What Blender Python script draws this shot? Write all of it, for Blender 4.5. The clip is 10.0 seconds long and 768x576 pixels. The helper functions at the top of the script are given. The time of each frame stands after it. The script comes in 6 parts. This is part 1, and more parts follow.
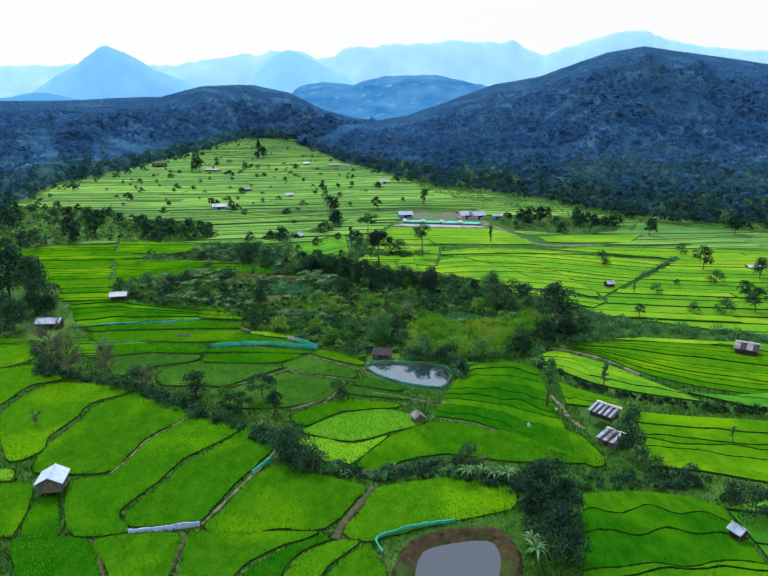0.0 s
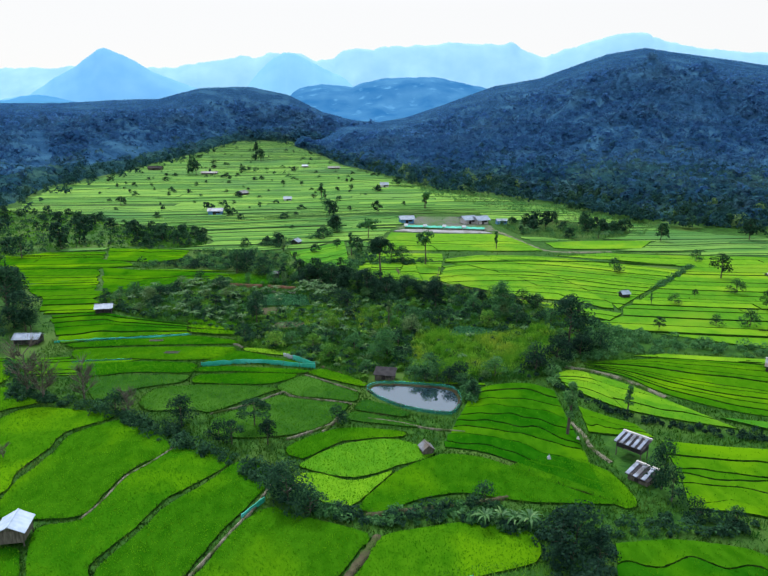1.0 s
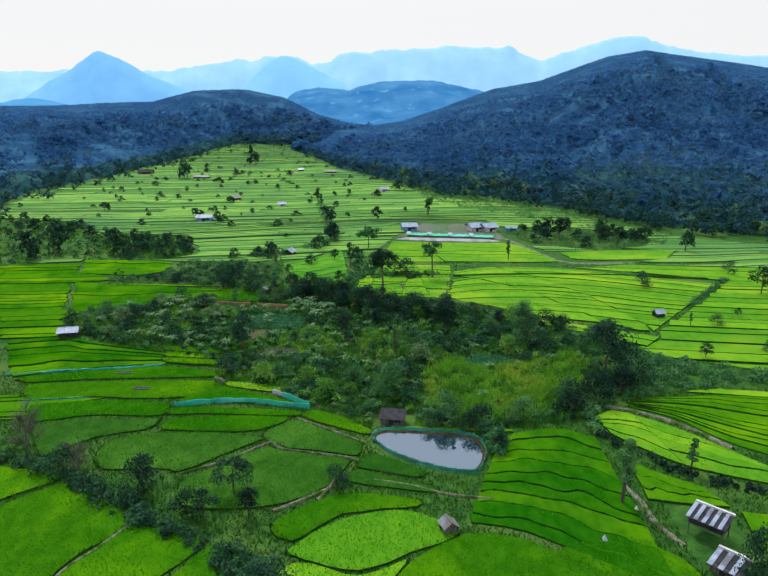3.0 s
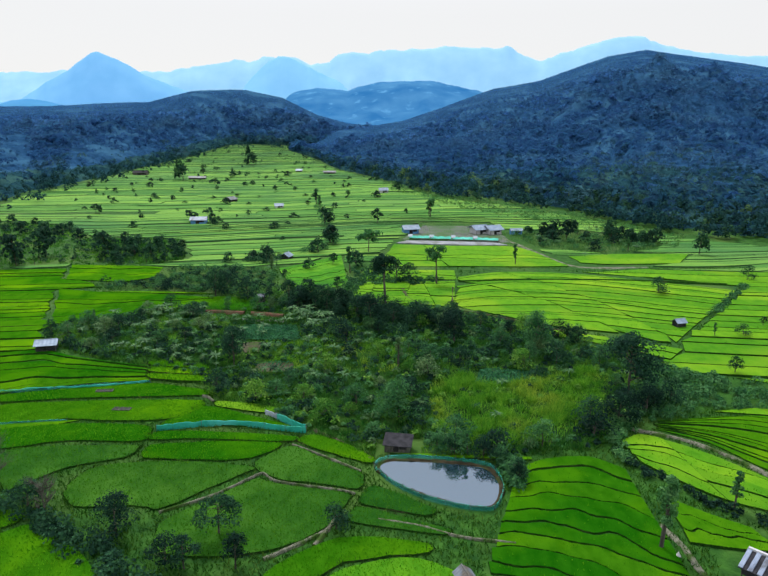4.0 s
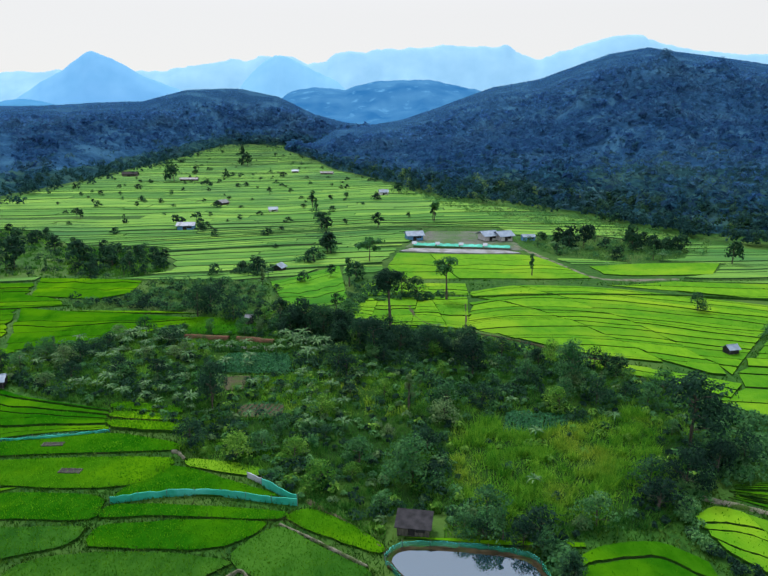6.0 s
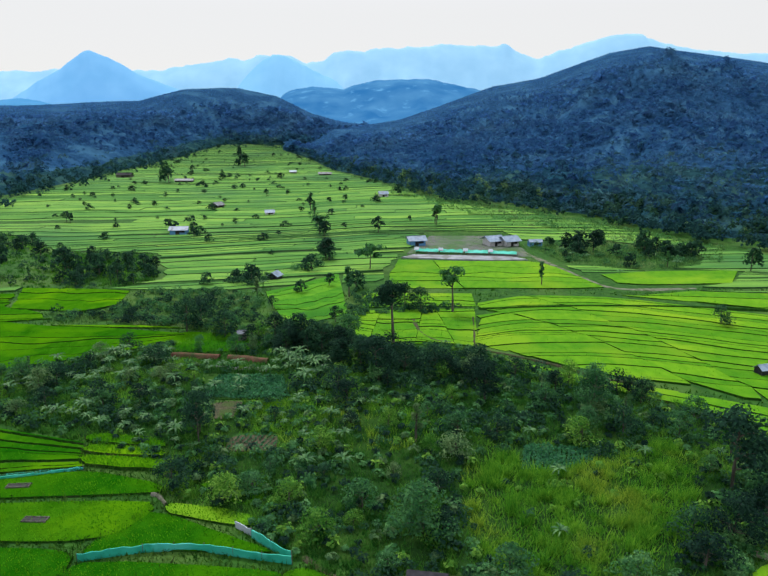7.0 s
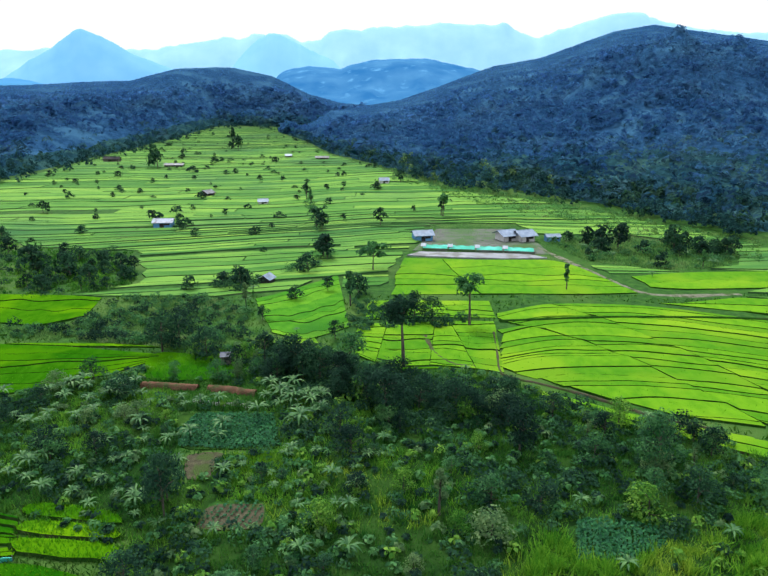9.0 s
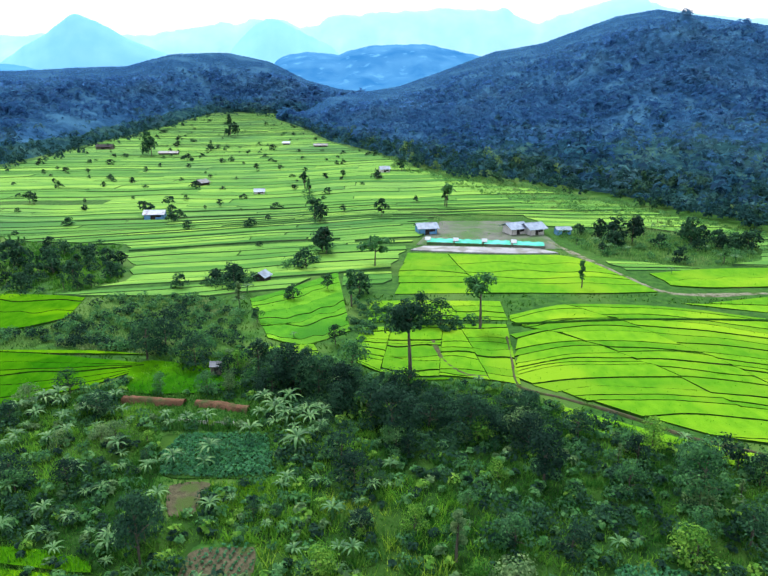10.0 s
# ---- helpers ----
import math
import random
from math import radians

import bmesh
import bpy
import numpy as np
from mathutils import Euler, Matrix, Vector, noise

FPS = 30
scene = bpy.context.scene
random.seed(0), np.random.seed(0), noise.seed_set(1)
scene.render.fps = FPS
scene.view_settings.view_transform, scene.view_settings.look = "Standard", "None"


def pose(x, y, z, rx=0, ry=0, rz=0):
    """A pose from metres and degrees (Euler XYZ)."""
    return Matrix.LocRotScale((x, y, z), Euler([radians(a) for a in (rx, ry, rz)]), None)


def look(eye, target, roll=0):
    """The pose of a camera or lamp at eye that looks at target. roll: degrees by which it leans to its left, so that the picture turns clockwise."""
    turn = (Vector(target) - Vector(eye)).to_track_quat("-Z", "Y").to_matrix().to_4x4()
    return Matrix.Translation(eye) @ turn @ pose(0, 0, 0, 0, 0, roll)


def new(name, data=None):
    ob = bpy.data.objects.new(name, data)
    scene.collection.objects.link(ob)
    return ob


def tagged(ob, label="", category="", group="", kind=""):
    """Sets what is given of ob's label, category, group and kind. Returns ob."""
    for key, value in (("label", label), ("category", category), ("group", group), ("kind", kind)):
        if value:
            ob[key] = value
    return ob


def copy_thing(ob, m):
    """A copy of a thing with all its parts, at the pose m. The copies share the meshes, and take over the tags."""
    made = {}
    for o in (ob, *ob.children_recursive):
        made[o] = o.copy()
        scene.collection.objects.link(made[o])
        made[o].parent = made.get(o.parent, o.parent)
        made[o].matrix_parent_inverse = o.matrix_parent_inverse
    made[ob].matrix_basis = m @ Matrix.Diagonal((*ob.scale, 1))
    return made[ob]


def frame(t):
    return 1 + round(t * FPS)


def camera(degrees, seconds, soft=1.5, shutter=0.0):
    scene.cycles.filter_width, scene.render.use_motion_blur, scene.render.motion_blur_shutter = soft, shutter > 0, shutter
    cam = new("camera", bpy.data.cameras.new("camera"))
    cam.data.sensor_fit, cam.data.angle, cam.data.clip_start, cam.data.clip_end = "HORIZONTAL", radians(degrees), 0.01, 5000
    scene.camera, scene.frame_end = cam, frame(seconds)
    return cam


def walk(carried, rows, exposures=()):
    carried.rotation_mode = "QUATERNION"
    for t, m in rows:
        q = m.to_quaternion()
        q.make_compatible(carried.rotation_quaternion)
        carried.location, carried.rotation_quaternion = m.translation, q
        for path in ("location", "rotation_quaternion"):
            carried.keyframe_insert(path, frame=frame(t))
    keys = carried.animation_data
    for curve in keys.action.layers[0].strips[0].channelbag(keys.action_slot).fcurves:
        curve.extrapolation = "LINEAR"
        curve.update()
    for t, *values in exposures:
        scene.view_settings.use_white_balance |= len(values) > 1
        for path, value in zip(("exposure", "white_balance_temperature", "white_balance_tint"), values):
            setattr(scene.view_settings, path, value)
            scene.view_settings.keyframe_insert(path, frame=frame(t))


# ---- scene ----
cam = camera(60.0, 10.0, soft=1.6)
UNIT = 1.6  # metres to one unit of the plan below
METRES, EYE, TILT, LEAN, TURN = 85.7 * UNIT, 36.0 * UNIT, 0.0, 0.0, 0.0
ROWS = [
    (0.0, 0.0, 0.0, 0.0, 0.06, -14.76, -0.21),
    (0.5, -0.004, 0.0506, -0.0018, 0.01, -14.68, -0.2),
    (1.0, -0.008, 0.1003, -0.0038, -0.04, -14.57, -0.18),
    (1.5, -0.0118, 0.15, -0.0062, -0.1, -14.48, -0.18),
    (2.0, -0.0159, 0.199, -0.01, -0.18, -14.41, -0.17),
    (2.5, -0.0197, 0.2479, -0.0144, -0.24, -14.33, -0.18),
    (4.0, -0.0301, 0.3944, -0.0276, -0.43, -14.19, -0.13),
    (4.5, -0.0337, 0.4436, -0.0322, -0.48, -14.18, -0.1),
    (5.0, -0.0371, 0.493, -0.0346, -0.54, -14.19, -0.07),
    (5.5, -0.04, 0.5427, -0.0354, -0.6, -14.21, -0.04),
    (7.0, -0.05, 0.692, -0.0316, -0.8, -14.28, 0.01),
    (7.5, -0.0534, 0.743, -0.0303, -0.87, -14.4, -0.01),
    (8.0, -0.0575, 0.7938, -0.0291, -0.93, -14.79, -0.03),
    (8.5, -0.0621, 0.8443, -0.0279, -0.99, -15.26, -0.03),
    (9.0, -0.0661, 0.8953, -0.0265, -1.04, -15.86, -0.03),
    (9.5, -0.07, 0.9461, -0.0262, -1.08, -16.74, -0.03),
    (10.0, -0.0739, 0.9956, -0.0298, -1.15, -16.94, -0.05),
]
walk(cam, [(t, pose(0, 0, EYE, TILT, LEAN, TURN) @ pose(METRES * x, METRES * y, METRES * z, 90 + pitch, roll, yaw)) for t, x, y, z, yaw, pitch, roll in ROWS],
     [(0.0, 0.18), (1.0, 0.16), (2.5, 0.11), (4.0, 0.05), (5.5, 0.02), (7.5, -0.01), (8.5, 0.12), (9.2, 0.38), (10.0, 0.64)])

# ---- world and sun: a bright overcast sky, white at the horizon, brighter overhead ----
world = bpy.data.worlds.new("overcast_sky")
scene.world = world
world.use_nodes = True
wn, wl = world.node_tree.nodes, world.node_tree.links
wn.clear()
w_out, w_bg = wn.new("ShaderNodeOutputWorld"), wn.new("ShaderNodeBackground")
w_sky, w_mix = wn.new("ShaderNodeTexSky"), wn.new("ShaderNodeMixRGB")
w_sky.sky_type, w_sky.sun_disc = "NISHITA", False
SUN_EL, SUN_AZ = 52.0, -20.0
w_sky.sun_elevation, w_sky.sun_rotation = radians(SUN_EL), radians(SUN_AZ)
w_co, w_sep, w_ramp = wn.new("ShaderNodeTexCoord"), wn.new("ShaderNodeSeparateXYZ"), wn.new("ShaderNodeValToRGB")
wl.new(w_co.outputs["Generated"], w_sep.inputs[0])
wl.new(w_sep.outputs["Z"], w_ramp.inputs[0])
w_ramp.color_ramp.elements[0].position, w_ramp.color_ramp.elements[0].color = 0.0, (8.75, 8.7, 8.7, 1)
w_ramp.color_ramp.elements[1].position, w_ramp.color_ramp.elements[1].color = 1.0, (12.8, 13.4, 16.0, 1)
w_mid = w_ramp.color_ramp.elements.new(0.14)
w_mid.color = (8.75, 8.75, 8.8, 1)
w_mix.inputs[0].default_value = 0.93
wl.new(w_sky.outputs[0], w_mix.inputs[1])
wl.new(w_ramp.outputs[0], w_mix.inputs[2])
wl.new(w_mix.outputs[0], w_bg.inputs[0])
w_bg.inputs[1].default_value = 0.1
wl.new(w_bg.outputs[0], w_out.inputs[0])
sun = new("sun", bpy.data.lights.new("sun", "SUN"))
sun.data.energy, sun.data.angle, sun.data.color = 3.0, radians(10), (1.0, 0.97, 0.9)
sun.matrix_world = look((0, 0, 0), (-math.sin(radians(SUN_AZ)) * math.cos(radians(SUN_EL)),
                                    -math.cos(radians(SUN_AZ)) * math.cos(radians(SUN_EL)), -math.sin(radians(SUN_EL))))


# ---- materials ----
def material(name, low, high, scale=1.0, rough=0.8, detail=6.0, vary=0.0, island=0.0, patch=None, patch_scale=0.1,
             bump=0.0, bump_scale=8.0, metal=0.0, stretch=(1, 1, 1), patch_at=(0.5, 0.62), spec=0.3, thin=0.0, bump_depth=0.15):
    """Two colours mixed by fine noise, a third laid over in broad patches, each piece a little lighter or darker."""
    m = bpy.data.materials.new(name)
    m.use_nodes = True
    n, k = m.node_tree.nodes, m.node_tree.links
    b = n["Principled BSDF"]
    b.inputs["Roughness"].default_value, b.inputs["Metallic"].default_value = rough, metal
    b.inputs["Specular IOR Level"].default_value = spec
    geo = n.new("ShaderNodeNewGeometry")
    plan = n.new("ShaderNodeVectorMath")
    plan.operation = "SCALE"
    plan.inputs["Scale"].default_value = 1 / UNIT
    k.new(geo.outputs["Position"], plan.inputs[0])
    mp = n.new("ShaderNodeMapping")
    mp.inputs["Scale"].default_value = stretch
    k.new(plan.outputs[0], mp.inputs[0])
    t = n.new("ShaderNodeTexNoise")
    t.inputs["Scale"].default_value, t.inputs["Detail"].default_value = scale, detail
    k.new(mp.outputs[0], t.inputs["Vector"])
    ramp = n.new("ShaderNodeValToRGB")
    ramp.color_ramp.elements[0].position, ramp.color_ramp.elements[0].color = 0.32, (*low, 1)
    ramp.color_ramp.elements[1].position, ramp.color_ramp.elements[1].color = 0.68, (*high, 1)
    k.new(t.outputs["Fac"], ramp.inputs[0])
    col = ramp.outputs[0]
    if patch:
        p = n.new("ShaderNodeTexNoise")
        p.inputs["Scale"].default_value, p.inputs["Detail"].default_value = patch_scale, 4.0
        k.new(plan.outputs[0], p.inputs["Vector"])
        r = n.new("ShaderNodeValToRGB")
        r.color_ramp.elements[0].position, r.color_ramp.elements[1].position = patch_at
        k.new(p.outputs["Fac"], r.inputs[0])
        mx = n.new("ShaderNodeMixRGB")
        mx.inputs[2].default_value = (*patch, 1)
        k.new(r.outputs[0], mx.inputs[0])
        k.new(col, mx.inputs[1])
        col = mx.outputs[0]
    for source, amount in (("object", vary), ("island", island)):
        if amount:
            if source == "object":
                rnd = n.new("ShaderNodeObjectInfo").outputs["Random"]
            else:
                rnd = geo.outputs["Random Per Island"]
            mr = n.new("ShaderNodeMapRange")
            mr.inputs["To Min"].default_value, mr.inputs["To Max"].default_value = 1 - amount, 1 + amount
            k.new(rnd, mr.inputs["Value"])
            hs = n.new("ShaderNodeHueSaturation")
            k.new(mr.outputs[0], hs.inputs["Value"])
            hm = n.new("ShaderNodeMapRange")
            hm.inputs["To Min"].default_value, hm.inputs["To Max"].default_value = 0.5 + amount * 0.06, 0.5 - amount * 0.06
            k.new(rnd, hm.inputs["Value"])
            k.new(hm.outputs[0], hs.inputs["Hue"])
            k.new(col, hs.inputs["Color"])
            col = hs.outputs[0]
    k.new(col, b.inputs["Base Color"])
    if thin:
        leaf, mix = n.new("ShaderNodeBsdfTranslucent"), n.new("ShaderNodeMixShader")
        k.new(col, leaf.inputs["Color"])
        mix.inputs[0].default_value = thin
        k.new(b.outputs[0], mix.inputs[1])
        k.new(leaf.outputs[0], mix.inputs[2])
        k.new(mix.outputs[0], n["Material Output"].inputs["Surface"])
    if bump:
        bt = n.new("ShaderNodeTexNoise")
        bt.inputs["Scale"].default_value, bt.inputs["Detail"].default_value = bump_scale, 3.0
        k.new(mp.outputs[0], bt.inputs["Vector"])
        bn = n.new("ShaderNodeBump")
        bn.inputs["Strength"].default_value, bn.inputs["Distance"].default_value = bump, bump_depth * UNIT
        k.new(bt.outputs["Fac"], bn.inputs["Height"])
        k.new(bn.outputs[0], b.inputs["Normal"])
    return m


GRASS = material("valley_grass", (0.012, 0.055, 0.009), (0.036, 0.115, 0.015), 0.7, patch=(0.055, 0.12, 0.022), patch_scale=0.07, bump=0.8, bump_scale=3, spec=0.05)
BUND = material("bund_grass", (0.01, 0.042, 0.007), (0.027, 0.084, 0.012), 1.5, patch=(0.06, 0.068, 0.034), patch_scale=0.2, patch_at=(0.58, 0.76), bump=0.6, bump_scale=4, spec=0.0, thin=0.2)
RICE_DEEP = material("deep_green_rice", (0.016, 0.108, 0.002), (0.033, 0.157, 0.004), 0.9, vary=0.2, patch=(0.06, 0.205, 0.003), patch_scale=0.09, bump=0.8, bump_scale=5, stretch=(1, 0.55, 1), spec=0.0, thin=0.25)
RICE_TIPS = material("rice_leaf_tips", (0.05, 0.215, 0.005), (0.095, 0.29, 0.009), 0.6, island=0.25, patch=(0.042, 0.2, 0.005), patch_scale=0.15, spec=0.0, thin=0.65)
DARK_TIPS = material("dark_rice_leaf_tips", (0.03, 0.15, 0.006), (0.07, 0.22, 0.012), 0.6, island=0.25, spec=0.0, thin=0.65)
RICE_DARK = material("dark_green_rice", (0.012, 0.08, 0.004), (0.026, 0.12, 0.008), 0.9, vary=0.18, patch=(0.042, 0.15, 0.012), patch_scale=0.12, bump=0.8, bump_scale=5, stretch=(1, 0.55, 1), spec=0.05, thin=0.25)
RICE_MID = material("mid_green_rice", (0.034, 0.155, 0.003), (0.062, 0.21, 0.005), 0.9, vary=0.18, patch=(0.1, 0.27, 0.004), patch_scale=0.09, bump=0.8, bump_scale=5, stretch=(1, 0.55, 1), spec=0.0, thin=0.25)
BRIGHT_METAL = material("bright_zinc_sheet", (0.28, 0.37, 0.5), (0.4, 0.5, 0.64), 1.2, rough=0.5, metal=0.1, patch=(0.28, 0.3, 0.34), patch_scale=0.6, patch_at=(0.58, 0.8))
RICE_LIGHT = material("light_green_rice", (0.068, 0.24, 0.005), (0.115, 0.31, 0.008), 0.8, vary=0.16, patch=(0.155, 0.33, 0.01), patch_scale=0.07, bump=0.7, bump_scale=5, stretch=(1, 0.55, 1), spec=0.05, thin=0.2)
# Far rice and far bunds: yellow-green and grass green, distance haze painted in.
RICE_FAR = material("hazed_ripening_rice", (0.048, 0.165, 0.026), (0.116, 0.265, 0.036), 0.25, island=0.34, patch=(0.036, 0.13, 0.034), patch_scale=0.014, patch_at=(0.5, 0.7), bump=0.6, bump_scale=3, stretch=(0.35, 1.6, 1), spec=0.05)
BUND_FAR = material("hazed_far_bund_grass", (0.02, 0.064, 0.024), (0.046, 0.11, 0.038), 0.4, patch=(0.09, 0.12, 0.065), patch_scale=0.05, patch_at=(0.58, 0.72), spec=0.05)
RICE_SIDE = material("terrace_rows", (0.05, 0.22, 0.008), (0.1, 0.31, 0.013), 0.5, vary=0.26, patch=(0.038, 0.175, 0.01), patch_scale=0.04, bump=0.7, bump_scale=4, spec=0.05, thin=0.2)
EARTH = material("bare_earth", (0.042, 0.043, 0.024), (0.088, 0.082, 0.05), 2.0, patch=(0.045, 0.075, 0.02), patch_scale=0.5, bump=0.7, spec=0.05)
PALE_EARTH = material("trodden_path", (0.1, 0.11, 0.07), (0.21, 0.21, 0.16), 2.2, patch=(0.04, 0.08, 0.015), patch_scale=0.6, bump=0.8, spec=0.05)
RED_EARTH = material("red_cut_earth", (0.08, 0.05, 0.028), (0.16, 0.085, 0.055), 0.8, patch=(0.05, 0.07, 0.025), patch_scale=0.5, bump=0.9, spec=0.05)
# Hill forest colours with distance haze painted in: bluer and lighter upslope.
HAZED_CANOPY = material("hazed_hill_canopy", (0.009, 0.04, 0.092), (0.026, 0.082, 0.17), 0.22, patch=(0.036, 0.108, 0.19), patch_scale=0.03, bump=1.0, bump_scale=0.6, bump_depth=1.2, spec=0.0)
HAZED_FOOT_CANOPY = material("hazed_foot_canopy", (0.007, 0.03, 0.04), (0.022, 0.07, 0.085), 0.25, patch=(0.034, 0.09, 0.085), patch_scale=0.05, bump=1.0, bump_scale=0.8, bump_depth=1.0, spec=0.0)
HAZED_FOREST = material("hill_forest", (0.02, 0.076, 0.185), (0.038, 0.118, 0.258), 0.14, island=0.18, patch=(0.066, 0.17, 0.28), patch_scale=0.02, patch_at=(0.48, 0.72), spec=0.0, thin=0.4)
HAZED_FOREST_HIGH = material("hazed_upper_forest", (0.038, 0.125, 0.31), (0.058, 0.172, 0.385), 0.14, island=0.14, patch=(0.08, 0.21, 0.41), patch_scale=0.02, patch_at=(0.48, 0.72), spec=0.0, thin=0.4)
HAZED_FOREST_LOW = material("hazed_lower_forest", (0.013, 0.054, 0.1), (0.03, 0.094, 0.15), 0.14, island=0.28, patch=(0.055, 0.13, 0.145), patch_scale=0.04, patch_at=(0.5, 0.7), spec=0.0, thin=0.4)
# Weaker painted haze: leaves bluer than those of the valley trees.
HAZED_EDGE_LEAF = material("hazed_edge_leaves", (0.01, 0.04, 0.045), (0.03, 0.09, 0.088), 0.3, island=0.35, patch=(0.05, 0.12, 0.075), patch_scale=0.06, patch_at=(0.52, 0.7), spec=0.0, thin=0.3)
LEAF_DARK = material("dark_leaves", (0.008, 0.032, 0.022), (0.03, 0.088, 0.048), 0.9, island=0.45, vary=0.45, spec=0.04, thin=0.35)
LEAF_MID = material("mid_leaves", (0.026, 0.115, 0.038), (0.075, 0.21, 0.076), 0.7, island=0.4, vary=0.3, spec=0.05, thin=0.4)
LEAF_PALE = material("pale_leaves", (0.065, 0.155, 0.06), (0.13, 0.23, 0.09), 0.7, island=0.35, vary=0.15, spec=0.05, thin=0.4)
LEAF_LIME = material("lime_leaves", (0.048, 0.175, 0.022), (0.115, 0.28, 0.042), 0.7, island=0.35, vary=0.25, spec=0.05, thin=0.4)
LEAF_BANANA = material("banana_leaves", (0.03, 0.115, 0.035), (0.085, 0.21, 0.07), 1.2, island=0.35, vary=0.4, rough=0.5, spec=0.16, thin=0.3)
WILD = material("wild_grass", (0.02, 0.105, 0.016), (0.055, 0.185, 0.026), 0.5, island=0.35, patch=(0.115, 0.31, 0.03), patch_scale=0.09, patch_at=(0.48, 0.64), spec=0.05, thin=0.4)
TALL_GRASS = material("tall_yellow_green_grass", (0.058, 0.225, 0.016), (0.14, 0.36, 0.028), 0.4, island=0.4, patch=(0.22, 0.36, 0.036), patch_scale=0.12, patch_at=(0.5, 0.66), spec=0.05, thin=0.4)
MEADOW_GRASS = material("meadow_grass", (0.065, 0.185, 0.045), (0.13, 0.27, 0.07), 0.4, island=0.3, patch=(0.17, 0.27, 0.1), patch_scale=0.05, spec=0.05, thin=0.4)
BARK = material("bark", (0.035, 0.033, 0.027), (0.1, 0.092, 0.076), 3.0, rough=0.9, bump=0.6, stretch=(1, 1, 0.25))
TWIG = material("bare_twigs", (0.06, 0.055, 0.045), (0.13, 0.12, 0.1), 2.0, rough=0.9)
METAL = material("zinc_sheet", (0.13, 0.185, 0.26), (0.26, 0.33, 0.42), 1.2, rough=0.5, metal=0.1, patch=(0.15, 0.16, 0.18), patch_scale=0.5, patch_at=(0.58, 0.8))
RUSTY = material("weathered_sheet", (0.075, 0.09, 0.11), (0.18, 0.205, 0.24), 1.0, rough=0.6, metal=0.1, patch=(0.1, 0.088, 0.075), patch_scale=0.7)
DARK_SHEET = material("dark_roof_sheet", (0.016, 0.017, 0.02), (0.04, 0.04, 0.046), 1.5, rough=0.8, spec=0.08)
WOOD = material("grey_wood", (0.055, 0.057, 0.046), (0.145, 0.142, 0.12), 2.0, rough=0.85, bump=0.4, stretch=(3, 3, 0.5), spec=0.1)
WHITE_WALL = material("pale_wall", (0.4, 0.41, 0.42), (0.55, 0.55, 0.55), 1.0, rough=0.8, patch=(0.3, 0.29, 0.28), patch_scale=0.6, patch_at=(0.6, 0.8))
BLUE_WALL = material("blue_wall", (0.06, 0.2, 0.42), (0.1, 0.28, 0.5), 1.0, rough=0.7)
DARK = material("dark_inside", (0.01, 0.01, 0.012), (0.03, 0.03, 0.03), 2.0)
NET = material("turquoise_net", (0.01, 0.27, 0.18), (0.025, 0.4, 0.28), 0.8, rough=0.7, patch=(0.06, 0.45, 0.36), patch_scale=0.3)
TARP = material("pale_blue_tarp", (0.25, 0.38, 0.6), (0.4, 0.53, 0.75), 0.8, rough=0.5, bump=0.5, bump_scale=2)
WHITE_TARP = material("white_tarp", (0.28, 0.33, 0.38), (0.4, 0.45, 0.5), 0.8, rough=0.6, bump=0.4, bump_scale=2)
CONCRETE = material("grey_yard", (0.06, 0.075, 0.06), (0.115, 0.125, 0.105), 0.3, rough=0.9, patch=(0.04, 0.1, 0.025), patch_scale=0.12, patch_at=(0.45, 0.6))
CROP = material("blue_green_vegetables", (0.018, 0.12, 0.045), (0.045, 0.2, 0.08), 1.0, island=0.35, thin=0.35)

FINE_NET = material("open_turquoise_net", (0.01, 0.22, 0.15), (0.03, 0.36, 0.26), 0.8, rough=0.8, patch=(0.06, 0.4, 0.33), patch_scale=0.5)
fn_n, fn_k = FINE_NET.node_tree.nodes, FINE_NET.node_tree.links
fn_mix, fn_clear = fn_n.new("ShaderNodeMixShader"), fn_n.new("ShaderNodeBsdfTransparent")
fn_mix.inputs[0].default_value = 0.4
fn_k.new(fn_clear.outputs[0], fn_mix.inputs[1])
fn_k.new(fn_n["Principled BSDF"].outputs[0], fn_mix.inputs[2])
fn_k.new(fn_mix.outputs[0], fn_n["Material Output"].inputs["Surface"])
WATER = bpy.data.materials.new("pond_water")
WATER.use_nodes = True
wb = WATER.node_tree.nodes["Principled BSDF"]
wb.inputs["Specular Tint"].default_value = (0.72, 0.86, 1.0, 1)
wb.inputs["Base Color"].default_value = (0.012, 0.03, 0.04, 1)
wb.inputs["Roughness"].default_value, wb.inputs["IOR"].default_value = 0.03, 3.4
wt, wbump = WATER.node_tree.nodes.new("ShaderNodeTexNoise"), WATER.node_tree.nodes.new("ShaderNodeBump")
wt.inputs["Scale"].default_value = 1.5
wbump.inputs["Strength"].default_value, wbump.inputs["Distance"].default_value = 0.1, 0.02
WATER.node_tree.links.new(wt.outputs["Fac"], wbump.inputs["Height"])
WATER.node_tree.links.new(wbump.outputs[0], wb.inputs["Normal"])


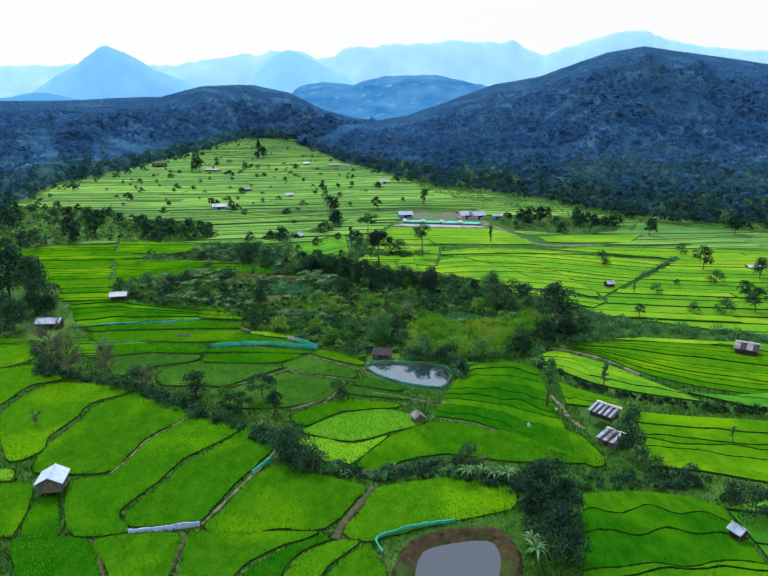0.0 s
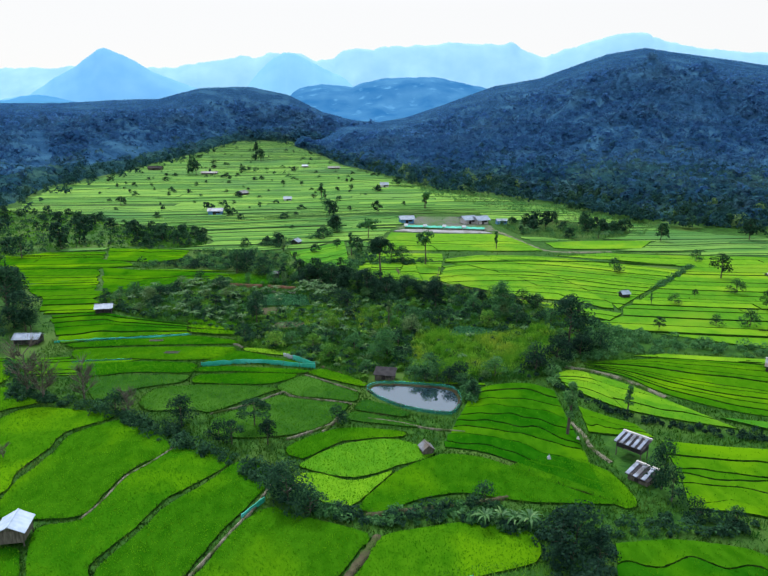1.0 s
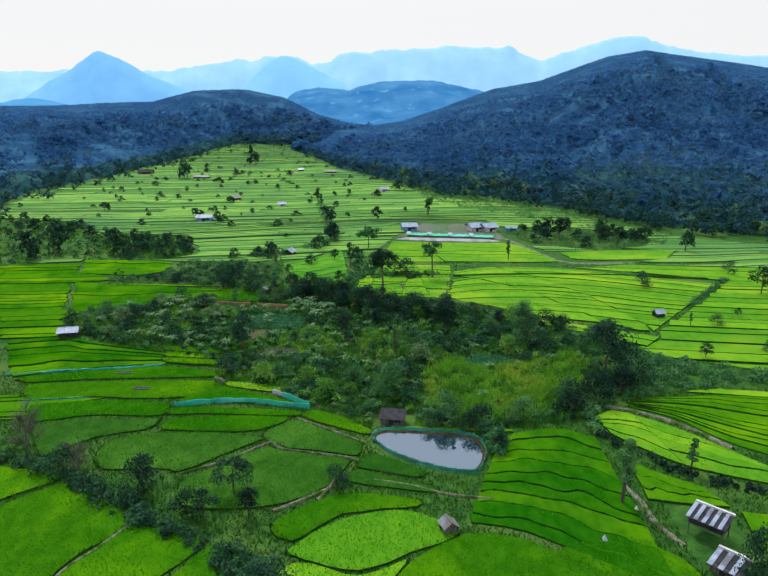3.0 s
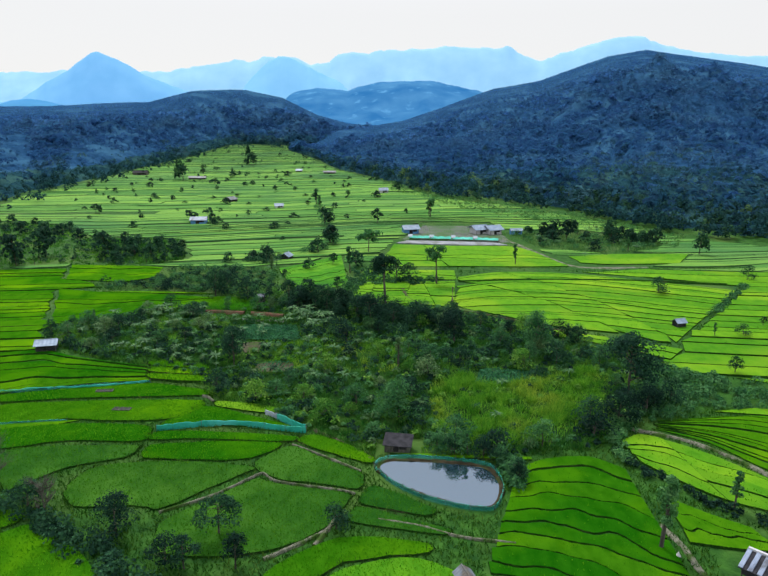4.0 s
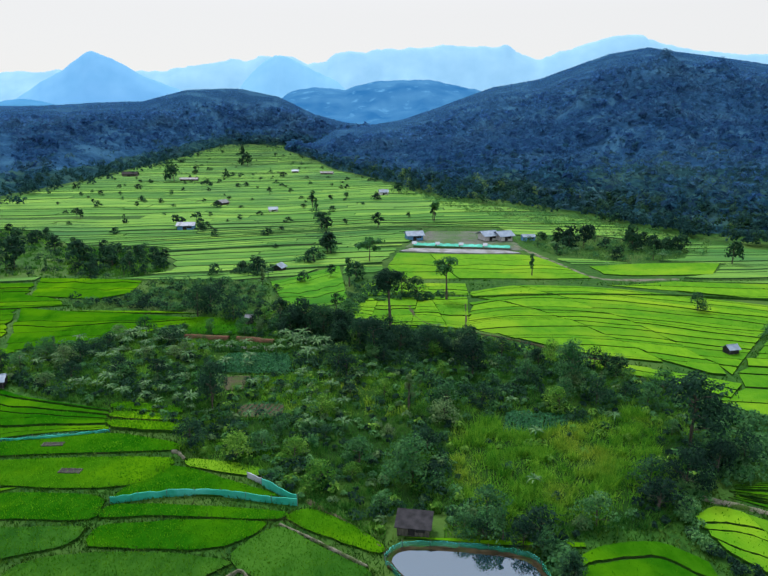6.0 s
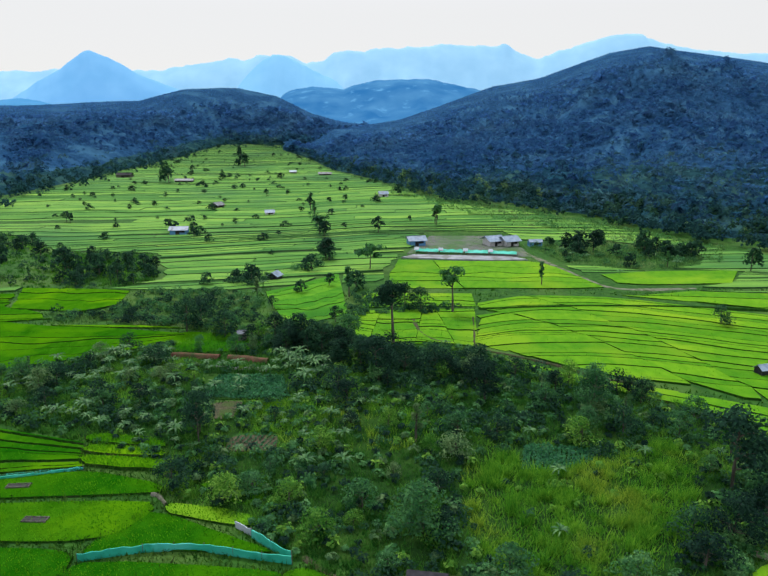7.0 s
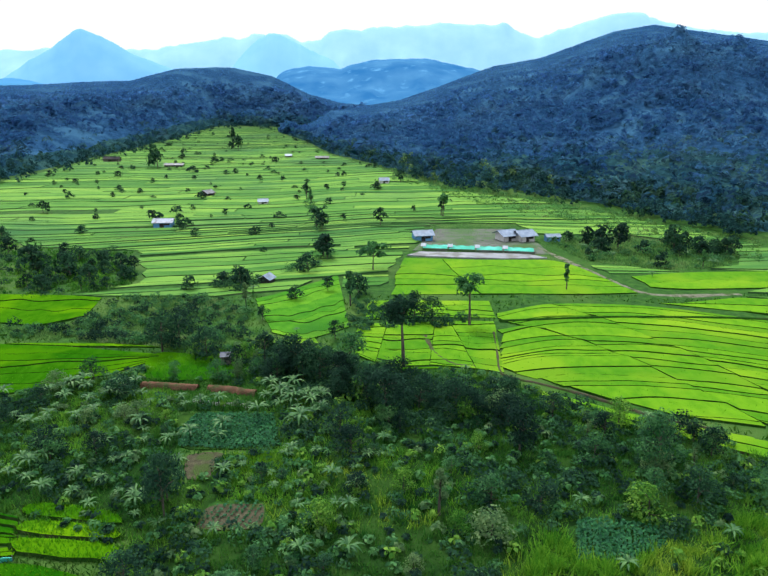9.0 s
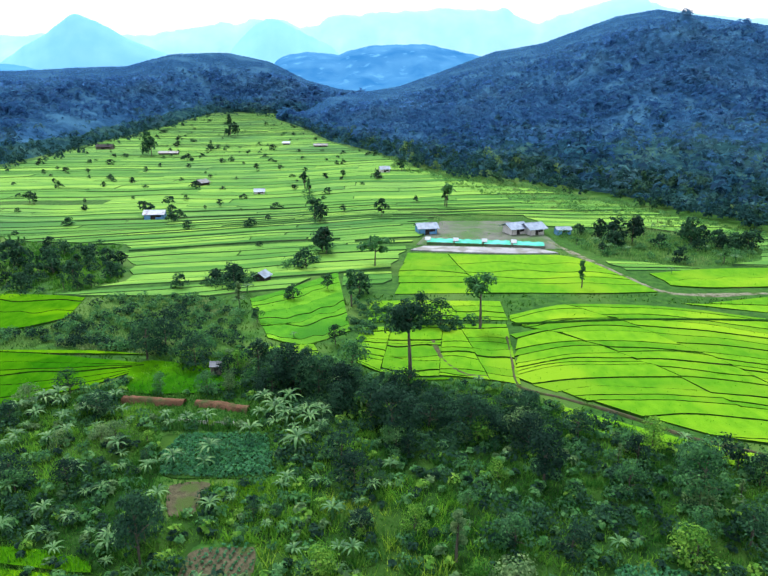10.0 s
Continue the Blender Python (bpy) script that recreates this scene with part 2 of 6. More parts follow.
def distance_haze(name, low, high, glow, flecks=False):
    """Far hills as a backdrop beyond the valley, haze painted as blue colour and glow."""
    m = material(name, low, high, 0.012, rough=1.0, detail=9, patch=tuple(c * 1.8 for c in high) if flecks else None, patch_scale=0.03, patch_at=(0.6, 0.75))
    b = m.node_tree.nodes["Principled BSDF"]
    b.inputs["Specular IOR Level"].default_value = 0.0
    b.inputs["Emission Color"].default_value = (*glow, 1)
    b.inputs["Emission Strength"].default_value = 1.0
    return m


# ---- building helpers ----
RNG = np.random.default_rng(7)


def smooth(a, b, x):
    k = np.clip((np.asarray(x, float) - a) / (b - a), 0, 1)
    return k * k * (3 - 2 * k)


def ground_z(x, y):
    return -3.8 + 0.8 * smooth(112, 150, y) + np.maximum(0, np.asarray(y, float) - 600) * 0.03


def gz(x, y):
    return float(ground_z(x, y))


def mesh_data(name, verts, faces, mats, index=None, flat=True):
    me = bpy.data.meshes.new(name)
    me.from_pydata([tuple(v) for v in verts], [], [tuple(f) for f in faces])
    for m in mats if isinstance(mats, (list, tuple)) else [mats]:
        me.materials.append(m)
    if index is not None:
        me.polygons.foreach_set("material_index", np.asarray(index, dtype=np.int32))
    if not flat:
        me.polygons.foreach_set("use_smooth", np.ones(len(me.polygons), dtype=bool))
    me.update()
    return me


def many(name, shape, mat, flat=True):
    """A mesh of many loose triangles or quads from an array (pieces, corners, 3)."""
    n, c, _ = shape.shape
    me = bpy.data.meshes.new(name)
    me.vertices.add(n * c)
    me.vertices.foreach_set("co", shape.reshape(-1).astype(np.float32))
    me.loops.add(n * c)
    me.loops.foreach_set("vertex_index", np.arange(n * c, dtype=np.int32))
    me.polygons.add(n)
    me.polygons.foreach_set("loop_start", np.arange(0, n * c, c, dtype=np.int32))
    me.materials.append(mat)
    me.update(calc_edges=True)
    me.validate()
    return me


def part(name, data, parent, label=""):
    ob = new(name, data)
    ob.parent = parent
    if label:
        tagged(ob, label)
    return ob


def box(x0, x1, y0, y1, z0, z1):
    v = [(x, y, z) for z in (z0, z1) for y in (y0, y1) for x in (x0, x1)]
    f = [(0, 2, 3, 1), (4, 5, 7, 6), (0, 1, 5, 4), (2, 6, 7, 3), (0, 4, 6, 2), (1, 3, 7, 5)]
    return v, f


def joined(pieces):
    v, f = [], []
    for pv, pf in pieces:
        f += [tuple(i + len(v) for i in q) for q in pf]
        v += list(pv)
    return v, f


def tube(points, radii, sides=6):
    v, f = [], []
    for i, (p, r) in enumerate(zip(points, radii)):
        a, b = Vector(points[max(i - 1, 0)]), Vector(points[min(i + 1, len(points) - 1)])
        q = (b - a).to_track_quat("Z", "Y")
        for s in range(sides):
            w = 2 * math.pi * s / sides
            v.append(Vector(p) + q @ Vector((r * math.cos(w), r * math.sin(w), 0)))
    for i in range(len(points) - 1):
        for s in range(sides):
            j = (s + 1) % sides
            f.append((i * sides + s, i * sides + j, (i + 1) * sides + j, (i + 1) * sides + s))
    f.append(tuple(range((len(points) - 1) * sides, len(points) * sides)))
    return v, f


def rounded(pts, closed=True, steps=4):
    """A smooth line through a few points of the plan."""
    p = np.asarray(pts, float)
    n, out = len(p), []
    for i in range(n if closed else n - 1):
        if closed:
            a, b, c, d = p[i - 1], p[i], p[(i + 1) % n], p[(i + 2) % n]
        else:
            a, b, c, d = p[max(i - 1, 0)], p[i], p[i + 1], p[min(i + 2, n - 1)]
        for s in range(steps):
            u = s / steps
            out.append(b + (c - b) * u + 0.4 * u * (1 - u) * ((1 - u) * (2 * b - a - c) - u * (b + d - 2 * c)))
    if not closed:
        out.append(p[-1])
    return np.array(out)


def resample(line, n):
    p = np.vstack([line, line[:1]])
    d = np.concatenate([[0], np.cumsum(np.linalg.norm(np.diff(p, axis=0), axis=1))])
    k = np.linspace(0, d[-1], n, endpoint=False)
    return np.stack([np.interp(k, d, p[:, 0]), np.interp(k, d, p[:, 1])], 1)


def inside(poly, x, y):
    poly = np.asarray(poly, float)
    x, y = np.asarray(x, float), np.asarray(y, float)
    hit = np.zeros(x.shape, bool)
    for (x0, y0), (x1, y1) in zip(poly, np.roll(poly, -1, 0)):
        if y0 != y1:
            hit ^= ((y0 > y) != (y1 > y)) & (x < (x1 - x0) * (y - y0) / (y1 - y0) + x0)
    return hit


def shrink(line, d):
    """Draws a closed outline in by d."""
    a, b = np.roll(line, 1, 0), np.roll(line, -1, 0)
    t = b - a
    n = np.stack([-t[:, 1], t[:, 0]], 1) / (np.linalg.norm(t, axis=1)[:, None] + 1e-9)
    area = np.sum(line[:, 0] * b[:, 1] - b[:, 0] * line[:, 1])
    return line + n * d * (1 if area > 0 else -1)


def scatter(poly, n):
    """About n random points inside an outline."""
    poly = np.asarray(poly, float)
    lo, hi = poly.min(0), poly.max(0)
    test = RNG.uniform(lo, hi, (600, 2))
    share = max(0.03, float(np.mean(inside(poly, test[:, 0], test[:, 1]))))
    p = RNG.uniform(lo, hi, (int(n / share) + 1, 2))
    return p[inside(poly, p[:, 0], p[:, 1])]


def area_of(poly):
    p = np.asarray(poly, float)
    q = np.roll(p, -1, 0)
    return abs(np.sum(p[:, 0] * q[:, 1] - q[:, 0] * p[:, 1])) / 2


def blades(p, z, height, width, lean=0.4):
    """Upright grass-like triangles standing at the points p."""
    n = len(p)
    w = RNG.uniform(0, 2 * np.pi, n)
    h = height * RNG.uniform(0.55, 1.25, n)
    s = np.stack([np.cos(w), np.sin(w)], 1) * (width * RNG.uniform(0.6, 1.3, n))[:, None]
    l = RNG.normal(0, lean, (n, 2)) * h[:, None]
    out = np.zeros((n, 3, 3))
    out[:, 0, :2], out[:, 1, :2], out[:, 2, :2] = p - s, p + s, p + l
    out[:, 0, 2] = out[:, 1, 2] = z - 0.05
    out[:, 2, 2] = z + h
    return out


def leaf_quads(c, r, k, size, flat=0.75, low=-0.35, up=0.35):
    """k leaf sprays on a rounded clump round each centre c with radius r."""
    n = len(c)
    d = RNG.normal(0, 1, (n, k, 3))
    d /= np.linalg.norm(d, axis=2)[:, :, None]
    d[:, :, 2] = np.where(d[:, :, 2] < low, -d[:, :, 2], d[:, :, 2])
    rad = r[:, None] * RNG.uniform(0.62, 1.1, (n, k))
    pos = c[:, None, :] + d * rad[:, :, None] * np.array([1, 1, flat])
    nrm = d + RNG.normal(0, 0.45, d.shape) + np.array([0, 0, up])
    nrm /= np.linalg.norm(nrm, axis=2)[:, :, None]
    a = np.cross(nrm, RNG.normal(0, 1, d.shape))
    a /= np.linalg.norm(a, axis=2)[:, :, None] + 1e-9
    b = np.cross(nrm, a)
    s = (size if np.isscalar(size) else size[:, None]) * RNG.uniform(0.55, 1.35, (n, k))
    e = RNG.uniform(0.45, 0.9, (n, k))
    a, b = a * s[:, :, None], b * (s * e)[:, :, None]
    bend = nrm * (s * 0.25)[:, :, None]
    q = np.stack([pos - a - bend, pos - b * 0.9, pos + a - bend, pos + b], 2)
    return q.reshape(-1, 4, 3)


# ---- the ground, one sheet to the horizon ----
def build_ground():
    xs = np.unique(np.concatenate([np.linspace(-4800, -400, 12), np.linspace(-400, 400, 101), np.linspace(400, 4800, 12)]))
    ys = np.unique(np.concatenate([np.linspace(-600, 0, 7), np.linspace(0, 900, 151), np.linspace(900, 4900, 12)]))
    gx, gy = np.meshgrid(xs, ys)
    z = ground_z(gx, np.minimum(gy, 900))
    z = np.where((gy > 150) & (gy < 900), z + 0.12 * np.sin(gx * 0.31) * np.sin(gy * 0.23), z)
    v = np.stack([gx, gy, z], 2).reshape(-1, 3)
    w = len(xs)
    f = [(j * w + i, j * w + i + 1, (j + 1) * w + i + 1, (j + 1) * w + i) for j in range(len(ys) - 1) for i in range(w - 1)]
    tagged(new("ground", mesh_data("ground", v, f, GRASS, flat=False)), "grassy valley floor with darker and browner patches", "ground", kind="structure")


build_ground()


def hill(name, table, mats, label, seed, rough, rows=70, cols=150, relief=0.3, jag=0.0, kind="structure", canopy=0.0):
    """A hill between its foot and its crest; table rows: bearing (x over y), foot y, crest y, crest z."""
    tb = np.array(table)
    u = np.linspace(tb[0, 0], tb[-1, 0], cols)
    y0, y1, z1 = (np.interp(u, tb[:, 0], tb[:, i]) for i in (1, 2, 3))
    z1 = z1 + jag * np.array([noise.fractal((a * 60, seed, 0.5), 0.8, 2.0, 4) for a in u])
    s = np.concatenate([[-0.05], np.linspace(0, 1, rows) ** (1.35 if canopy else 1.0), np.linspace(1.03, 1.6, 8)])
    S, U = np.meshgrid(s, u, indexing="ij")
    Y = y0 + (y1 - y0) * S
    X = U * Y
    base = ground_z(X, np.minimum(y0, 900)) - 1.0
    k = np.clip(S, 0, 1)
    prof = 0.55 * k + 0.45 * k * k * (3 - 2 * k)
    prof = np.where(S > 1, 1 - 0.8 * np.maximum(S - 1, 0) ** 1.2, prof)
    Z = base + (z1 - base) * prof
    nz = np.array([[noise.fractal((X[i, j] * rough, Y[i, j] * rough * 0.8, seed), 1.0, 2.0, 5) for j in range(cols)] for i in range(len(s))])
    spur = np.array([[1 - 2 * abs(noise.noise((X[i, j] * rough * 2.6 + 1.4 * noise.noise((X[i, j] * 0.004, Y[i, j] * 0.004, 3.0)), Y[i, j] * rough * 0.55, seed + 4))) ** 0.8 for j in range(cols)] for i in range(len(s))])
    nz = nz + 0.55 * (spur - 0.5)
    amp = np.clip(k * k * (1.02 - k) * 6, 0, 1) * (1 - smooth(0.38, 0.72, k)) * (z1 - base) * relief
    Z = np.where(S < 0, base - 6 * (-S) * 20, Z + nz * amp)
    if canopy:
        size = 0.2 / (1 + np.clip(Y / 500, 0, 3))
        lump = np.array([[max(0.0, 1 - 1.3 * noise.voronoi((X[i, j] * size[i, j], Y[i, j] * size[i, j] * 0.7, seed))[0][0] ** 2) for j in range(cols)] for i in range(len(s))])
        Z = Z + canopy * (1 + Y / 500) * lump * (1 - 0.94 * smooth(0.45, 0.75, S)) * smooth(0.0, 0.03, S) * (0.6 + 0.4 * RNG.random(S.shape))
    v = np.stack([X, Y, Z], 2).reshape(-1, 3)
    f = [(i * cols + j, i * cols + j + 1, (i + 1) * cols + j + 1, (i + 1) * cols + j) for i in range(len(s) - 1) for j in range(cols - 1)]
    # the foot takes the canopy colour with less haze blue
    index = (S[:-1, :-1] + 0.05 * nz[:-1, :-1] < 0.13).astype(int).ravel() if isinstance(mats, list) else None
    tagged(new(name, mesh_data(name, v, f, mats, index, flat=False)), label, "hill", kind=kind)
    return S, U, X, Y, Z


RIGHT = [(-0.13, 760, 820, 2), (-0.09, 650, 800, 8), (-0.06, 545, 830, 21), (-0.018, 480, 900, 25), (0.032, 410, 980, 32), (0.081, 365, 1060, 49),
         (0.158, 345, 1130, 81), (0.221, 318, 1150, 94), (0.275, 298, 1150, 116), (0.316, 280, 1150, 132), (0.368, 264, 1150, 142),
         (0.427, 252, 1150, 133), (0.498, 243, 1150, 123), (0.56, 238, 1150, 113), (0.7, 225, 1150, 110), (0.9, 210, 1100, 94)]
LEFT = [(-0.78, 245, 1000, 52), (-0.7, 250, 1000, 52), (-0.58, 276, 1050, 51), (-0.541, 300, 1050, 51), (-0.486, 375, 1050, 51), (-0.434, 412, 1050, 53), (-0.386, 470, 1050, 56),
        (-0.323, 580, 1050, 58), (-0.264, 690, 1060, 74), (-0.21, 845, 1100, 78), (-0.187, 860, 1100, 77), (-0.138, 840, 1100, 66), (-0.089, 800, 1080, 40),
        (-0.047, 780, 1060, 28), (0.0, 800, 1040, 24), (0.05, 820, 1040, 20)]
right_hill = hill("hill_right", RIGHT, [HAZED_CANOPY, HAZED_FOOT_CANOPY], "broad hill under dark forest with haze blue in its colour", 3.0, 0.006, rows=210, cols=380, canopy=2.0)
left_hill = hill("hill_left", LEFT, [HAZED_CANOPY, HAZED_FOOT_CANOPY], "long low hill under dark forest with haze blue in its colour", 9.0, 0.006, rows=150, cols=340, canopy=2.0)
# this nearer hill also glows blue to carry its painted haze
MID_HAZE = distance_haze("haze_glow_far_hill", (0.012, 0.045, 0.08), (0.05, 0.12, 0.16), (0.016, 0.13, 0.37), True)
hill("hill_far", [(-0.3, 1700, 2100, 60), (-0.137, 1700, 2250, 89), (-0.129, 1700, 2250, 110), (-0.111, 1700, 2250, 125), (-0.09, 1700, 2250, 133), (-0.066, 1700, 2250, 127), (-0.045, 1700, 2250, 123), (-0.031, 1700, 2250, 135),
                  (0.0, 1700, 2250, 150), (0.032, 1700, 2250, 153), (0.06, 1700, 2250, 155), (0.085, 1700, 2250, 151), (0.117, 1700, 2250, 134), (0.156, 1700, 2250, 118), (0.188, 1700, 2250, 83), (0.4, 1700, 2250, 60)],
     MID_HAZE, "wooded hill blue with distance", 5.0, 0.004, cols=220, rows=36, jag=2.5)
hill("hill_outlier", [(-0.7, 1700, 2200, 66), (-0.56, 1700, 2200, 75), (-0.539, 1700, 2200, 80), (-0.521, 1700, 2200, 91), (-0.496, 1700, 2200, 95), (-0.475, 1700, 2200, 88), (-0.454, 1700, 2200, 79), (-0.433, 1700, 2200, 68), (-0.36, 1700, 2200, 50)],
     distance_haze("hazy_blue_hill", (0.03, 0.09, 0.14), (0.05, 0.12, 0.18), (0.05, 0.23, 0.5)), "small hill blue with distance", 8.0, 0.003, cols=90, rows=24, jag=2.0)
PEAK_HAZE = distance_haze("haze_glow_peak", (0.1, 0.2, 0.25), (0.14, 0.25, 0.3), (0.085, 0.29, 0.62))
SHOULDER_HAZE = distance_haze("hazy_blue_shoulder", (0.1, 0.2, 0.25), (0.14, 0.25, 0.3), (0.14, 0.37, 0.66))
FAR_HAZE = distance_haze("haze_glow_range", (0.12, 0.2, 0.24), (0.18, 0.27, 0.3), (0.21, 0.44, 0.69))
PEAK = [(-0.8, 65), (-0.56, 85), (-0.511, 109), (-0.472, 170), (-0.443, 207), (-0.424, 244), (-0.405, 276), (-0.397, 283), (-0.388, 274), (-0.371, 257), (-0.351, 228), (-0.331, 197), (-0.311, 174), (-0.27, 135), (-0.2, 92), (-0.1, 65)]
SHOULDER = [(-0.26, 90), (-0.196, 148), (-0.17, 222), (-0.156, 254), (-0.142, 274), (-0.128, 271), (-0.111, 251), (-0.09, 218), (-0.059, 183), (-0.031, 162), (0.1, 110)]
RANGE = [(-0.9, 217), (-0.548, 217), (-0.471, 222), (-0.435, 230), (-0.317, 219), (-0.268, 243), (-0.24, 251), (-0.204, 274), (-0.184, 263), (-0.148, 285), (-0.121, 279), (-0.1, 254), (-0.072, 264), (-0.058, 291), (-0.043, 303),
         (-0.016, 290), (0.0, 312), (0.032, 309), (0.06, 315), (0.081, 323), (0.101, 325), (0.122, 317), (0.143, 319), (0.164, 310), (0.181, 327), (0.189, 320), (0.193, 301), (0.203, 286), (0.227, 267), (0.241, 278), (0.255, 299),
         (0.282, 317), (0.309, 344), (0.35, 369), (0.371, 359), (0.392, 341), (0.421, 318), (0.456, 305), (0.6, 279), (0.9, 261)]
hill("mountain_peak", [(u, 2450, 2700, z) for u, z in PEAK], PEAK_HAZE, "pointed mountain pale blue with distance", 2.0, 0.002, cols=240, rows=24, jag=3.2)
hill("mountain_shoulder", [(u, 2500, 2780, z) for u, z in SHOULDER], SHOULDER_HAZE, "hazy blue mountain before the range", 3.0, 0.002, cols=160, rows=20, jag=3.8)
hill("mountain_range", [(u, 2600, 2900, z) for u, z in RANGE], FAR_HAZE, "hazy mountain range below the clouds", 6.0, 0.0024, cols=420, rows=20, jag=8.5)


def forest(name, grid, count, size, label):
    """Woods on a hill: thousands of crowns, no one of which could be counted out."""
    S, U, X, Y, Z = grid
    rows, cols = S.shape
    ok = int(np.searchsorted(S[:, 0], 1.0)) + 1
    w = np.clip((X[1:ok + 1, :] - np.roll(X, 1, 1)[1:ok + 1, :]), 0.1, None) * (Y[1:ok + 1] - Y[:ok])
    w = w / (1 + (Y[1:ok + 1] / 420) ** 1.9) * (1 + 1.5 * smooth(0.5, 0.82, S[1:ok + 1]))
    w[:, 0] = 0
    w[:3] = 0
    w = np.clip(w, 0, None)
    pick = RNG.choice(w.size, count, p=(w / w.sum()).ravel())
    i, j = pick // cols, pick % cols
    i, j = np.clip(i, 0, rows - 2), np.clip(j, 0, cols - 2)
    a, b = RNG.random(count), RNG.random(count)

    def lerp(A):
        return (A[i, j] * (1 - a) + A[i + 1, j] * a) * (1 - b) + (A[i, j + 1] * (1 - a) + A[i + 1, j + 1] * a) * b
    c = np.stack([lerp(X), lerp(Y), lerp(Z)], 1)
    r = size * (0.6 + 1.2 * RNG.random(count) ** 1.6) * (0.65 + 1.25 * np.clip(c[:, 1] / 900, 0, 1))
    r *= np.array([1.0 + 0.55 * noise.noise((x * 0.03, y * 0.018, 2.2)) for x, y in c[:, :2]])
    crest = 1 - 0.8 * smooth(0.45, 0.78, lerp(S))
    r = r * crest
    c[:, 2] += r * RNG.uniform(0.6, 1.4, count) * crest
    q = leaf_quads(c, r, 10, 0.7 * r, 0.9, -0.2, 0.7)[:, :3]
    me = many(name, q, HAZED_FOREST)
    me.materials.append(HAZED_FOREST_LOW)
    me.materials.append(HAZED_FOREST_HIGH)
    # painted haze by height: low crowns greener, high ones bluer and paler
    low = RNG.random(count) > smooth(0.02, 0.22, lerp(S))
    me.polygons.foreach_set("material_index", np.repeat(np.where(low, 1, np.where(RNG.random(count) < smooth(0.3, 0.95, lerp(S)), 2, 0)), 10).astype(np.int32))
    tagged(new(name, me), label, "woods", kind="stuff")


forest("hill_forest", right_hill, 38000, 1.25, "dense dark forest, tinted with haze blue, covering the broad hill")
forest("low_hill_forest", left_hill, 24000, 1.4, "dense dark forest, tinted with haze blue, covering the low hill")

# ---- plan of the valley: what is not tilled ----
SCRUB = [(-25.8, 120.0), (-18.5, 115.7), (-11.8, 110.4), (-3.6, 103.5), (4.0, 103.6), (12.2, 102.6), (17.0, 104.4), (22.1, 104.6), (25.2, 106.8), (28.4, 110.8), (36.8, 116.8), (41.8, 131.3), (35.7, 139.3), (31.0, 145.2), (18.9, 152.0), (13.5, 159.4), (6.0, 163.0), (-3.0, 163.6), (-9.0, 166.5), (-13.0, 172.0), (-25.2, 174.6), (-35.5, 169.0), (-38.6, 164.2), (-42.1, 161.6), (-47.1, 158.7), (-51.9, 156.0), (-60.5, 151.2), (-62.6, 146.7), (-50.9, 135.5), (-41.1, 131.6), (-28.8, 126.3)]
GULLY = [(-63.0, 111.8), (-48.3, 96.5), (-37.7, 92.8), (-32.8, 91.0), (-23.5, 82.9), (-13.9, 77.3), (-10.8, 75.1), (-12.2, 72.3), (-17.7, 77.2), (-26.7, 82.5), (-38.6, 91.1), (-49.2, 95.3), (-53.9, 95.7)]
GULLY_MID = [(-11.1, 75.1), (-7.4, 70.7), (-2.4, 67.8), (2.7, 69.3), (8.5, 70.4), (12.4, 69.4), (14.9, 66.2), (14.1, 64.7), (6.5, 67.2), (-1.2, 66.1), (-8.0, 68.1), (-12.3, 71.4)]
GULLY_EAST = [(14.1, 66.2), (20.6, 66.2), (29.3, 68.9), (35.2, 67.2), (41.9, 64.4), (40.5, 61.9), (27.8, 65.0), (21.1, 63.6), (18.6, 55.3), (13.7, 56.1), (14.1, 63.7)]
YARD = [(0.5, 228.4), (7.8, 251.0), (12.8, 277.6), (37.2, 277.2), (40.2, 250.5), (39.6, 227.7), (19.3, 223.8)]
EAST_TREES = [(40.5, 249.3), (63.9, 259.9), (74.0, 249.9), (83.5, 235.4), (75.4, 220.8), (57.8, 219.1), (44.7, 228.1)]
LANE = [(36.6, 246.0), (42.1, 228.6), (45.8, 212.2), (48.1, 204.7), (51.9, 201.8), (67.5, 202.2), (65.1, 198.0), (49.3, 197.1), (45.4, 200.4), (42.8, 206.7), (39.7, 222.6), (34.5, 240.2)]
WEST_TREES = [(-164.2, 283.6), (-137.9, 276.7), (-116.8, 270.1), (-95.4, 245.1), (-65.0, 240.2), (-55.8, 210.9), (-67.5, 198.3), (-90.0, 205.9), (-103.4, 190.2), (-116.0, 197.4)]
WEST_WOOD = [(-108.1, 183.2), (-99.2, 176.9), (-75.1, 146.1), (-65.2, 128.6), (-60.4, 111.9), (-69.7, 114.4)]
MEADOW = [(-55.2, 197.0), (-47.1, 200.0), (-36.0, 199.6), (-27.8, 190.8), (-25.6, 176.5), (-28.4, 170.8), (-42.1, 173.9), (-63.6, 178.0), (-68.0, 183.0), (-58.0, 182.4), (-54.0, 188.0)]
POND_SIDE = [(11.2, 97.0), (11.4, 101.6), (12.4, 102.2), (13.0, 99.6), (12.2, 95.7)]
MEAD_LOW = [(-92.1, 236.8), (-83.1, 241.6), (-70.1, 231.8), (-57.7, 221.1), (-55.0, 210.1), (-60.6, 203.3), (-77.4, 206.8)]
TREE_LINE = [(-25.2, 218.1), (-24.0, 231.2), (-19.0, 240.1), (-14.9, 241.1), (-14.8, 227.8), (-20.1, 219.2)]
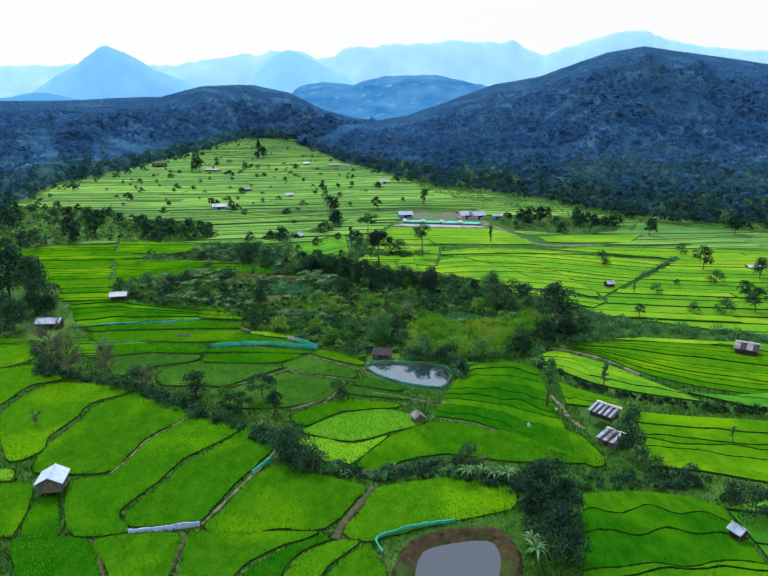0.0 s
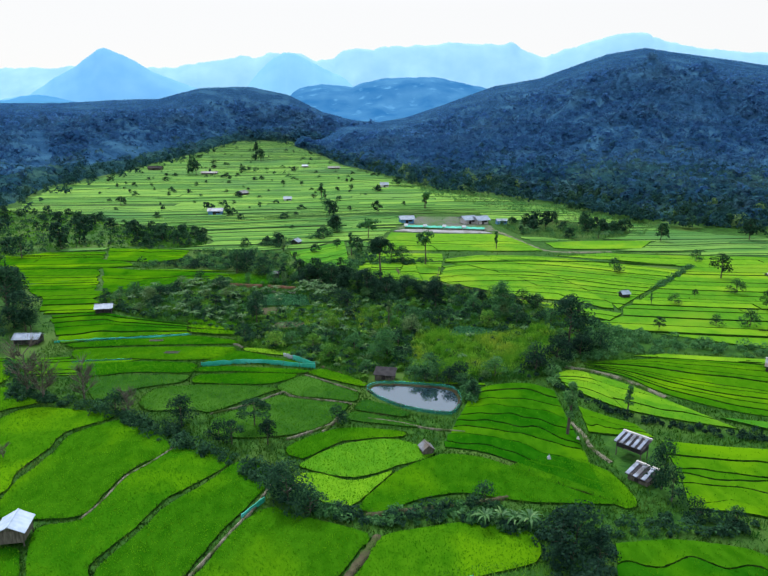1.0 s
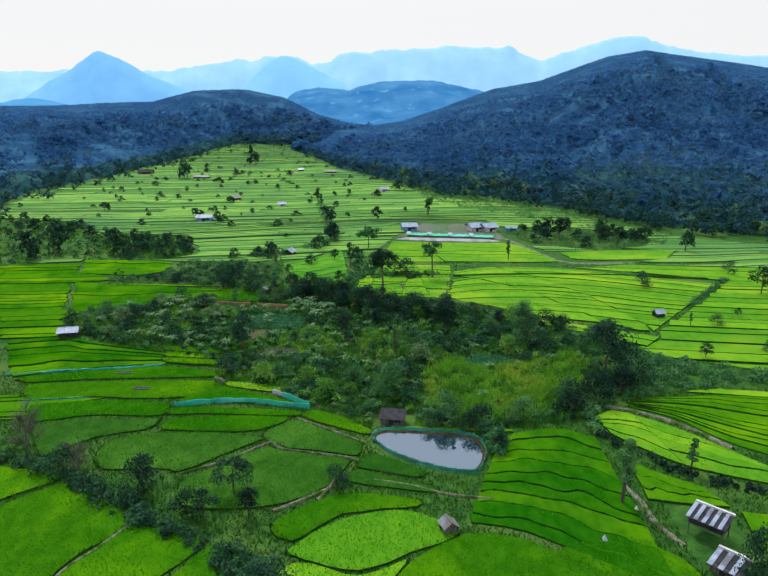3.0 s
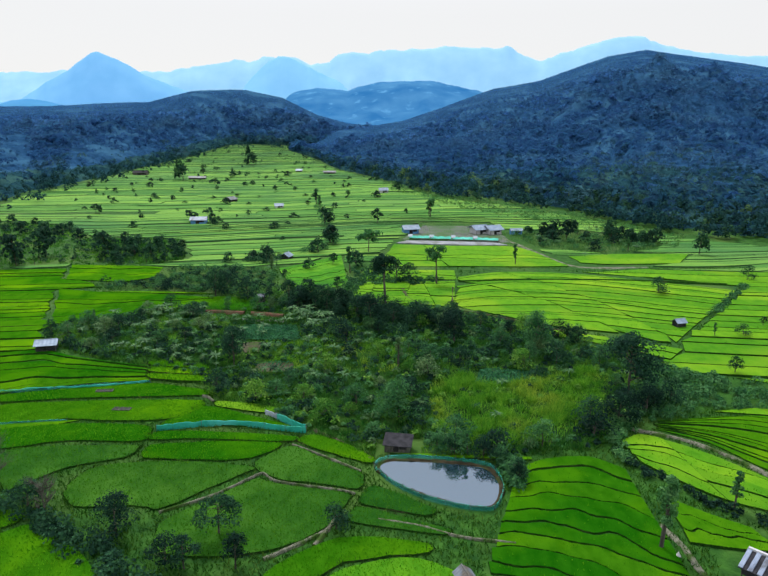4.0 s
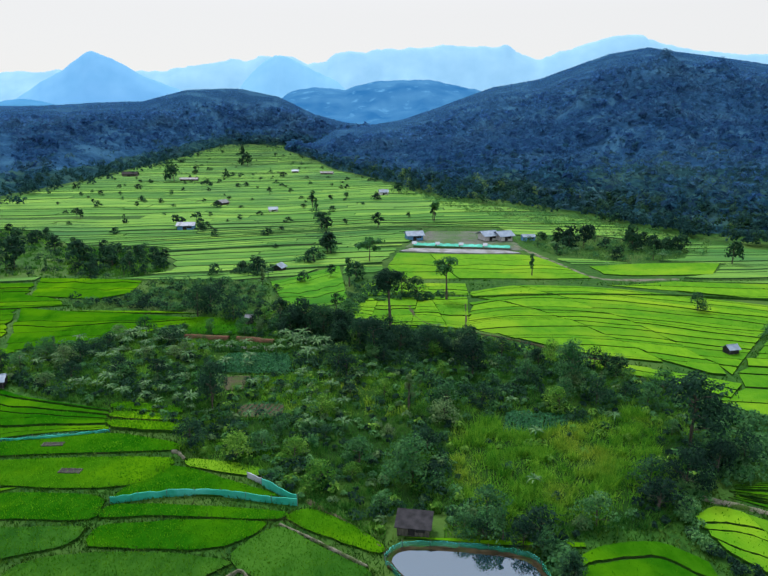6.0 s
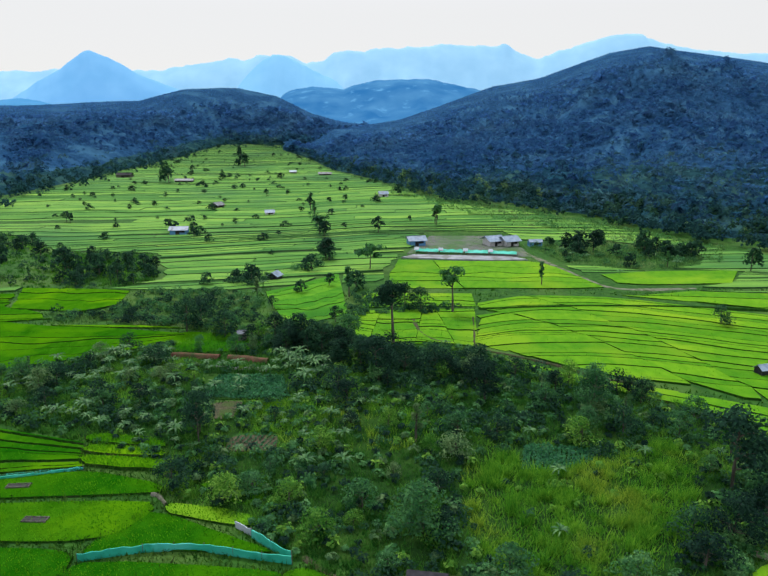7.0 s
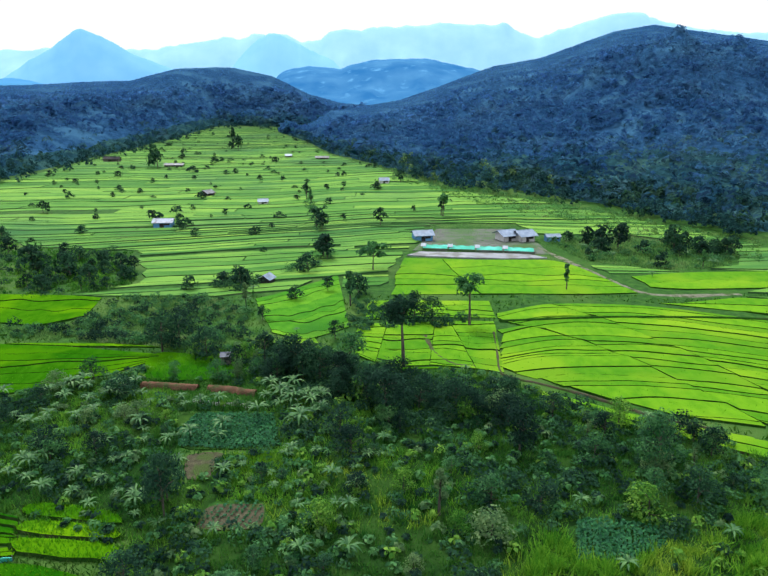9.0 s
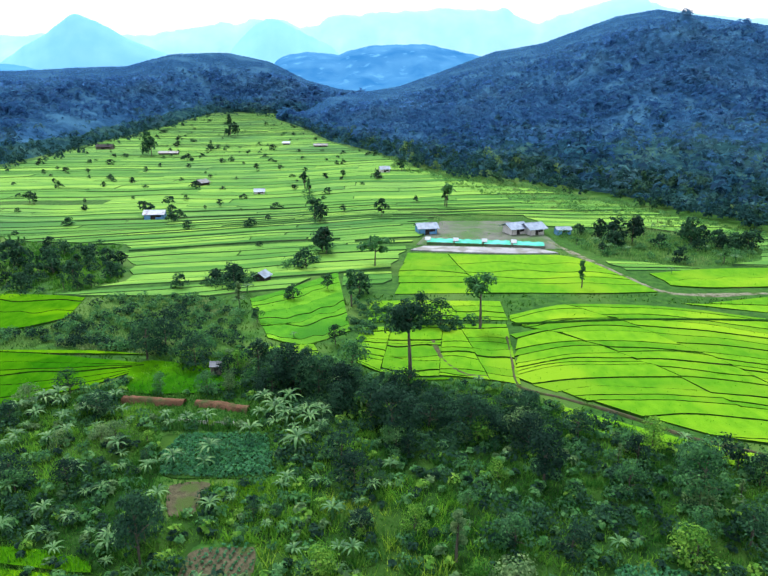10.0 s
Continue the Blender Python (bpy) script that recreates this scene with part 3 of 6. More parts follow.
CENTRE_LINE = [(-10.1, 190.5), (-8.1, 201.3), (-4.9, 195.0), (1.8, 187.8), (12.2, 187.1), (13.6, 185.3), (4.3, 180.6), (-5.4, 181.2), (-8.0, 176.2), (-9.5, 179.2)]
SHED_BUSH = [(27.3, 88.6), (33.7, 88.7), (31.0, 68.9), (26.3, 76.0)]
EAST_STRIP = [(29.3, 115.5), (39.6, 129.9), (70.6, 116.0), (68.4, 112.0), (55.4, 115.8), (41.9, 115.7), (32.7, 111.6)]
LINE_A = [(24.6, 103.8), (25.6, 100.0), (27.9, 95.6), (32.0, 90.4), (42.1, 85.5), (52.4, 83.2), (53.4, 85.1), (43.1, 87.2), (33.2, 91.8), (29.2, 96.4), (26.8, 100.4), (26.0, 104.2)]
EAST_BANK = [(-4.4, 199.2), (15.9, 198.9), (37.6, 198.0), (66.8, 200.9), (65.3, 199.0), (36.7, 196.4), (17.1, 196.9), (-2.7, 197.2)]
LINE_B = [(10.4, 164.7), (14.8, 161.7), (19.5, 156.9), (28.9, 149.2), (34.8, 145.6), (34.1, 144.4), (28.3, 147.8), (19.0, 155.3), (12.0, 160.3)]
SLOPE = [(3.4, 391.1), (15.7, 362.2), (34.4, 311.3), (51.9, 283.3), (66.7, 263.8), (75.5, 239.0), (84.1, 224.8), (99.7, 250.7), (88.6, 265.5), (78.1, 293.2), (62.5, 315.1), (44.5, 347.2), (21.9, 426.0), (5.5, 458.7)]
POND_ONE = [(-3.5, 100.3), (-1.4, 103.3), (3.9, 102.8), (9.7, 101.2), (10.9, 97.8), (10.6, 94.6), (8.9, 91.5), (5.3, 91.8), (1.6, 93.6), (-1.6, 96.6)]
POND_TWO = [(-1.0, 55.4), (3.3, 58.0), (7.8, 59.4), (14.0, 60.1), (13.6, 56.0), (11.7, 47.4), (7.1, 45.1), (0.3, 47.3)]
WILD_ZONES = [LANE, POND_ONE, POND_TWO, SCRUB, GULLY, GULLY_MID, GULLY_EAST, YARD, EAST_TREES, WEST_TREES, WEST_WOOD, MEADOW, POND_SIDE, MEAD_LOW, CENTRE_LINE, SHED_BUSH, EAST_STRIP, EAST_BANK, LINE_A, LINE_B]

# ---- rice paddies ----
PLOTS = []


def paddy(pts, mat=RICE_DEEP, lift=0.0, depth=0.75, gap=0.08, tuft=26.0, tall=0.18, label="deep green rice paddy edged by a low grassy bund", is_round=True, wobble=0.06):
    """One plot of standing rice, flat-topped above the bund round it."""
    pts = np.asarray(pts, float)
    PLOTS.append(pts)
    line = shrink(rounded(pts) if is_round else pts, gap)
    line = line + RNG.normal(0, wobble, line.shape)
    low = shrink(line, -0.12)
    cx, cy = pts.mean(0)
    top = gz(cx, cy) + 0.2 + lift + RNG.uniform(-0.02, 0.02)
    n = len(line)
    area = np.sum(line[:, 0] * np.roll(line[:, 1], -1) - np.roll(line[:, 0], -1) * line[:, 1])
    v = [(x, y, top) for x, y in line]
    f = [tuple(range(n)) if area > 0 else tuple(range(n))[::-1]]
    if tuft:
        p = scatter(line, int(tuft * area_of(line)))
        b = blades(p, top, tall, 0.06, 0.3).reshape(-1, 3)
        f += [(n + 3 * i, n + 3 * i + 1, n + 3 * i + 2) for i in range(len(p))]
        v += [tuple(q) for q in b]
    inner = shrink(line, 0.1)
    w = [(x, y, top - 0.05) for x, y in inner] + [(x, y, top - 0.02) for x, y in line] + [(x, y, top - depth) for x, y in low]
    g = [(a * n + i, (a + 1) * n + i, (a + 1) * n + (i + 1) % n, a * n + (i + 1) % n) for a in (0, 1) for i in range(n)]
    if area < 0:
        g = [q[::-1] for q in g]
    if tuft > 8:
        edge = np.repeat(line, 7, axis=0) + RNG.uniform(-1, 1, (7 * n, 1)) * np.repeat((np.roll(line, -1, 0) - line) / 2, 7, axis=0)
        edge = edge + RNG.normal(0, 0.16, edge.shape)
        tri = blades(edge, top - 0.15, 0.34, 0.09, 0.5).reshape(-1, 3)
        g += [(len(w) + 3 * i, len(w) + 3 * i + 1, len(w) + 3 * i + 2) for i in range(len(edge))]
        w += [tuple(q) for q in tri]
    ob = new("rice_paddy", mesh_data("rice_paddy", w, g, BUND))
    part("standing_rice", mesh_data("standing_rice", v, f, [mat, DARK_TIPS if mat is RICE_DARK else RICE_TIPS], [0] + [1] * (len(f) - 1)), ob)
    return tagged(ob, label, "rice paddy", "rice paddies")


LIGHT = RICE_LIGHT
LIGHT_LABEL = "yellow-green rice paddy edged by a low grassy bund"
paddy([(-40.9, 70.6), (-41.2, 74.8), (-40.2, 80.9), (-40.4, 85.2), (-37.6, 88.5), (-34.4, 89.6), (-26.4, 82.5), (-29.4, 76.9), (-30.4, 71.9), (-31.1, 67.9), (-35.0, 67.2), (-39.6, 67.6)])
paddy([(-47.5, 74.8), (-51.8, 82.3), (-52.0, 88.4), (-50.6, 92.7), (-46.2, 93.6), (-36.7, 91.0), (-41.2, 86.3), (-41.1, 82.1), (-42.1, 76.8), (-41.2, 72.4), (-43.7, 70.0)], RICE_MID)
paddy([(-25.6, 82.1), (-18.3, 79.7), (-20.8, 74.6), (-23.8, 70.5), (-24.9, 65.9), (-26.8, 61.2), (-26.7, 59.4), (-24.9, 56.7), (-29.9, 55.9), (-32.6, 59.8), (-34.7, 65.8), (-31.1, 67.2), (-30.1, 70.7), (-29.6, 75.6), (-27.9, 78.9)], RICE_MID)
paddy([(-17.5, 79.0), (-13.7, 77.7), (-12.9, 74.7), (-14.9, 69.1), (-16.3, 65.2), (-17.5, 61.2), (-18.5, 58.5), (-24.8, 57.4), (-26.3, 59.7), (-24.4, 65.4), (-23.1, 70.0), (-20.1, 74.4)])
paddy([(-12.6, 69.5), (-9.1, 68.1), (-2.0, 65.1), (-3.1, 61.8), (-5.7, 57.3), (-10.7, 57.2), (-14.3, 56.0), (-17.8, 57.4), (-16.6, 60.8), (-15.1, 66.0)])
paddy([(-35.5, 55.4), (-28.4, 55.6), (-25.0, 50.5), (-24.3, 47.2), (-31.3, 47.2), (-32.6, 50.4)])
paddy([(-27.6, 55.4), (-20.0, 56.5), (-19.0, 50.5), (-19.0, 47.2), (-22.7, 47.2), (-24.5, 50.5)])
paddy([(-19.0, 56.1), (-17.4, 56.8), (-6.3, 56.9), (-9.8, 54.4), (-12.7, 51.6), (-14.0, 47.2), (-17.7, 47.2), (-18.1, 50.5)])
paddy([(-12.8, 47.3), (-12.3, 50.9), (-9.7, 54.0), (-5.8, 56.5), (-5.3, 55.6), (-8.2, 53.0), (-9.9, 47.3)])
paddy([(-9.5, 47.3), (-7.8, 52.9), (-4.8, 55.4), (-2.2, 55.3), (-5.0, 51.6), (-6.7, 47.3)], RICE_MID)
paddy([(-6.2, 47.3), (-4.5, 51.7), (-1.5, 55.1), (-0.6, 53.7), (0.4, 50.6), (-0.1, 47.3)])
paddy([(-0.9, 64.6), (3.7, 66.3), (9.3, 67.2), (13.9, 65.2), (13.6, 61.0), (6.8, 58.5), (0.4, 56.0), (-1.7, 55.2), (-4.0, 56.6), (-2.5, 60.4)], RICE_MID)
paddy([(-3.1, 70.0), (0.7, 76.5), (6.3, 80.8), (11.4, 80.0), (17.0, 75.7), (21.6, 72.0), (24.3, 70.3), (15.4, 70.5), (8.1, 72.2), (3.3, 71.0), (-1.3, 68.5)])
paddy([(-10.8, 74.7), (-8.9, 76.6), (-3.8, 74.8), (0.4, 76.9), (-1.4, 73.3), (-3.9, 69.8), (-6.8, 70.3)], LIGHT, label=LIGHT_LABEL)
paddy([(-10.3, 78.4), (-5.6, 83.3), (1.1, 84.6), (5.6, 80.8), (1.1, 77.9), (-3.8, 75.3), (-8.9, 77.0)], LIGHT, label=LIGHT_LABEL)
paddy([(-12.4, 82.4), (-6.5, 87.5), (1.2, 86.9), (2.0, 85.3), (-5.6, 83.9), (-10.1, 79.5)])
paddy([(-42.2, 65.3), (-38.8, 65.5), (-36.9, 61.5), (-35.7, 55.9), (-37.0, 55.9), (-40.6, 55.7), (-46.5, 65.3)])
paddy([(-36.7, 62.3), (-34.6, 62.6), (-33.0, 59.8), (-31.3, 55.8), (-34.9, 55.7)])
paddy([(-70.4, 106.8), (-62.4, 110.5), (-58.3, 105.0), (-59.1, 101.2), (-65.1, 98.0)], RICE_MID)
paddy([(-63.9, 96.0), (-56.8, 100.6), (-53.9, 98.7), (-49.1, 95.1), (-52.9, 92.3), (-53.5, 85.4), (-55.7, 82.3)], RICE_MID)
paddy([(-48.1, 67.8), (-42.8, 68.4), (-41.4, 66.8), (-41.4, 65.8), (-46.8, 65.8)], LIGHT, label=LIGHT_LABEL)
paddy([(-49.6, 109.6), (-40.8, 111.5), (-32.3, 110.9), (-30.6, 109.5), (-31.0, 106.6), (-40.2, 106.6), (-46.8, 104.8)])
paddy([(-46.1, 103.5), (-42.2, 105.3), (-31.5, 105.6), (-30.6, 104.7), (-31.4, 102.6), (-37.1, 100.2), (-40.2, 96.6), (-41.6, 95.8)], RICE_DARK)
paddy([(-35.2, 95.7), (-34.5, 100.0), (-30.0, 101.6), (-22.2, 101.6), (-16.3, 100.4), (-17.5, 98.7), (-21.4, 94.8), (-24.3, 92.3), (-27.2, 92.9), (-32.1, 92.5), (-34.1, 93.8)], RICE_DARK)
paddy([(-23.5, 89.9), (-19.4, 94.2), (-15.9, 97.9), (-13.3, 97.0), (-6.8, 95.4), (-5.3, 94.5), (-6.6, 91.3), (-7.5, 89.1), (-10.4, 86.5), (-15.8, 84.8), (-22.0, 85.4)], RICE_DARK)
paddy([(-29.4, 102.6), (-29.6, 105.6), (-25.7, 106.2), (-21.4, 106.6), (-14.0, 105.9), (-17.2, 102.3), (-23.4, 102.0)])
paddy([(-16.6, 101.3), (-12.9, 105.4), (-9.4, 102.8), (-4.8, 99.5), (-4.0, 97.7), (-4.9, 95.8), (-9.4, 97.0), (-13.6, 97.9)], RICE_DARK)
paddy([(-30.2, 106.9), (-29.4, 109.2), (-21.3, 109.0), (-12.6, 107.7), (-12.8, 106.6), (-14.6, 106.3), (-23.7, 107.1)])
paddy([(-30.1, 110.5), (-26.3, 116.8), (-18.1, 113.2), (-13.5, 110.4), (-22.9, 110.8)])
paddy([(-53.8, 116.8), (-45.7, 118.2), (-26.7, 118.5), (-28.3, 113.3), (-33.9, 112.0), (-43.0, 112.6), (-50.9, 111.8)])
paddy([(-55.7, 120.1), (-44.6, 123.0), (-35.7, 124.4), (-28.1, 122.3), (-26.6, 120.0), (-42.9, 119.1), (-54.3, 117.8)])
paddy([(-24.6, 118.2), (-18.8, 117.1), (-13.5, 114.8), (-17.1, 114.3), (-24.2, 116.4)], LIGHT, label=LIGHT_LABEL)
paddy([(-12.4, 106.6), (-10.4, 108.3), (-5.8, 105.4), (-3.1, 102.5), (-3.6, 101.2), (-7.8, 103.3)])
paddy([(-4.3, 95.1), (-2.8, 96.6), (2.9, 92.3), (1.9, 91.0), (-4.3, 93.1)], RICE_DARK)
paddy([(-5.2, 92.2), (-4.1, 92.7), (1.4, 90.1), (3.9, 89.1), (3.6, 87.9), (-5.2, 90.0)], RICE_DARK)
LUSH = "lush tall rice strip standing above its bund"
paddy([(-38.2, 132.3), (-34.0, 132.1), (-29.3, 130.5), (-28.9, 129.1), (-37.6, 130.5)], RICE_MID, 0.15, label=LUSH, tall=0.35, tuft=30)
paddy([(-37.4, 129.8), (-33.6, 129.6), (-28.7, 128.4), (-28.4, 127.0), (-36.8, 128.0)], RICE_MID, 0.15, label=LUSH, tall=0.35, tuft=30)
paddy([(-36.6, 127.5), (-28.1, 126.3), (-27.6, 124.3), (-35.9, 125.4)], RICE_MID, 0.15, label=LUSH, tall=0.35, tuft=30)


def tilled(x, y, zones):
    """Where rice is grown: off the wild ground and the woods of both hills."""
    u = x / np.maximum(y, 1)
    fr = np.interp(u, [r[0] for r in RIGHT], [r[1] for r in RIGHT])
    fl = np.interp(u, [r[0] for r in LEFT], [r[1] for r in LEFT])
    ok = ~((y > fr - 6 - 8 * smooth(0.02, 0.14, u)) & (u > -0.12)) & (y < fl - 4) & (y < 838)
    for zone in zones:
        lo, hi = zone.min(0), zone.max(0)
        if hi[0] < x.min() or lo[0] > x.max() or hi[1] < y.min() or lo[1] > y.max():
            continue
        ok &= ~inside(zone, x, y)
    return ok


def rows_of(level0, level1, step, x0, x1, piece, mat, waves, slope, zones, joined_name="", lift=0.0, tuft=0.0, label="", grain=1.5, rise=0.36, tilt=0.0):
    """Fills a stretch of the valley with long narrow terraces that follow its contours and stop at the wild ground."""
    zones = [np.asarray(z, float) for z in zones]
    v_all, f_all, i_all = [], [], []
    lv = level0
    xs = np.arange(x0, x1, grain)
    while lv < level1:
        h = step * RNG.uniform(0.5, 1.9)

        def bow(level):
            wide = np.array([noise.noise((x / 85, level / 75, 1.3)) * 2.6 + noise.noise((x / 30, level / 27, 4.1)) * 0.8 for x in xs])
            return slope * np.maximum(0, xs - 20) + waves * wide - tilt * np.clip(xs + 45, -60, 40)
        g = (0.24 + 0.04 * step) * RNG.uniform(0.45, 1.25)
        lo, hi = lv - bow(lv) + g, lv + h - bow(lv + h) - g * 0.3
        ok_lo, ok_hi = tilled(xs, lo, zones), tilled(xs, hi, zones)
        ok = ok_lo & ok_hi & tilled(xs, (lo + hi) / 2, zones)
        i, n = 0, len(xs)
        while i < n:
            if not ok[i]:
                i += 1
                continue
            j, most = i, int(piece * RNG.uniform(0.4, 1.7) / grain)
            while j + 1 < n and ok[j + 1] and j - i < most:
                j += 1
            if (j - i) * grain >= 7 and not (joined_name and RNG.random() < 0.05):
                cut_a, cut_b = i > 0 and ok[i - 1], j + 1 < n and ok[j + 1]
                edges = []
                for y_edge, ok_edge in ((lo, ok_lo), (hi, ok_hi)):
                    p, q = i, j
                    while not cut_a and p > 0 and i - p < 8 and ok_edge[p - 1]:
                        p -= 1
                    while not cut_b and q + 1 < n and q - j < 8 and ok_edge[q + 1]:
                        q += 1
                    edge = np.stack([xs[p:q + 1], y_edge[p:q + 1]], 1)
                    edge[0, 0] += 0.2
                    edge[-1, 0] -= 0.2
                    edges.append(edge)
                line = np.concatenate([edges[0], edges[1][::-1]])
                cx, cy = line.mean(0)
                if joined_name:
                    top = gz(cx, cy) + rise + RNG.uniform(-0.1, 0.15)
                    m, o = len(line), len(v_all)
                    v_all += [(p, q, top) for p, q in line] + [(p, q - 0.1, top - rise - 0.4) for p, q in line]
                    f_all.append(tuple(range(o, o + m)))
                    f_all += [(o + k, o + m + k, o + m + (k + 1) % m, o + (k + 1) % m) for k in range(m)]
                    i_all += [0] + [1] * m
                else:
                    paddy(line, mat, RNG.uniform(-0.06, 0.12) + lift, gap=0.0, tuft=tuft, tall=0.2, label=label, is_round=False, wobble=0.03)
            i = j if j > i else j + 1
        lv += h
    if joined_name:
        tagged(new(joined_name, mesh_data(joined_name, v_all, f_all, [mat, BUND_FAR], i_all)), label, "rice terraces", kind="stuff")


def along(pts, n):
    """n even points on a smooth line through pts."""
    p = rounded(pts, False, 8)
    d = np.concatenate([[0], np.cumsum(np.linalg.norm(np.diff(p, axis=0), axis=1))])
    k = np.linspace(0, d[-1], n)
    return np.stack([np.interp(k, d, p[:, 0]), np.interp(k, d, p[:, 1])], 1)


def stretch_of(line, u0, u1):
    """The part of a line of 60 points between two places along it."""
    k = np.concatenate([[u0], np.arange(math.floor(u0) + 1, math.ceil(u1)), [u1]])
    at = np.arange(60)
    return np.stack([np.interp(k, at, line[:, 0]), np.interp(k, at, line[:, 1])], 1)


def bands(near, far, n, mat, piece, label, tuft=2.0, tall=0.2, gap=0.22, lift=0.0, cross=None, drift=0.22, keep=None, ragged=1.6):
    """n uneven terraces side by side between a near and a far line of the plan, crossed by a few leaning bunds."""
    a, b = along(near, 60), along(far, 60)
    cuts = np.cumsum(RNG.uniform(0.55, 1.5, n))
    cuts = np.concatenate([[0], cuts / cuts[-1]])
    wave = np.array([[noise.noise((k * 0.09 + 7 * n, i * 0.8, 2.0)) for k in range(60)] for i in range(n + 1)]) * 0.42 / n
    wave[0] = wave[-1] = 0
    if cross is None:
        count = int(np.linalg.norm(a[-1] - a[0]) / piece)
        cross = [(c, c + RNG.uniform(-9, 9)) for c in (60 * (j + RNG.uniform(0.3, 0.7)) / max(count, 1) for j in range(count))]
    cross = [(0, 0)] + sorted(cross) + [(59, 59)]
    for (p0, p1), (q0, q1) in zip(cross[:-1], cross[1:]):
        level = cuts.copy()
        level[1:-1] += (RNG.uniform(-drift, drift, n - 1) + RNG.uniform(-drift, drift)) / n
        level[1:-1] = np.clip(level[1:-1], 0.3 / n, 1 - 0.3 / n)
        for i in range(1, n):
            level[i] = max(level[i], level[i - 1] + 0.35 / n)
        level = level / max(1.0, level[-2] + 0.35 / n if n > 1 else 1.0)
        level[-1] = 1.0
        for i in range(n):
            s, e = level[i], level[i + 1]
            lo, hi = a + (b - a) * (s + wave[i])[:, None], a + (b - a) * (e + wave[i + 1])[:, None]
            d = (hi - lo) / (np.linalg.norm(hi - lo, axis=1)[:, None] + 1e-9)
            lo, hi = lo + d * gap * RNG.uniform(0.5, 1.4), hi - d * gap * 0.4
            lo_k = stretch_of(lo, np.clip(p0 + (p1 - p0) * s + 0.12 + (p0 == p1 == 0) * RNG.uniform(0, ragged), 0, 59), np.clip(q0 + (q1 - q0) * s - 0.12, 0, 59))
            hi_k = stretch_of(hi, np.clip(p0 + (p1 - p0) * e + 0.12 + (p0 == p1 == 0) * RNG.uniform(0, ragged), 0, 59), np.clip(q0 + (q1 - q0) * e - 0.12, 0, 59))
            if keep is not None:
                lo_in, hi_in = lo_k[inside(keep, lo_k[:, 0], lo_k[:, 1])], hi_k[inside(keep, hi_k[:, 0], hi_k[:, 1])]
                if len(hi_in) < 3:
                    continue
                lo_k, hi_k = lo_in if len(lo_in) else hi_in[-1:] + (lo_k[-1] - hi_k[-1]) * 0.3, hi_in
            if np.linalg.norm(hi_k[-1] - hi_k[0]) > 1.0 and q0 + (q1 - q0) * e > p0 + (p1 - p0) * e + 0.6:
                paddy(np.concatenate([lo_k, hi_k[::-1]]), mat, lift + RNG.uniform(-0.06, 0.08), gap=0.0, tuft=tuft, tall=tall, label=label, is_round=False, wobble=0.03)
    PLOTS.append(np.concatenate([a, b[::-1]]) if keep is None else np.asarray(keep, float))


LOW_SIDE = "yellow-green rice terrace with a dark grassy bank"
bands([(6.3, 82.5), (11.5, 81.1), (17.2, 76.9), (23.3, 72.1)], [(12.6, 99.8), (16.5, 102.2), (21.5, 102.6), (24.6, 99.8)], 9, RICE_DEEP, 22, "narrow deep green rice terrace with a dark bank", tall=0.2)
bands([(31.2, 109.8), (36.8, 105.7), (40.7, 98.7), (48.0, 92.7), (60.0, 88.0)], [(33.0, 112.0), (45.6, 113.6), (58.0, 111.6), (71.7, 107.1)], 11, RICE_MID, 40, LOW_SIDE)
bands([(26.6, 101.8), (29.1, 97.8), (32.5, 93.6), (38.0, 90.4), (45.5, 87.5)], [(26.4, 106.4), (29.5, 108.2), (33.0, 106.0), (36.2, 102.6), (40.0, 96.8)], 4, RICE_LIGHT, 12, LOW_SIDE, tuft=2.5)
bands([(25.6, 86.5), (29.5, 85.5), (33.5, 84.9)], [(26.6, 94.6), (29.4, 91.6), (32.6, 89.0)], 3, RICE_MID, 14, LOW_SIDE)
bands([(31.0, 69.2), (36.3, 68.3), (42.7, 65.9), (47.1, 64.9)], [(34.2, 84.3), (41.0, 82.8), (51.4, 81.4), (56.7, 80.3)], 6, RICE_MID, 40, LOW_SIDE)
bands([(16.8, 47.4), (21.7, 48.3), (29.7, 49.3), (34.8, 49.3)], [(21.2, 63.6), (27.5, 64.2), (33.3, 62.9), (35.3, 61.1)], 5, RICE_DEEP, 40, "deep green rice terrace with a wavy dark bank", tuft=6)
paddy([(13.6, 77.5), (20.5, 80.3), (25.1, 77.1), (26.3, 71.1), (24.6, 69.4), (21.1, 72.5)])
bands([(-57.9, 119.6), (-45.0, 123.8), (-36.0, 125.2)], [(-67.3, 135.1), (-57.9, 137.5), (-50.3, 134.1), (-38.1, 130.2)], 7, RICE_DEEP, 60, "narrow curved green rice terrace with a dark bank", tuft=3)
RIVULET = [(16.8, 190.0), (14.1, 176.8), (12.0, 163.2), (18.2, 158.6), (23.1, 154.6), (28.2, 150.2), (35.1, 146.8), (47.2, 139.8), (79.9, 179.7), (60.0, 189.2), (40.6, 196.2), (25.9, 196.4)]
bands([(7.1, 141.7), (15.2, 143.2), (25.4, 143.9), (33.5, 143.3), (46.9, 139.4)], [(16.5, 188.5), (26.9, 193.9), (39.6, 193.5), (48.6, 190.9), (58.1, 185.9), (76.6, 175.7)], 19, RICE_LIGHT, 22, LOW_SIDE, tuft=0.6, cross=[(50, -5), (61, 11)], gap=0.24, drift=0.35, keep=RIVULET)
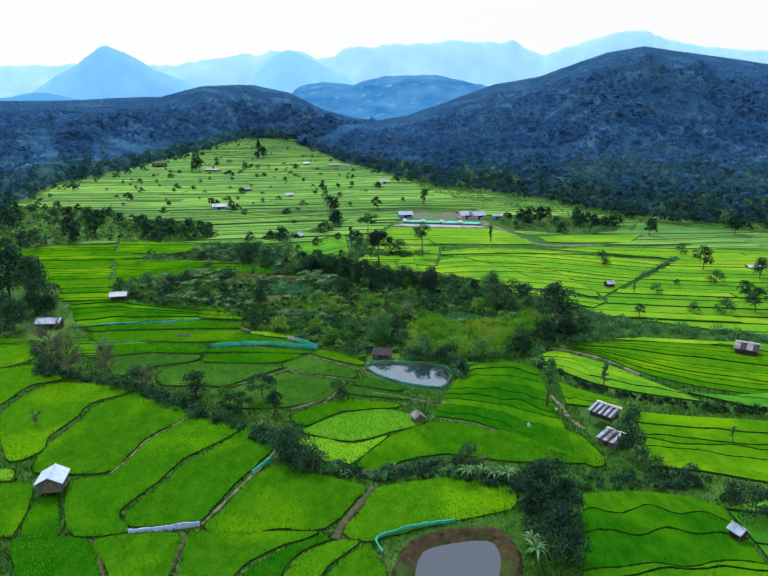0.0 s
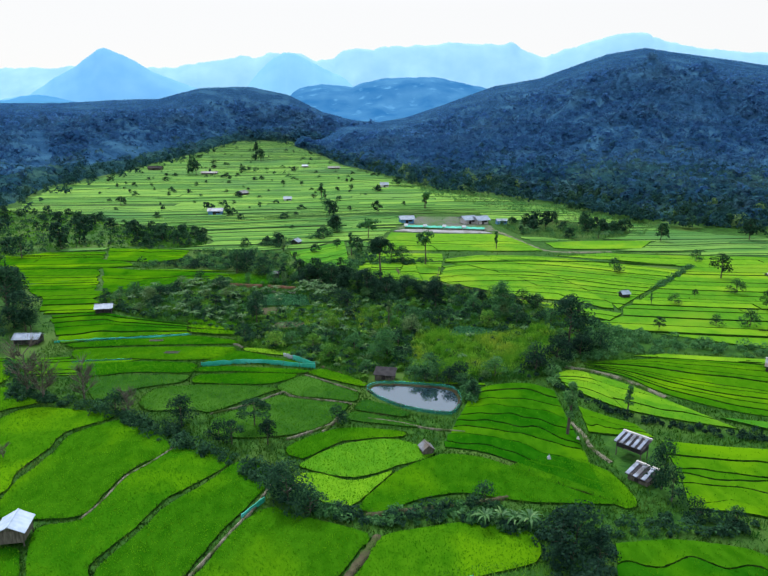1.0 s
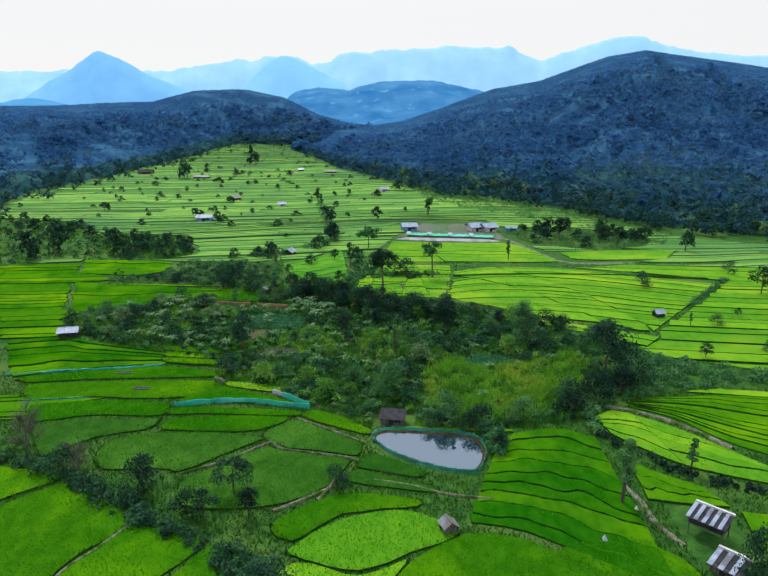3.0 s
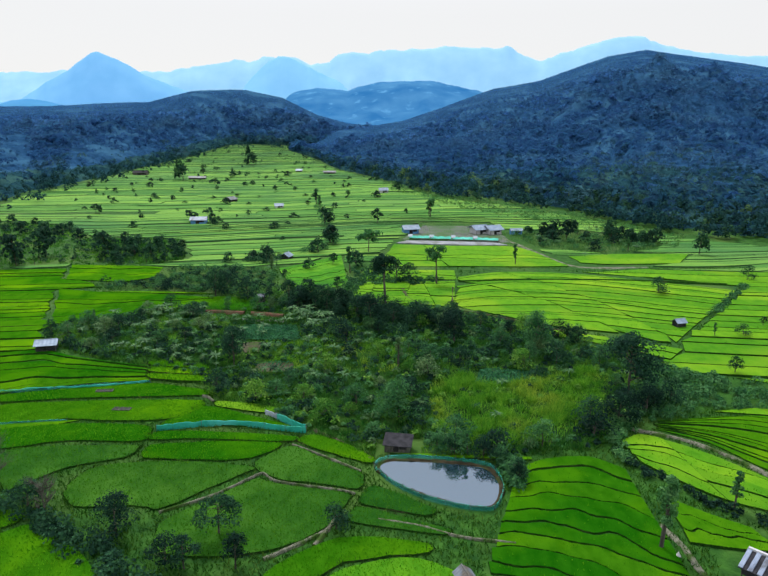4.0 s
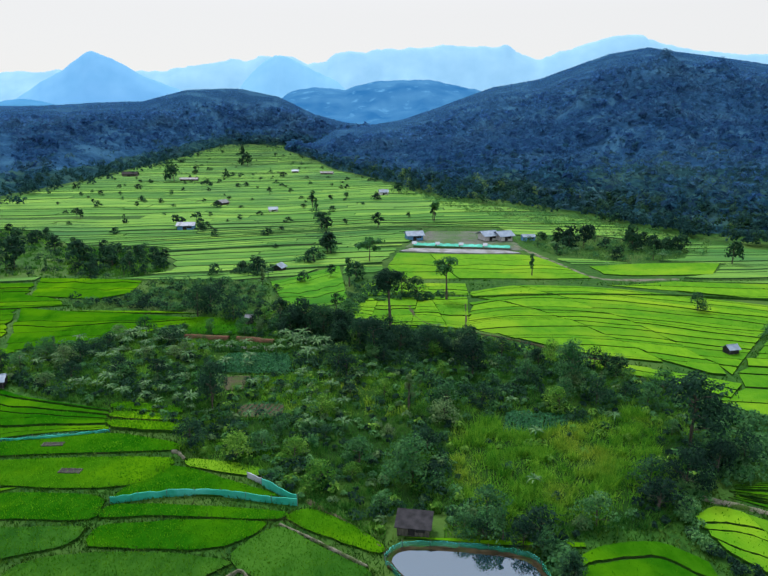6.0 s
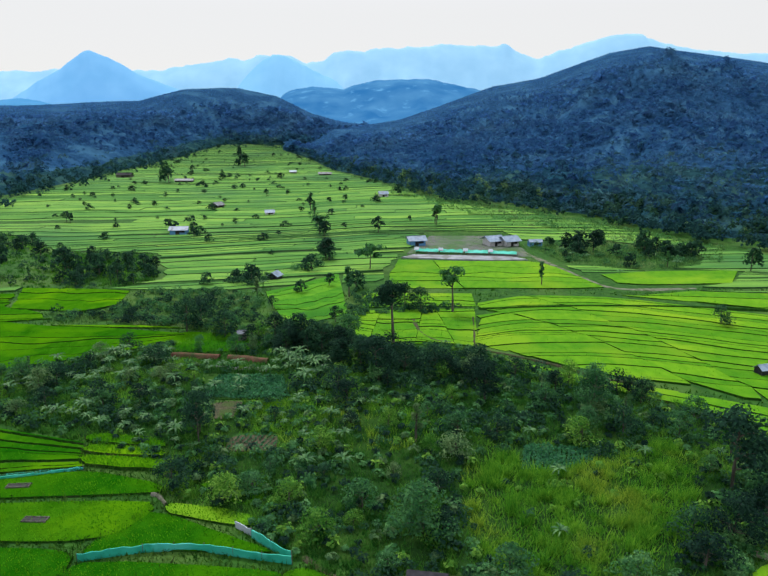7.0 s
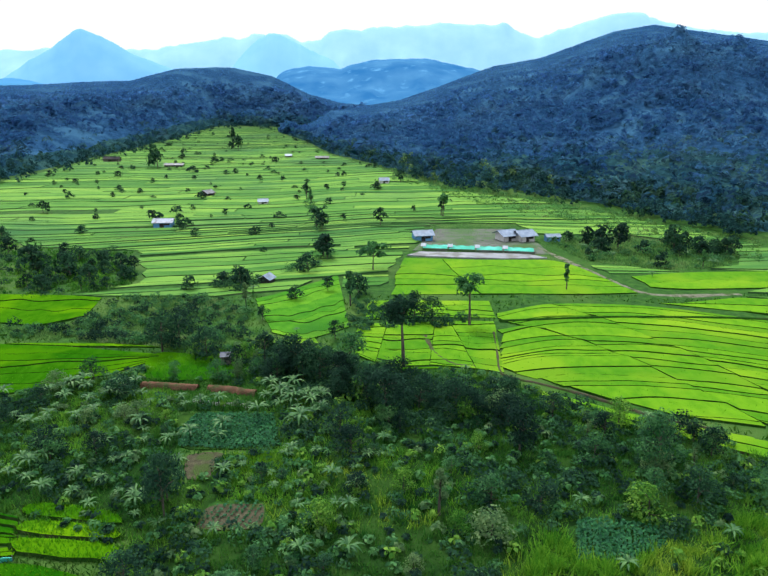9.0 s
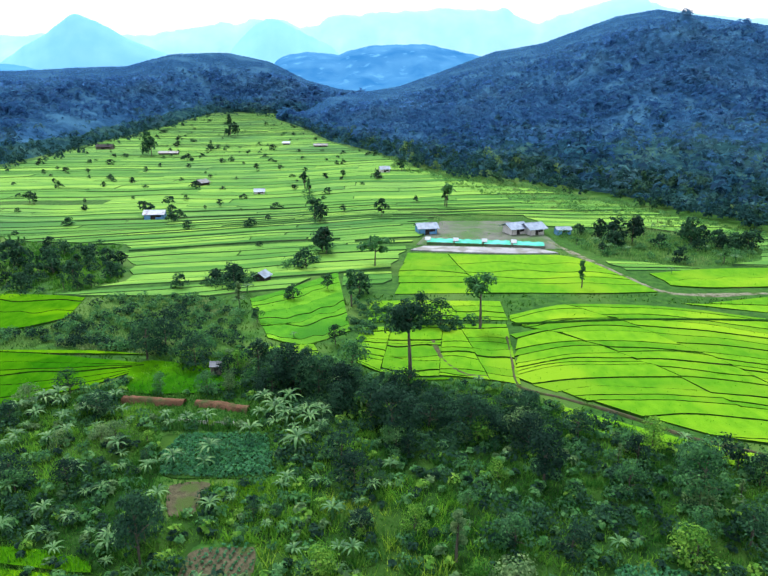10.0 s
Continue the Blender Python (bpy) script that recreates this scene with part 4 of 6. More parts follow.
bands([(14.1, 154.1), (17.8, 149.8), (21.6, 147.1), (27.9, 143.9), (38.5, 136.9), (43.7, 132.8)], [(15.4, 156.8), (19.2, 154.1), (23.2, 151.2), (28.2, 147.6), (41.5, 141.1), (47.7, 137.5)], 2, RICE_LIGHT, 16, LOW_SIDE, tuft=0.6)
bands([(-3.0, 200.7), (16.3, 200.9), (35.9, 200.3), (46.5, 201.0)], [(1.0, 231.5), (18.9, 229.4), (36.0, 228.6), (41.0, 222.0)], 5, RICE_LIGHT, 45, LOW_SIDE, tuft=0.3)
bands([(50.4, 205.0), (58.1, 203.3), (76.4, 204.2)], [(49.3, 213.5), (64.0, 217.0), (84.9, 217.5)], 2, RICE_LIGHT, 60, LOW_SIDE, tuft=0.3)
bands([(-22.0, 179.0), (-15.9, 176.1), (-9.5, 181.7)], [(-28.3, 198.2), (-21.7, 204.6), (-13.1, 216.1)], 8, RICE_SIDE, 14, LOW_SIDE, tuft=0.6)
bands([(-8.5, 169.5), (-3.5, 165.0), (3.0, 164.8), (8.0, 163.6), (12.6, 161.8)], [(-8.8, 183.0), (-3.0, 183.6), (4.0, 184.2), (10.0, 184.6), (15.2, 184.4)], 8, RICE_LIGHT, 7, LOW_SIDE, tuft=1, drift=0.4)
bands([(-7.5, 185.3), (2.0, 186.4), (9.0, 186.4), (15.8, 186.0)], [(-6.5, 196.4), (3.0, 196.6), (10.0, 196.5), (16.3, 196.2)], 4, RICE_LIGHT, 9, LOW_SIDE, tuft=1, drift=0.4)
bands([(-23.3, 167.5), (-18.6, 167.3), (-12.6, 169.6)], [(-25.2, 174.4), (-20.5, 175.8), (-14.8, 176.5)], 3, RICE_LIGHT, 14, LOW_SIDE, tuft=1)
paddy([(-22.5, 121.5), (-20.7, 121.8), (-15.6, 119.6), (-16.6, 117.7), (-18.9, 118.3)], RICE_MID)
paddy([(-38.7, 169.1), (-35.3, 170.7), (-25.0, 166.6), (-22.3, 162.4), (-28.0, 160.3), (-36.5, 161.0)], tuft=3)
bands([(-63.5, 151.5), (-51.9, 156.7), (-47.1, 159.4), (-42.1, 162.3), (-37.3, 167.6)], [(-74.0, 177.5), (-62.9, 174.6), (-53.9, 173.6), (-46.1, 172.0), (-37.0, 169.9)], 6, RICE_DEEP, 60, LOW_SIDE, tuft=1.5)
bands([(-76.0, 185.6), (-68.9, 184.6), (-61.6, 183.4), (-55.9, 188.1)], [(-82.0, 202.4), (-69.8, 201.6), (-62.2, 200.8), (-57.2, 199.4)], 4, RICE_MID, 60, LOW_SIDE, tuft=0.6)
TAKEN = WILD_ZONES + list(PLOTS)
rows_of(52, 118, 3.2, 19, 92, 30, RICE_SIDE, 0.8, 0.2, TAKEN, tuft=2.0, label=LOW_SIDE)
rows_of(112, 200, 3.0, 16, 120, 48, RICE_LIGHT, 1.2, 0.12, TAKEN, label=LOW_SIDE)
rows_of(96, 196, 2.0, -120, 16, 60, RICE_MID, 2.4, 0.0, TAKEN, label=LOW_SIDE)
FAR_TAKEN = WILD_ZONES + [p for p in PLOTS if np.asarray(p)[:, 1].max() > 165]
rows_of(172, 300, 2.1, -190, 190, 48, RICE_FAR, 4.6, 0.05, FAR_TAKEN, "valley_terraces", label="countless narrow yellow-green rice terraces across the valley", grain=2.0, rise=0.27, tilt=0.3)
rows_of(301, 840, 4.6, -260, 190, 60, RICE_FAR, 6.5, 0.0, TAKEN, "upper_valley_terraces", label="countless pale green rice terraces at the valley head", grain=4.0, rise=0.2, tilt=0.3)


# ---- trees and bushes ----
def make_tree(height, crown_w, leaf, kind, seed, sprays=900, leaf_size=1.0):
    """A tapered trunk with limbs and a crown of many leaf sprays in uneven clumps. Heights in metres."""
    rnd = random.Random(seed)
    root = new("tree")
    clear = {"tall": 0.6, "slim": 0.3, "round": 0.28, "bush": 0.06, "umbrella": 0.5, "bare": 0.12}[kind]
    tips, pieces = [], []
    lean = Vector((rnd.uniform(-0.06, 0.06), rnd.uniform(-0.06, 0.06), 1)) * height
    r0 = 0.02 * height + 0.05
    stem = [lean * k + Vector((rnd.uniform(-1, 1), rnd.uniform(-1, 1), 0)) * 0.02 * height * k for k in (0, 0.3, 0.6, 0.85)]
    stem[0] = Vector((0, 0, -0.4))
    pieces.append(tube(stem, [r0, r0 * 0.8, r0 * 0.5, r0 * 0.2]))
    n = {"tall": 10, "slim": 12, "round": 12, "bush": 11, "umbrella": 12, "bare": 16}[kind]
    for i in range(n):
        k = clear + (0.93 - clear) * ((i + rnd.random()) / n)
        a = lean * k * 0.9
        w = rnd.uniform(0, 2 * math.pi)
        shape = {"tall": 0.7, "slim": 0.75 * (1.15 - k), "round": math.sin(math.pi * min(1, (k - clear) / (1 - clear) * 0.75 + 0.22)),
                 "bush": math.sin(math.pi * min(1, k * 0.6 + 0.38)), "umbrella": 0.95, "bare": 0.8}[kind]
        reach = crown_w * 0.5 * shape * rnd.uniform(0.45, 0.85)
        rise = height * {"umbrella": 0.05, "bare": 0.2}.get(kind, 0.1)
        b = a + Vector((math.cos(w) * reach, math.sin(w) * reach, rise))
        pieces.append(tube([a, (a + b) / 2 + Vector((0, 0, 0.03 * height)), b], [r0 * 0.4, r0 * 0.28, r0 * 0.1], 5 if sprays > 800 else 3))
        if kind == "bare":
            for _ in range(16):
                c = b + Vector((rnd.uniform(-1, 1), rnd.uniform(-1, 1), rnd.uniform(0.2, 1.2))) * height * 0.16
                pieces.append(tube([(a + b) / 2, c], [r0 * 0.2, r0 * 0.07], 3))
        tips.append(b)
    v, f = joined(pieces)
    part("trunk", mesh_data("trunk", v, f, TWIG if kind == "bare" else BARK), root)
    c = np.array([tuple(t) for t in tips] + ([tuple(lean * 0.93)] if kind != "bare" else []))
    r = np.array([crown_w * {"tall": 0.17, "slim": 0.16, "round": 0.24, "bush": 0.27, "umbrella": 0.19, "bare": 0.2}[kind] * rnd.uniform(0.7, 1.25) for _ in c])
    k = max(8, (sprays if kind != "bare" else sprays // 5) // len(c))
    q = leaf_quads(c, r, k, leaf_size * 0.085 * crown_w ** 0.6 * (1.0 if kind != "bare" else 0.5), 0.55 if kind == "umbrella" else 0.8, -0.5)
    part("crown", many("crown", q, leaf), root)
    return root


STOCK, MADE = {}, {}
TREE_LABEL = {"tall": "tall tree with a bare trunk and open dark crown", "slim": "slim upright tree with short limbs and green leaves", "round": "round-crowned dark green tree beside the paddies",
              "bush": "dense dark green bush spreading from the ground", "umbrella": "flat-topped spreading tree with a bare trunk", "bare": "nearly leafless grey shrub of thin twigs"}
ASPECT = {"tall": 0.75, "slim": 0.45, "round": 0.86, "bush": 1.25, "umbrella": 1.15, "bare": 1.1}


def tree(x, y, h, kind="round", leaf=None, wide=1.0):
    """Plants one of three kinds of each tree, at its own size and turn."""
    leaf = leaf or (LEAF_DARK if kind in ("round", "bush", "umbrella") else LEAF_MID)
    fine = 3 if y < 165 and h > 3.4 else 2 if y < 190 and h > 1.1 else 1 if y < 270 else 0
    which = (kind, leaf.name, len(MADE) % 3, fine)
    h = max(h, 1.2)
    turn, s = random.uniform(0, 360), h / 6.0
    MADE[len(MADE)] = which
    m = pose(x, y, gz(x, y), 0, 0, turn)
    if which not in STOCK:
        ob = make_tree(6.0, 6.0 * ASPECT[kind], leaf, kind, len(STOCK) + 11, (140, 320, 930, 2000)[fine], (2.6, 1.85, 0.88, 0.66)[fine])
        ob.matrix_basis = m
        STOCK[which] = ob
    else:
        ob = copy_thing(STOCK[which], m)
    ob.name = "bush" if kind in ("bush", "bare") else "tree"
    ob.scale = (s * wide, s * wide, s)
    tagged(ob, TREE_LABEL[kind], "bush" if kind in ("bush", "bare") else "tree", "trees and bushes of the valley")
    return ob


# by the near paddies and the gully
for spec in ((-52.1, 98.1, 7.6, "bare"), (-48.8, 96.1, 6.3, "bare"), (-43.3, 96.6, 5.5, "bare"), (-35.1, 91.5, 3.8, "bare"), (-37.2, 92.4, 3.0, "bush"), (-26.9, 88.1, 3.7, "bush"), (-17.4, 88.2, 3.8, "umbrella"),
             (-6.6, 89.1, 2.4, "bush"), (-19.3, 83.4, 3.1, "round"), (-21.1, 84.1, 2.5, "bush"), (-14.9, 83.4, 3.1, "round"), (-10.5, 70.3, 4.2, "bush"), (-8.0, 68.4, 2.9, "bush")):
    tree(*spec)
for spec in ((22.9, 86.1, 7.5, "slim"), (32.7, 92.2, 4.2, "slim"), (12.2, 97.7, 2.6, "round"), (29.8, 73.4, 5.0, "bush", LEAF_DARK, 0.55), (29.9, 71.0, 3.4, "bush", LEAF_DARK, 0.7), (31.1, 67.9, 2.0, "bush"), (34.3, 66.3, 2.0, "bush"),
             (37.1, 62.0, 2.4, "bush"), (37.7, 59.4, 3.1, "bush"), (16.7, 61.0, 5.0, "bush"), (18.3, 59.3, 4.1, "round"), (16.3, 63.7, 3.3, "bush"), (16.4, 53.8, 4.3, "bush"), (43.6, 75.5, 2.4, "slim"), (9.9, 69.9, 2.4, "bush"), (-45.4, 79.5, 2.0, "bare")):
    tree(*spec)
# on the scrub-covered rise
for spec in ((-16.0, 160.9, 6.0, "round"), (-12.8, 158.8, 5.3, "round"), (-18.8, 163.8, 3.9, "bush"), (-9.8, 157.4, 5.2, "round"), (-6.3, 152.0, 5.1, "round"), (-4.2, 148.7, 6.3, "round"), (0.0, 151.4, 4.2, "bush"), (4.4, 149.6, 4.4, "bush"), (8.3, 153.5, 2.6, "round"),
             (10.1, 151.0, 2.6, "bush"), (10.1, 140.4, 5.6, "round"), (20.3, 143.6, 3.1, "round"), (22.9, 136.0, 6.8, "round", LEAF_MID, 0.8), (25.2, 131.5, 3.4, "bush"), (24.3, 139.4, 4.3, "round"), (29.9, 142.5, 3.0, "slim"), (-25.3, 132.7, 3.4, "round")):
    tree(*spec)
for spec in ((0.4, 130.1, 5.3, "slim", LEAF_PALE), (5.5, 131.7, 3.0, "bush", LEAF_MID), (-32.3, 147.3, 1.6, "bush"), (-30.0, 168.6, 4.1, "bush"), (-37.4, 171.3, 5.6, "round"), (-35.5, 173.9, 4.4, "bush"), (-24.8, 165.4, 2.7, "bush"), (-43.4, 160.7, 2.8, "bush"), (-8.8, 166.6, 4.1, "bush", LEAF_MID),
             (-24.7, 129.7, 6.6, "round", LEAF_DARK, 0.72), (-25.2, 121.0, 3.0, "bush"), (-0.0, 112.9, 4.7, "bush", LEAF_MID), (6.1, 103.4, 2.8, "bush", LEAF_MID), (-5.6, 117.0, 3.0, "bush", LEAF_MID), (12.4, 97.2, 2.0, "round"), (32.2, 119.8, 8.8, "round"), (27.8, 111.5, 4.3, "bush"), (24.2, 111.5, 3.1, "bush"), (32.5, 114.1, 3.8, "bush"), (36.8, 116.8, 3.3, "bush")):
    tree(*spec)
# tall weeds and bushes on the far bank of the pond
for spec in ((4.2, 104.0, 2.2, "bush", LEAF_MID), (5.8, 103.4, 2.2, "bush", LEAF_DARK), (7.6, 103.0, 3.2, "slim", LEAF_MID), (9.3, 102.4, 2.4, "bush", LEAF_DARK), (11.0, 101.0, 2.0, "bush", LEAF_MID), (6.6, 106.0, 3.4, "bush", LEAF_MID)):
    tree(*spec)
# the open fields beyond
for spec in ((-1.2, 164.9, 10.3, "tall", LEAF_DARK), (10.7, 182.6, 8.8, "tall", LEAF_MID), (-11.6, 176.3, 3.1, "round"), (-24.6, 185.9, 2.6, "round"), (-16.3, 230.9, 5.7, "round"), (-20.2, 267.2, 4.9, "round"), (-27.4, 314.3, 6.1, "slim"), (-20.2, 198.1, 2.4, "bush"), (-14.5, 203.9, 2.8, "round"), (-9.7, 194.3, 6.6, "slim"), (-8.4, 201.3, 3.7, "bush"),
             (-5.5, 220.2, 6.4, "umbrella", LEAF_MID), (-3.1, 274.0, 5.1, "round"), (17.3, 289.7, 7.1, "tall"), (7.5, 382.0, 5.6, "round"), (33.1, 203.7, 5.5, "slim"), (-19.8, 219.2, 3.7, "bush"), (-28.7, 193.3, 4.8, "slim", LEAF_PALE), (-41.8, 205.0, 2.7, "bush"), (-32.3, 207.4, 3.7, "bush"), (-36.3, 208.8, 2.5, "bush"), (1.7, 185.5, 4.9, "round"), (4.7, 184.3, 4.0, "bush")):
    tree(*spec)
for spec in ((56.1, 239.3, 6.1, "round"), (70.2, 239.1, 6.1, "round"), (53.2, 244.6, 5.0, "bush"), (-122.7, 447.0, 8.7, "round"), (-103.8, 577.6, 9.5, "round"), (-113.4, 297.9, 3.2, "round"), (-53.3, 292.5, 2.5, "round"), (-62.2, 223.1, 3.2, "bush"), (-70.2, 215.6, 4.6, "bush"), (-81.0, 221.4, 5.3, "bush"), (-66.4, 223.2, 3.8, "round"), (-58.4, 221.0, 3.2, "round"),
             (-61.5, 267.8, 2.8, "bush"), (-54.2, 258.0, 2.4, "bush"), (-68.8, 291.0, 3.5, "umbrella"), (-14.6, 281.9, 2.4, "round"), (-67.1, 304.7, 1.7, "bush"), (-104.0, 380.0, 2.2, "bush"), (-32.5, 238.3, 1.4, "bush"), (-121.1, 332.7, 2.6, "bush"), (-127.5, 375.3, 2.2, "round"), (-67.9, 720.1, 4.7, "round"), (-97.7, 474.0, 4.1, "bush"), (8.4, 298.8, 2.3, "round")):
    tree(*spec)
for spec in ((-74.1, 133.3, 10.1, "round"), (-79.0, 134.9, 11.8, "round"), (-67.5, 127.1, 7.1, "round"), (-68.5, 117.1, 5.7, "bush"), (-98.6, 170.9, 6.7, "round"), (-95.8, 201.7, 7.8, "round"), (-94.3, 214.5, 7.5, "round"), (-100.6, 188.8, 5.9, "round"), (-124.5, 218.4, 7.6, "round"), (51.2, 127.6, 2.7, "round"), (69.4, 129.6, 3.1, "bush"), (75.8, 130.3, 5.2, "round"), (82.2, 167.1, 5.9, "round"), (63.2, 130.2, 2.1, "bush"),
             (56.1, 143.9, 2.7, "slim"), (61.1, 144.0, 2.1, "bush"), (68.2, 150.4, 1.7, "round"), (79.0, 140.4, 3.9, "round"), (78.5, 152.9, 3.0, "bush"), (86.9, 215.6, 5.7, "round"), (58.3, 173.6, 3.4, "bush"), (30.6, 139.8, 3.3, "round"), (35.8, 126.8, 6.1, "slim"), (116.8, 219.0, 6.8, "round"), (85.0, 186.7, 2.9, "bush"), (91.7, 157.9, 5.0, "round")):
    tree(*spec)
for spec in ((-71.5, 277.5, 4.2, "umbrella"), (-63.6, 276.5, 3.4, "round"), (-60.5, 273.0, 2.6, "bush"), (-128.2, 459.3, 11.0, "bush", LEAF_DARK, 0.55), (-108.8, 587.5, 14.0, "bush", LEAF_DARK, 0.5), (-115.8, 300.0, 3.8, "umbrella"), (-30.3, 329.1, 6.5, "slim", LEAF_DARK),
             (-22.1, 271.6, 6.0, "round"), (-17.3, 232.5, 5.4, "round"), (14.3, 444.0, 7.0, "round"), (16.9, 291.4, 7.0, "slim", LEAF_DARK)):
    tree(*spec)
# small trees dotted over the upper fields
for _ in range(230):
    yy = 250 + 480 * random.random() ** 0.8
    xx = random.uniform(-0.36, 0.05) * yy - 20
    fr = np.interp(xx / yy, [r[0] for r in RIGHT], [r[1] for r in RIGHT])
    if yy < fr - 12 and not any(inside(z, np.array([xx]), np.array([yy]))[0] for z in WILD_ZONES):
        tree(xx, yy, 1.2 + 2.0 * random.random() ** 2.5, random.choice(["round", "bush", "bush", "bush"]), None, random.uniform(0.9, 1.7))
for zone, n, lo, hi in ((EAST_TREES, 34, 1.6, 4.4), (WEST_TREES, 40, 1.8, 4.0), (WEST_WOOD, 18, 2.6, 5.0), (MEAD_LOW, 20, 1.5, 3.2)):
    for xx, yy in scatter(zone, n * 2)[:n]:
        tree(xx, yy, random.uniform(lo, hi), random.choice(["round", "bush", "bush", "slim"]))


def thicket(name, poly, n, r0, r1, leaf, label, k=80, height=1.0, bare=(), patchy=0.0):
    """Shrubs grown together over a stretch of ground, in drifts, leaving the bare stretches open."""
    p = scatter(poly, n)
    for zone in bare:
        p = p[~inside(zone, p[:, 0], p[:, 1])]
    if patchy:
        p = p[np.array([noise.noise((x * 0.09, y * 0.09, 4.0)) > patchy - 0.35 for x, y in p], bool)]
    r = RNG.uniform(r0, r1, len(p)) * RNG.uniform(0.7, 1.2, len(p))
    c = np.stack([p[:, 0], p[:, 1], ground_z(p[:, 0], p[:, 1]) + r * 0.45 * height], 1)
    q = leaf_quads(c, r, k, 0.09 + r * 0.08, 0.9 * height, -0.15)
    return tagged(new(name, many(name, q, leaf)), label, "undergrowth", kind="stuff")


def wood_edge(name, table, n, lo, hi, leaf, label, ahead=10, behind=10, top=9.0):
    """Green trees crowding the foot of a wooded hill, several clumps to a crown."""
    u = RNG.uniform(lo, hi, n)
    back = RNG.uniform(-ahead, behind, n)
    y = np.interp(u, [r[0] for r in table], [r[1] for r in table]) + back
    h = RNG.uniform(0.35, 1.0, n) * top
    x = u * y
    z = ground_z(x, y) + 0.075 * np.maximum(0, back)
    c = np.concatenate([np.stack([x + RNG.normal(0, 0.22, n) * h, y + RNG.normal(0, 0.22, n) * h, z + h * f], 1) for f in (0.3, 0.5, 0.62, 0.8)])
    r = np.concatenate([h * RNG.uniform(0.2, 0.3, n) for _ in range(4)])
    return tagged(new(name, many(name, leaf_quads(c, r, 20, 0.16 * r + 0.26, 0.85, -0.5), leaf)), label, "woods", kind="stuff")


wood_edge("wood_edge", RIGHT, 420, -0.1, 0.62, HAZED_EDGE_LEAF, "haze-tinted dark green trees along the foot of the wooded hill", 9, 45, 6.5)
wood_edge("near_wood_edge", RIGHT, 110, -0.1, 0.62, LEAF_DARK, "darker green trees along the foot of the wooded hill", 14, 40, 6.0)
wood_edge("pale_wood_edge", RIGHT, 36, -0.02, 0.62, LEAF_PALE, "pale green trees along the foot of the wooded hill", 12, 45, 6.0)
wood_edge("low_hill_edge", LEFT, 240, -0.7, 0.02, HAZED_EDGE_LEAF, "haze-tinted dark green trees along the foot of the low hill", 18, 40, 7.0)
wood_edge("low_hill_outliers", LEFT, 80, -0.62, -0.1, HAZED_EDGE_LEAF, "dark trees straying into the upper fields", 60, 0, 5.5)
wood_edge("valley_head_trees", LEFT, 90, -0.4, -0.05, HAZED_EDGE_LEAF, "scattered trees closing the head of the valley", 60, 5, 5.5)


def grassland(name, poly, per, tall, mat, label, width=0.1, bare=(), clump=0.0):
    p = scatter(poly, int(per * area_of(poly)))
    if clump:
        tuft = scatter(poly, int(area_of(poly) / clump))
        which = RNG.integers(0, len(tuft), len(p))
        p = np.where(RNG.random((len(p), 1)) < 0.8, tuft[which] + RNG.normal(0, 0.32, p.shape), p)
        tall = tall * RNG.uniform(0.45, 1.35, len(tuft))[which]
    for zone in bare:
        out = inside(zone, p[:, 0], p[:, 1])
        p, tall = p[~out], tall[~out] if clump else tall
    return tagged(new(name, many(name, blades(p, ground_z(p[:, 0], p[:, 1]), tall, width), mat)), label, "grass", kind="stuff")


OPEN_GRASS = [(4.8, 123.7), (10.4, 127.5), (19.7, 125.3), (30.2, 129.9), (31.5, 125.7), (26.0, 114.1), (20.9, 107.2), (10.4, 103.9), (7.1, 105.0), (4.5, 112.9)]
GLADE = [(-21.9, 141.4), (-9.2, 143.2), (-3.0, 141.1), (4.4, 137.5), (3.3, 128.6), (-12.4, 127.7), (-20.2, 132.1), (-21.0, 136.6)]
GARDENS = [(-29.8, 151.3), (-17.0, 150.9), (-15.1, 141.7), (-22.1, 140.2), (-22.1, 136.6), (-24.9, 136.0)]
YOUNG_PLOT = [(-21.9, 132.5), (-19.1, 132.8), (-16.2, 132.7), (-15.6, 130.4), (-16.0, 128.2), (-21.5, 128.3)]
# Darkened to give shade between shrubs; also the soil of two garden plots.
SHADE_DARK_SOIL = material("shade_dark_floor", (0.008, 0.03, 0.007), (0.02, 0.058, 0.012), 0.8, patch=(0.034, 0.085, 0.015), patch_scale=0.12, patch_at=(0.5, 0.68), bump=1.0, bump_scale=2, spec=0.0)
BEANS = [(11.5, 128.6), (15.1, 129.5), (21.0, 127.9), (19.3, 125.1), (14.5, 123.4), (11.4, 123.9)]
DARK_BELT = [(-18.7, 156.3), (-22.0, 166.1), (-15.6, 170.0), (-7.5, 158.7), (0.2, 159.5), (6.6, 157.0), (11.0, 152.8), (11.7, 142.9), (6.2, 148.0), (-1.3, 145.8), (-9.5, 150.9)]
HUT_SPOT = [(-2.9, 101.0), (-2.9, 107.3), (2.7, 107.3), (2.2, 100.9)]


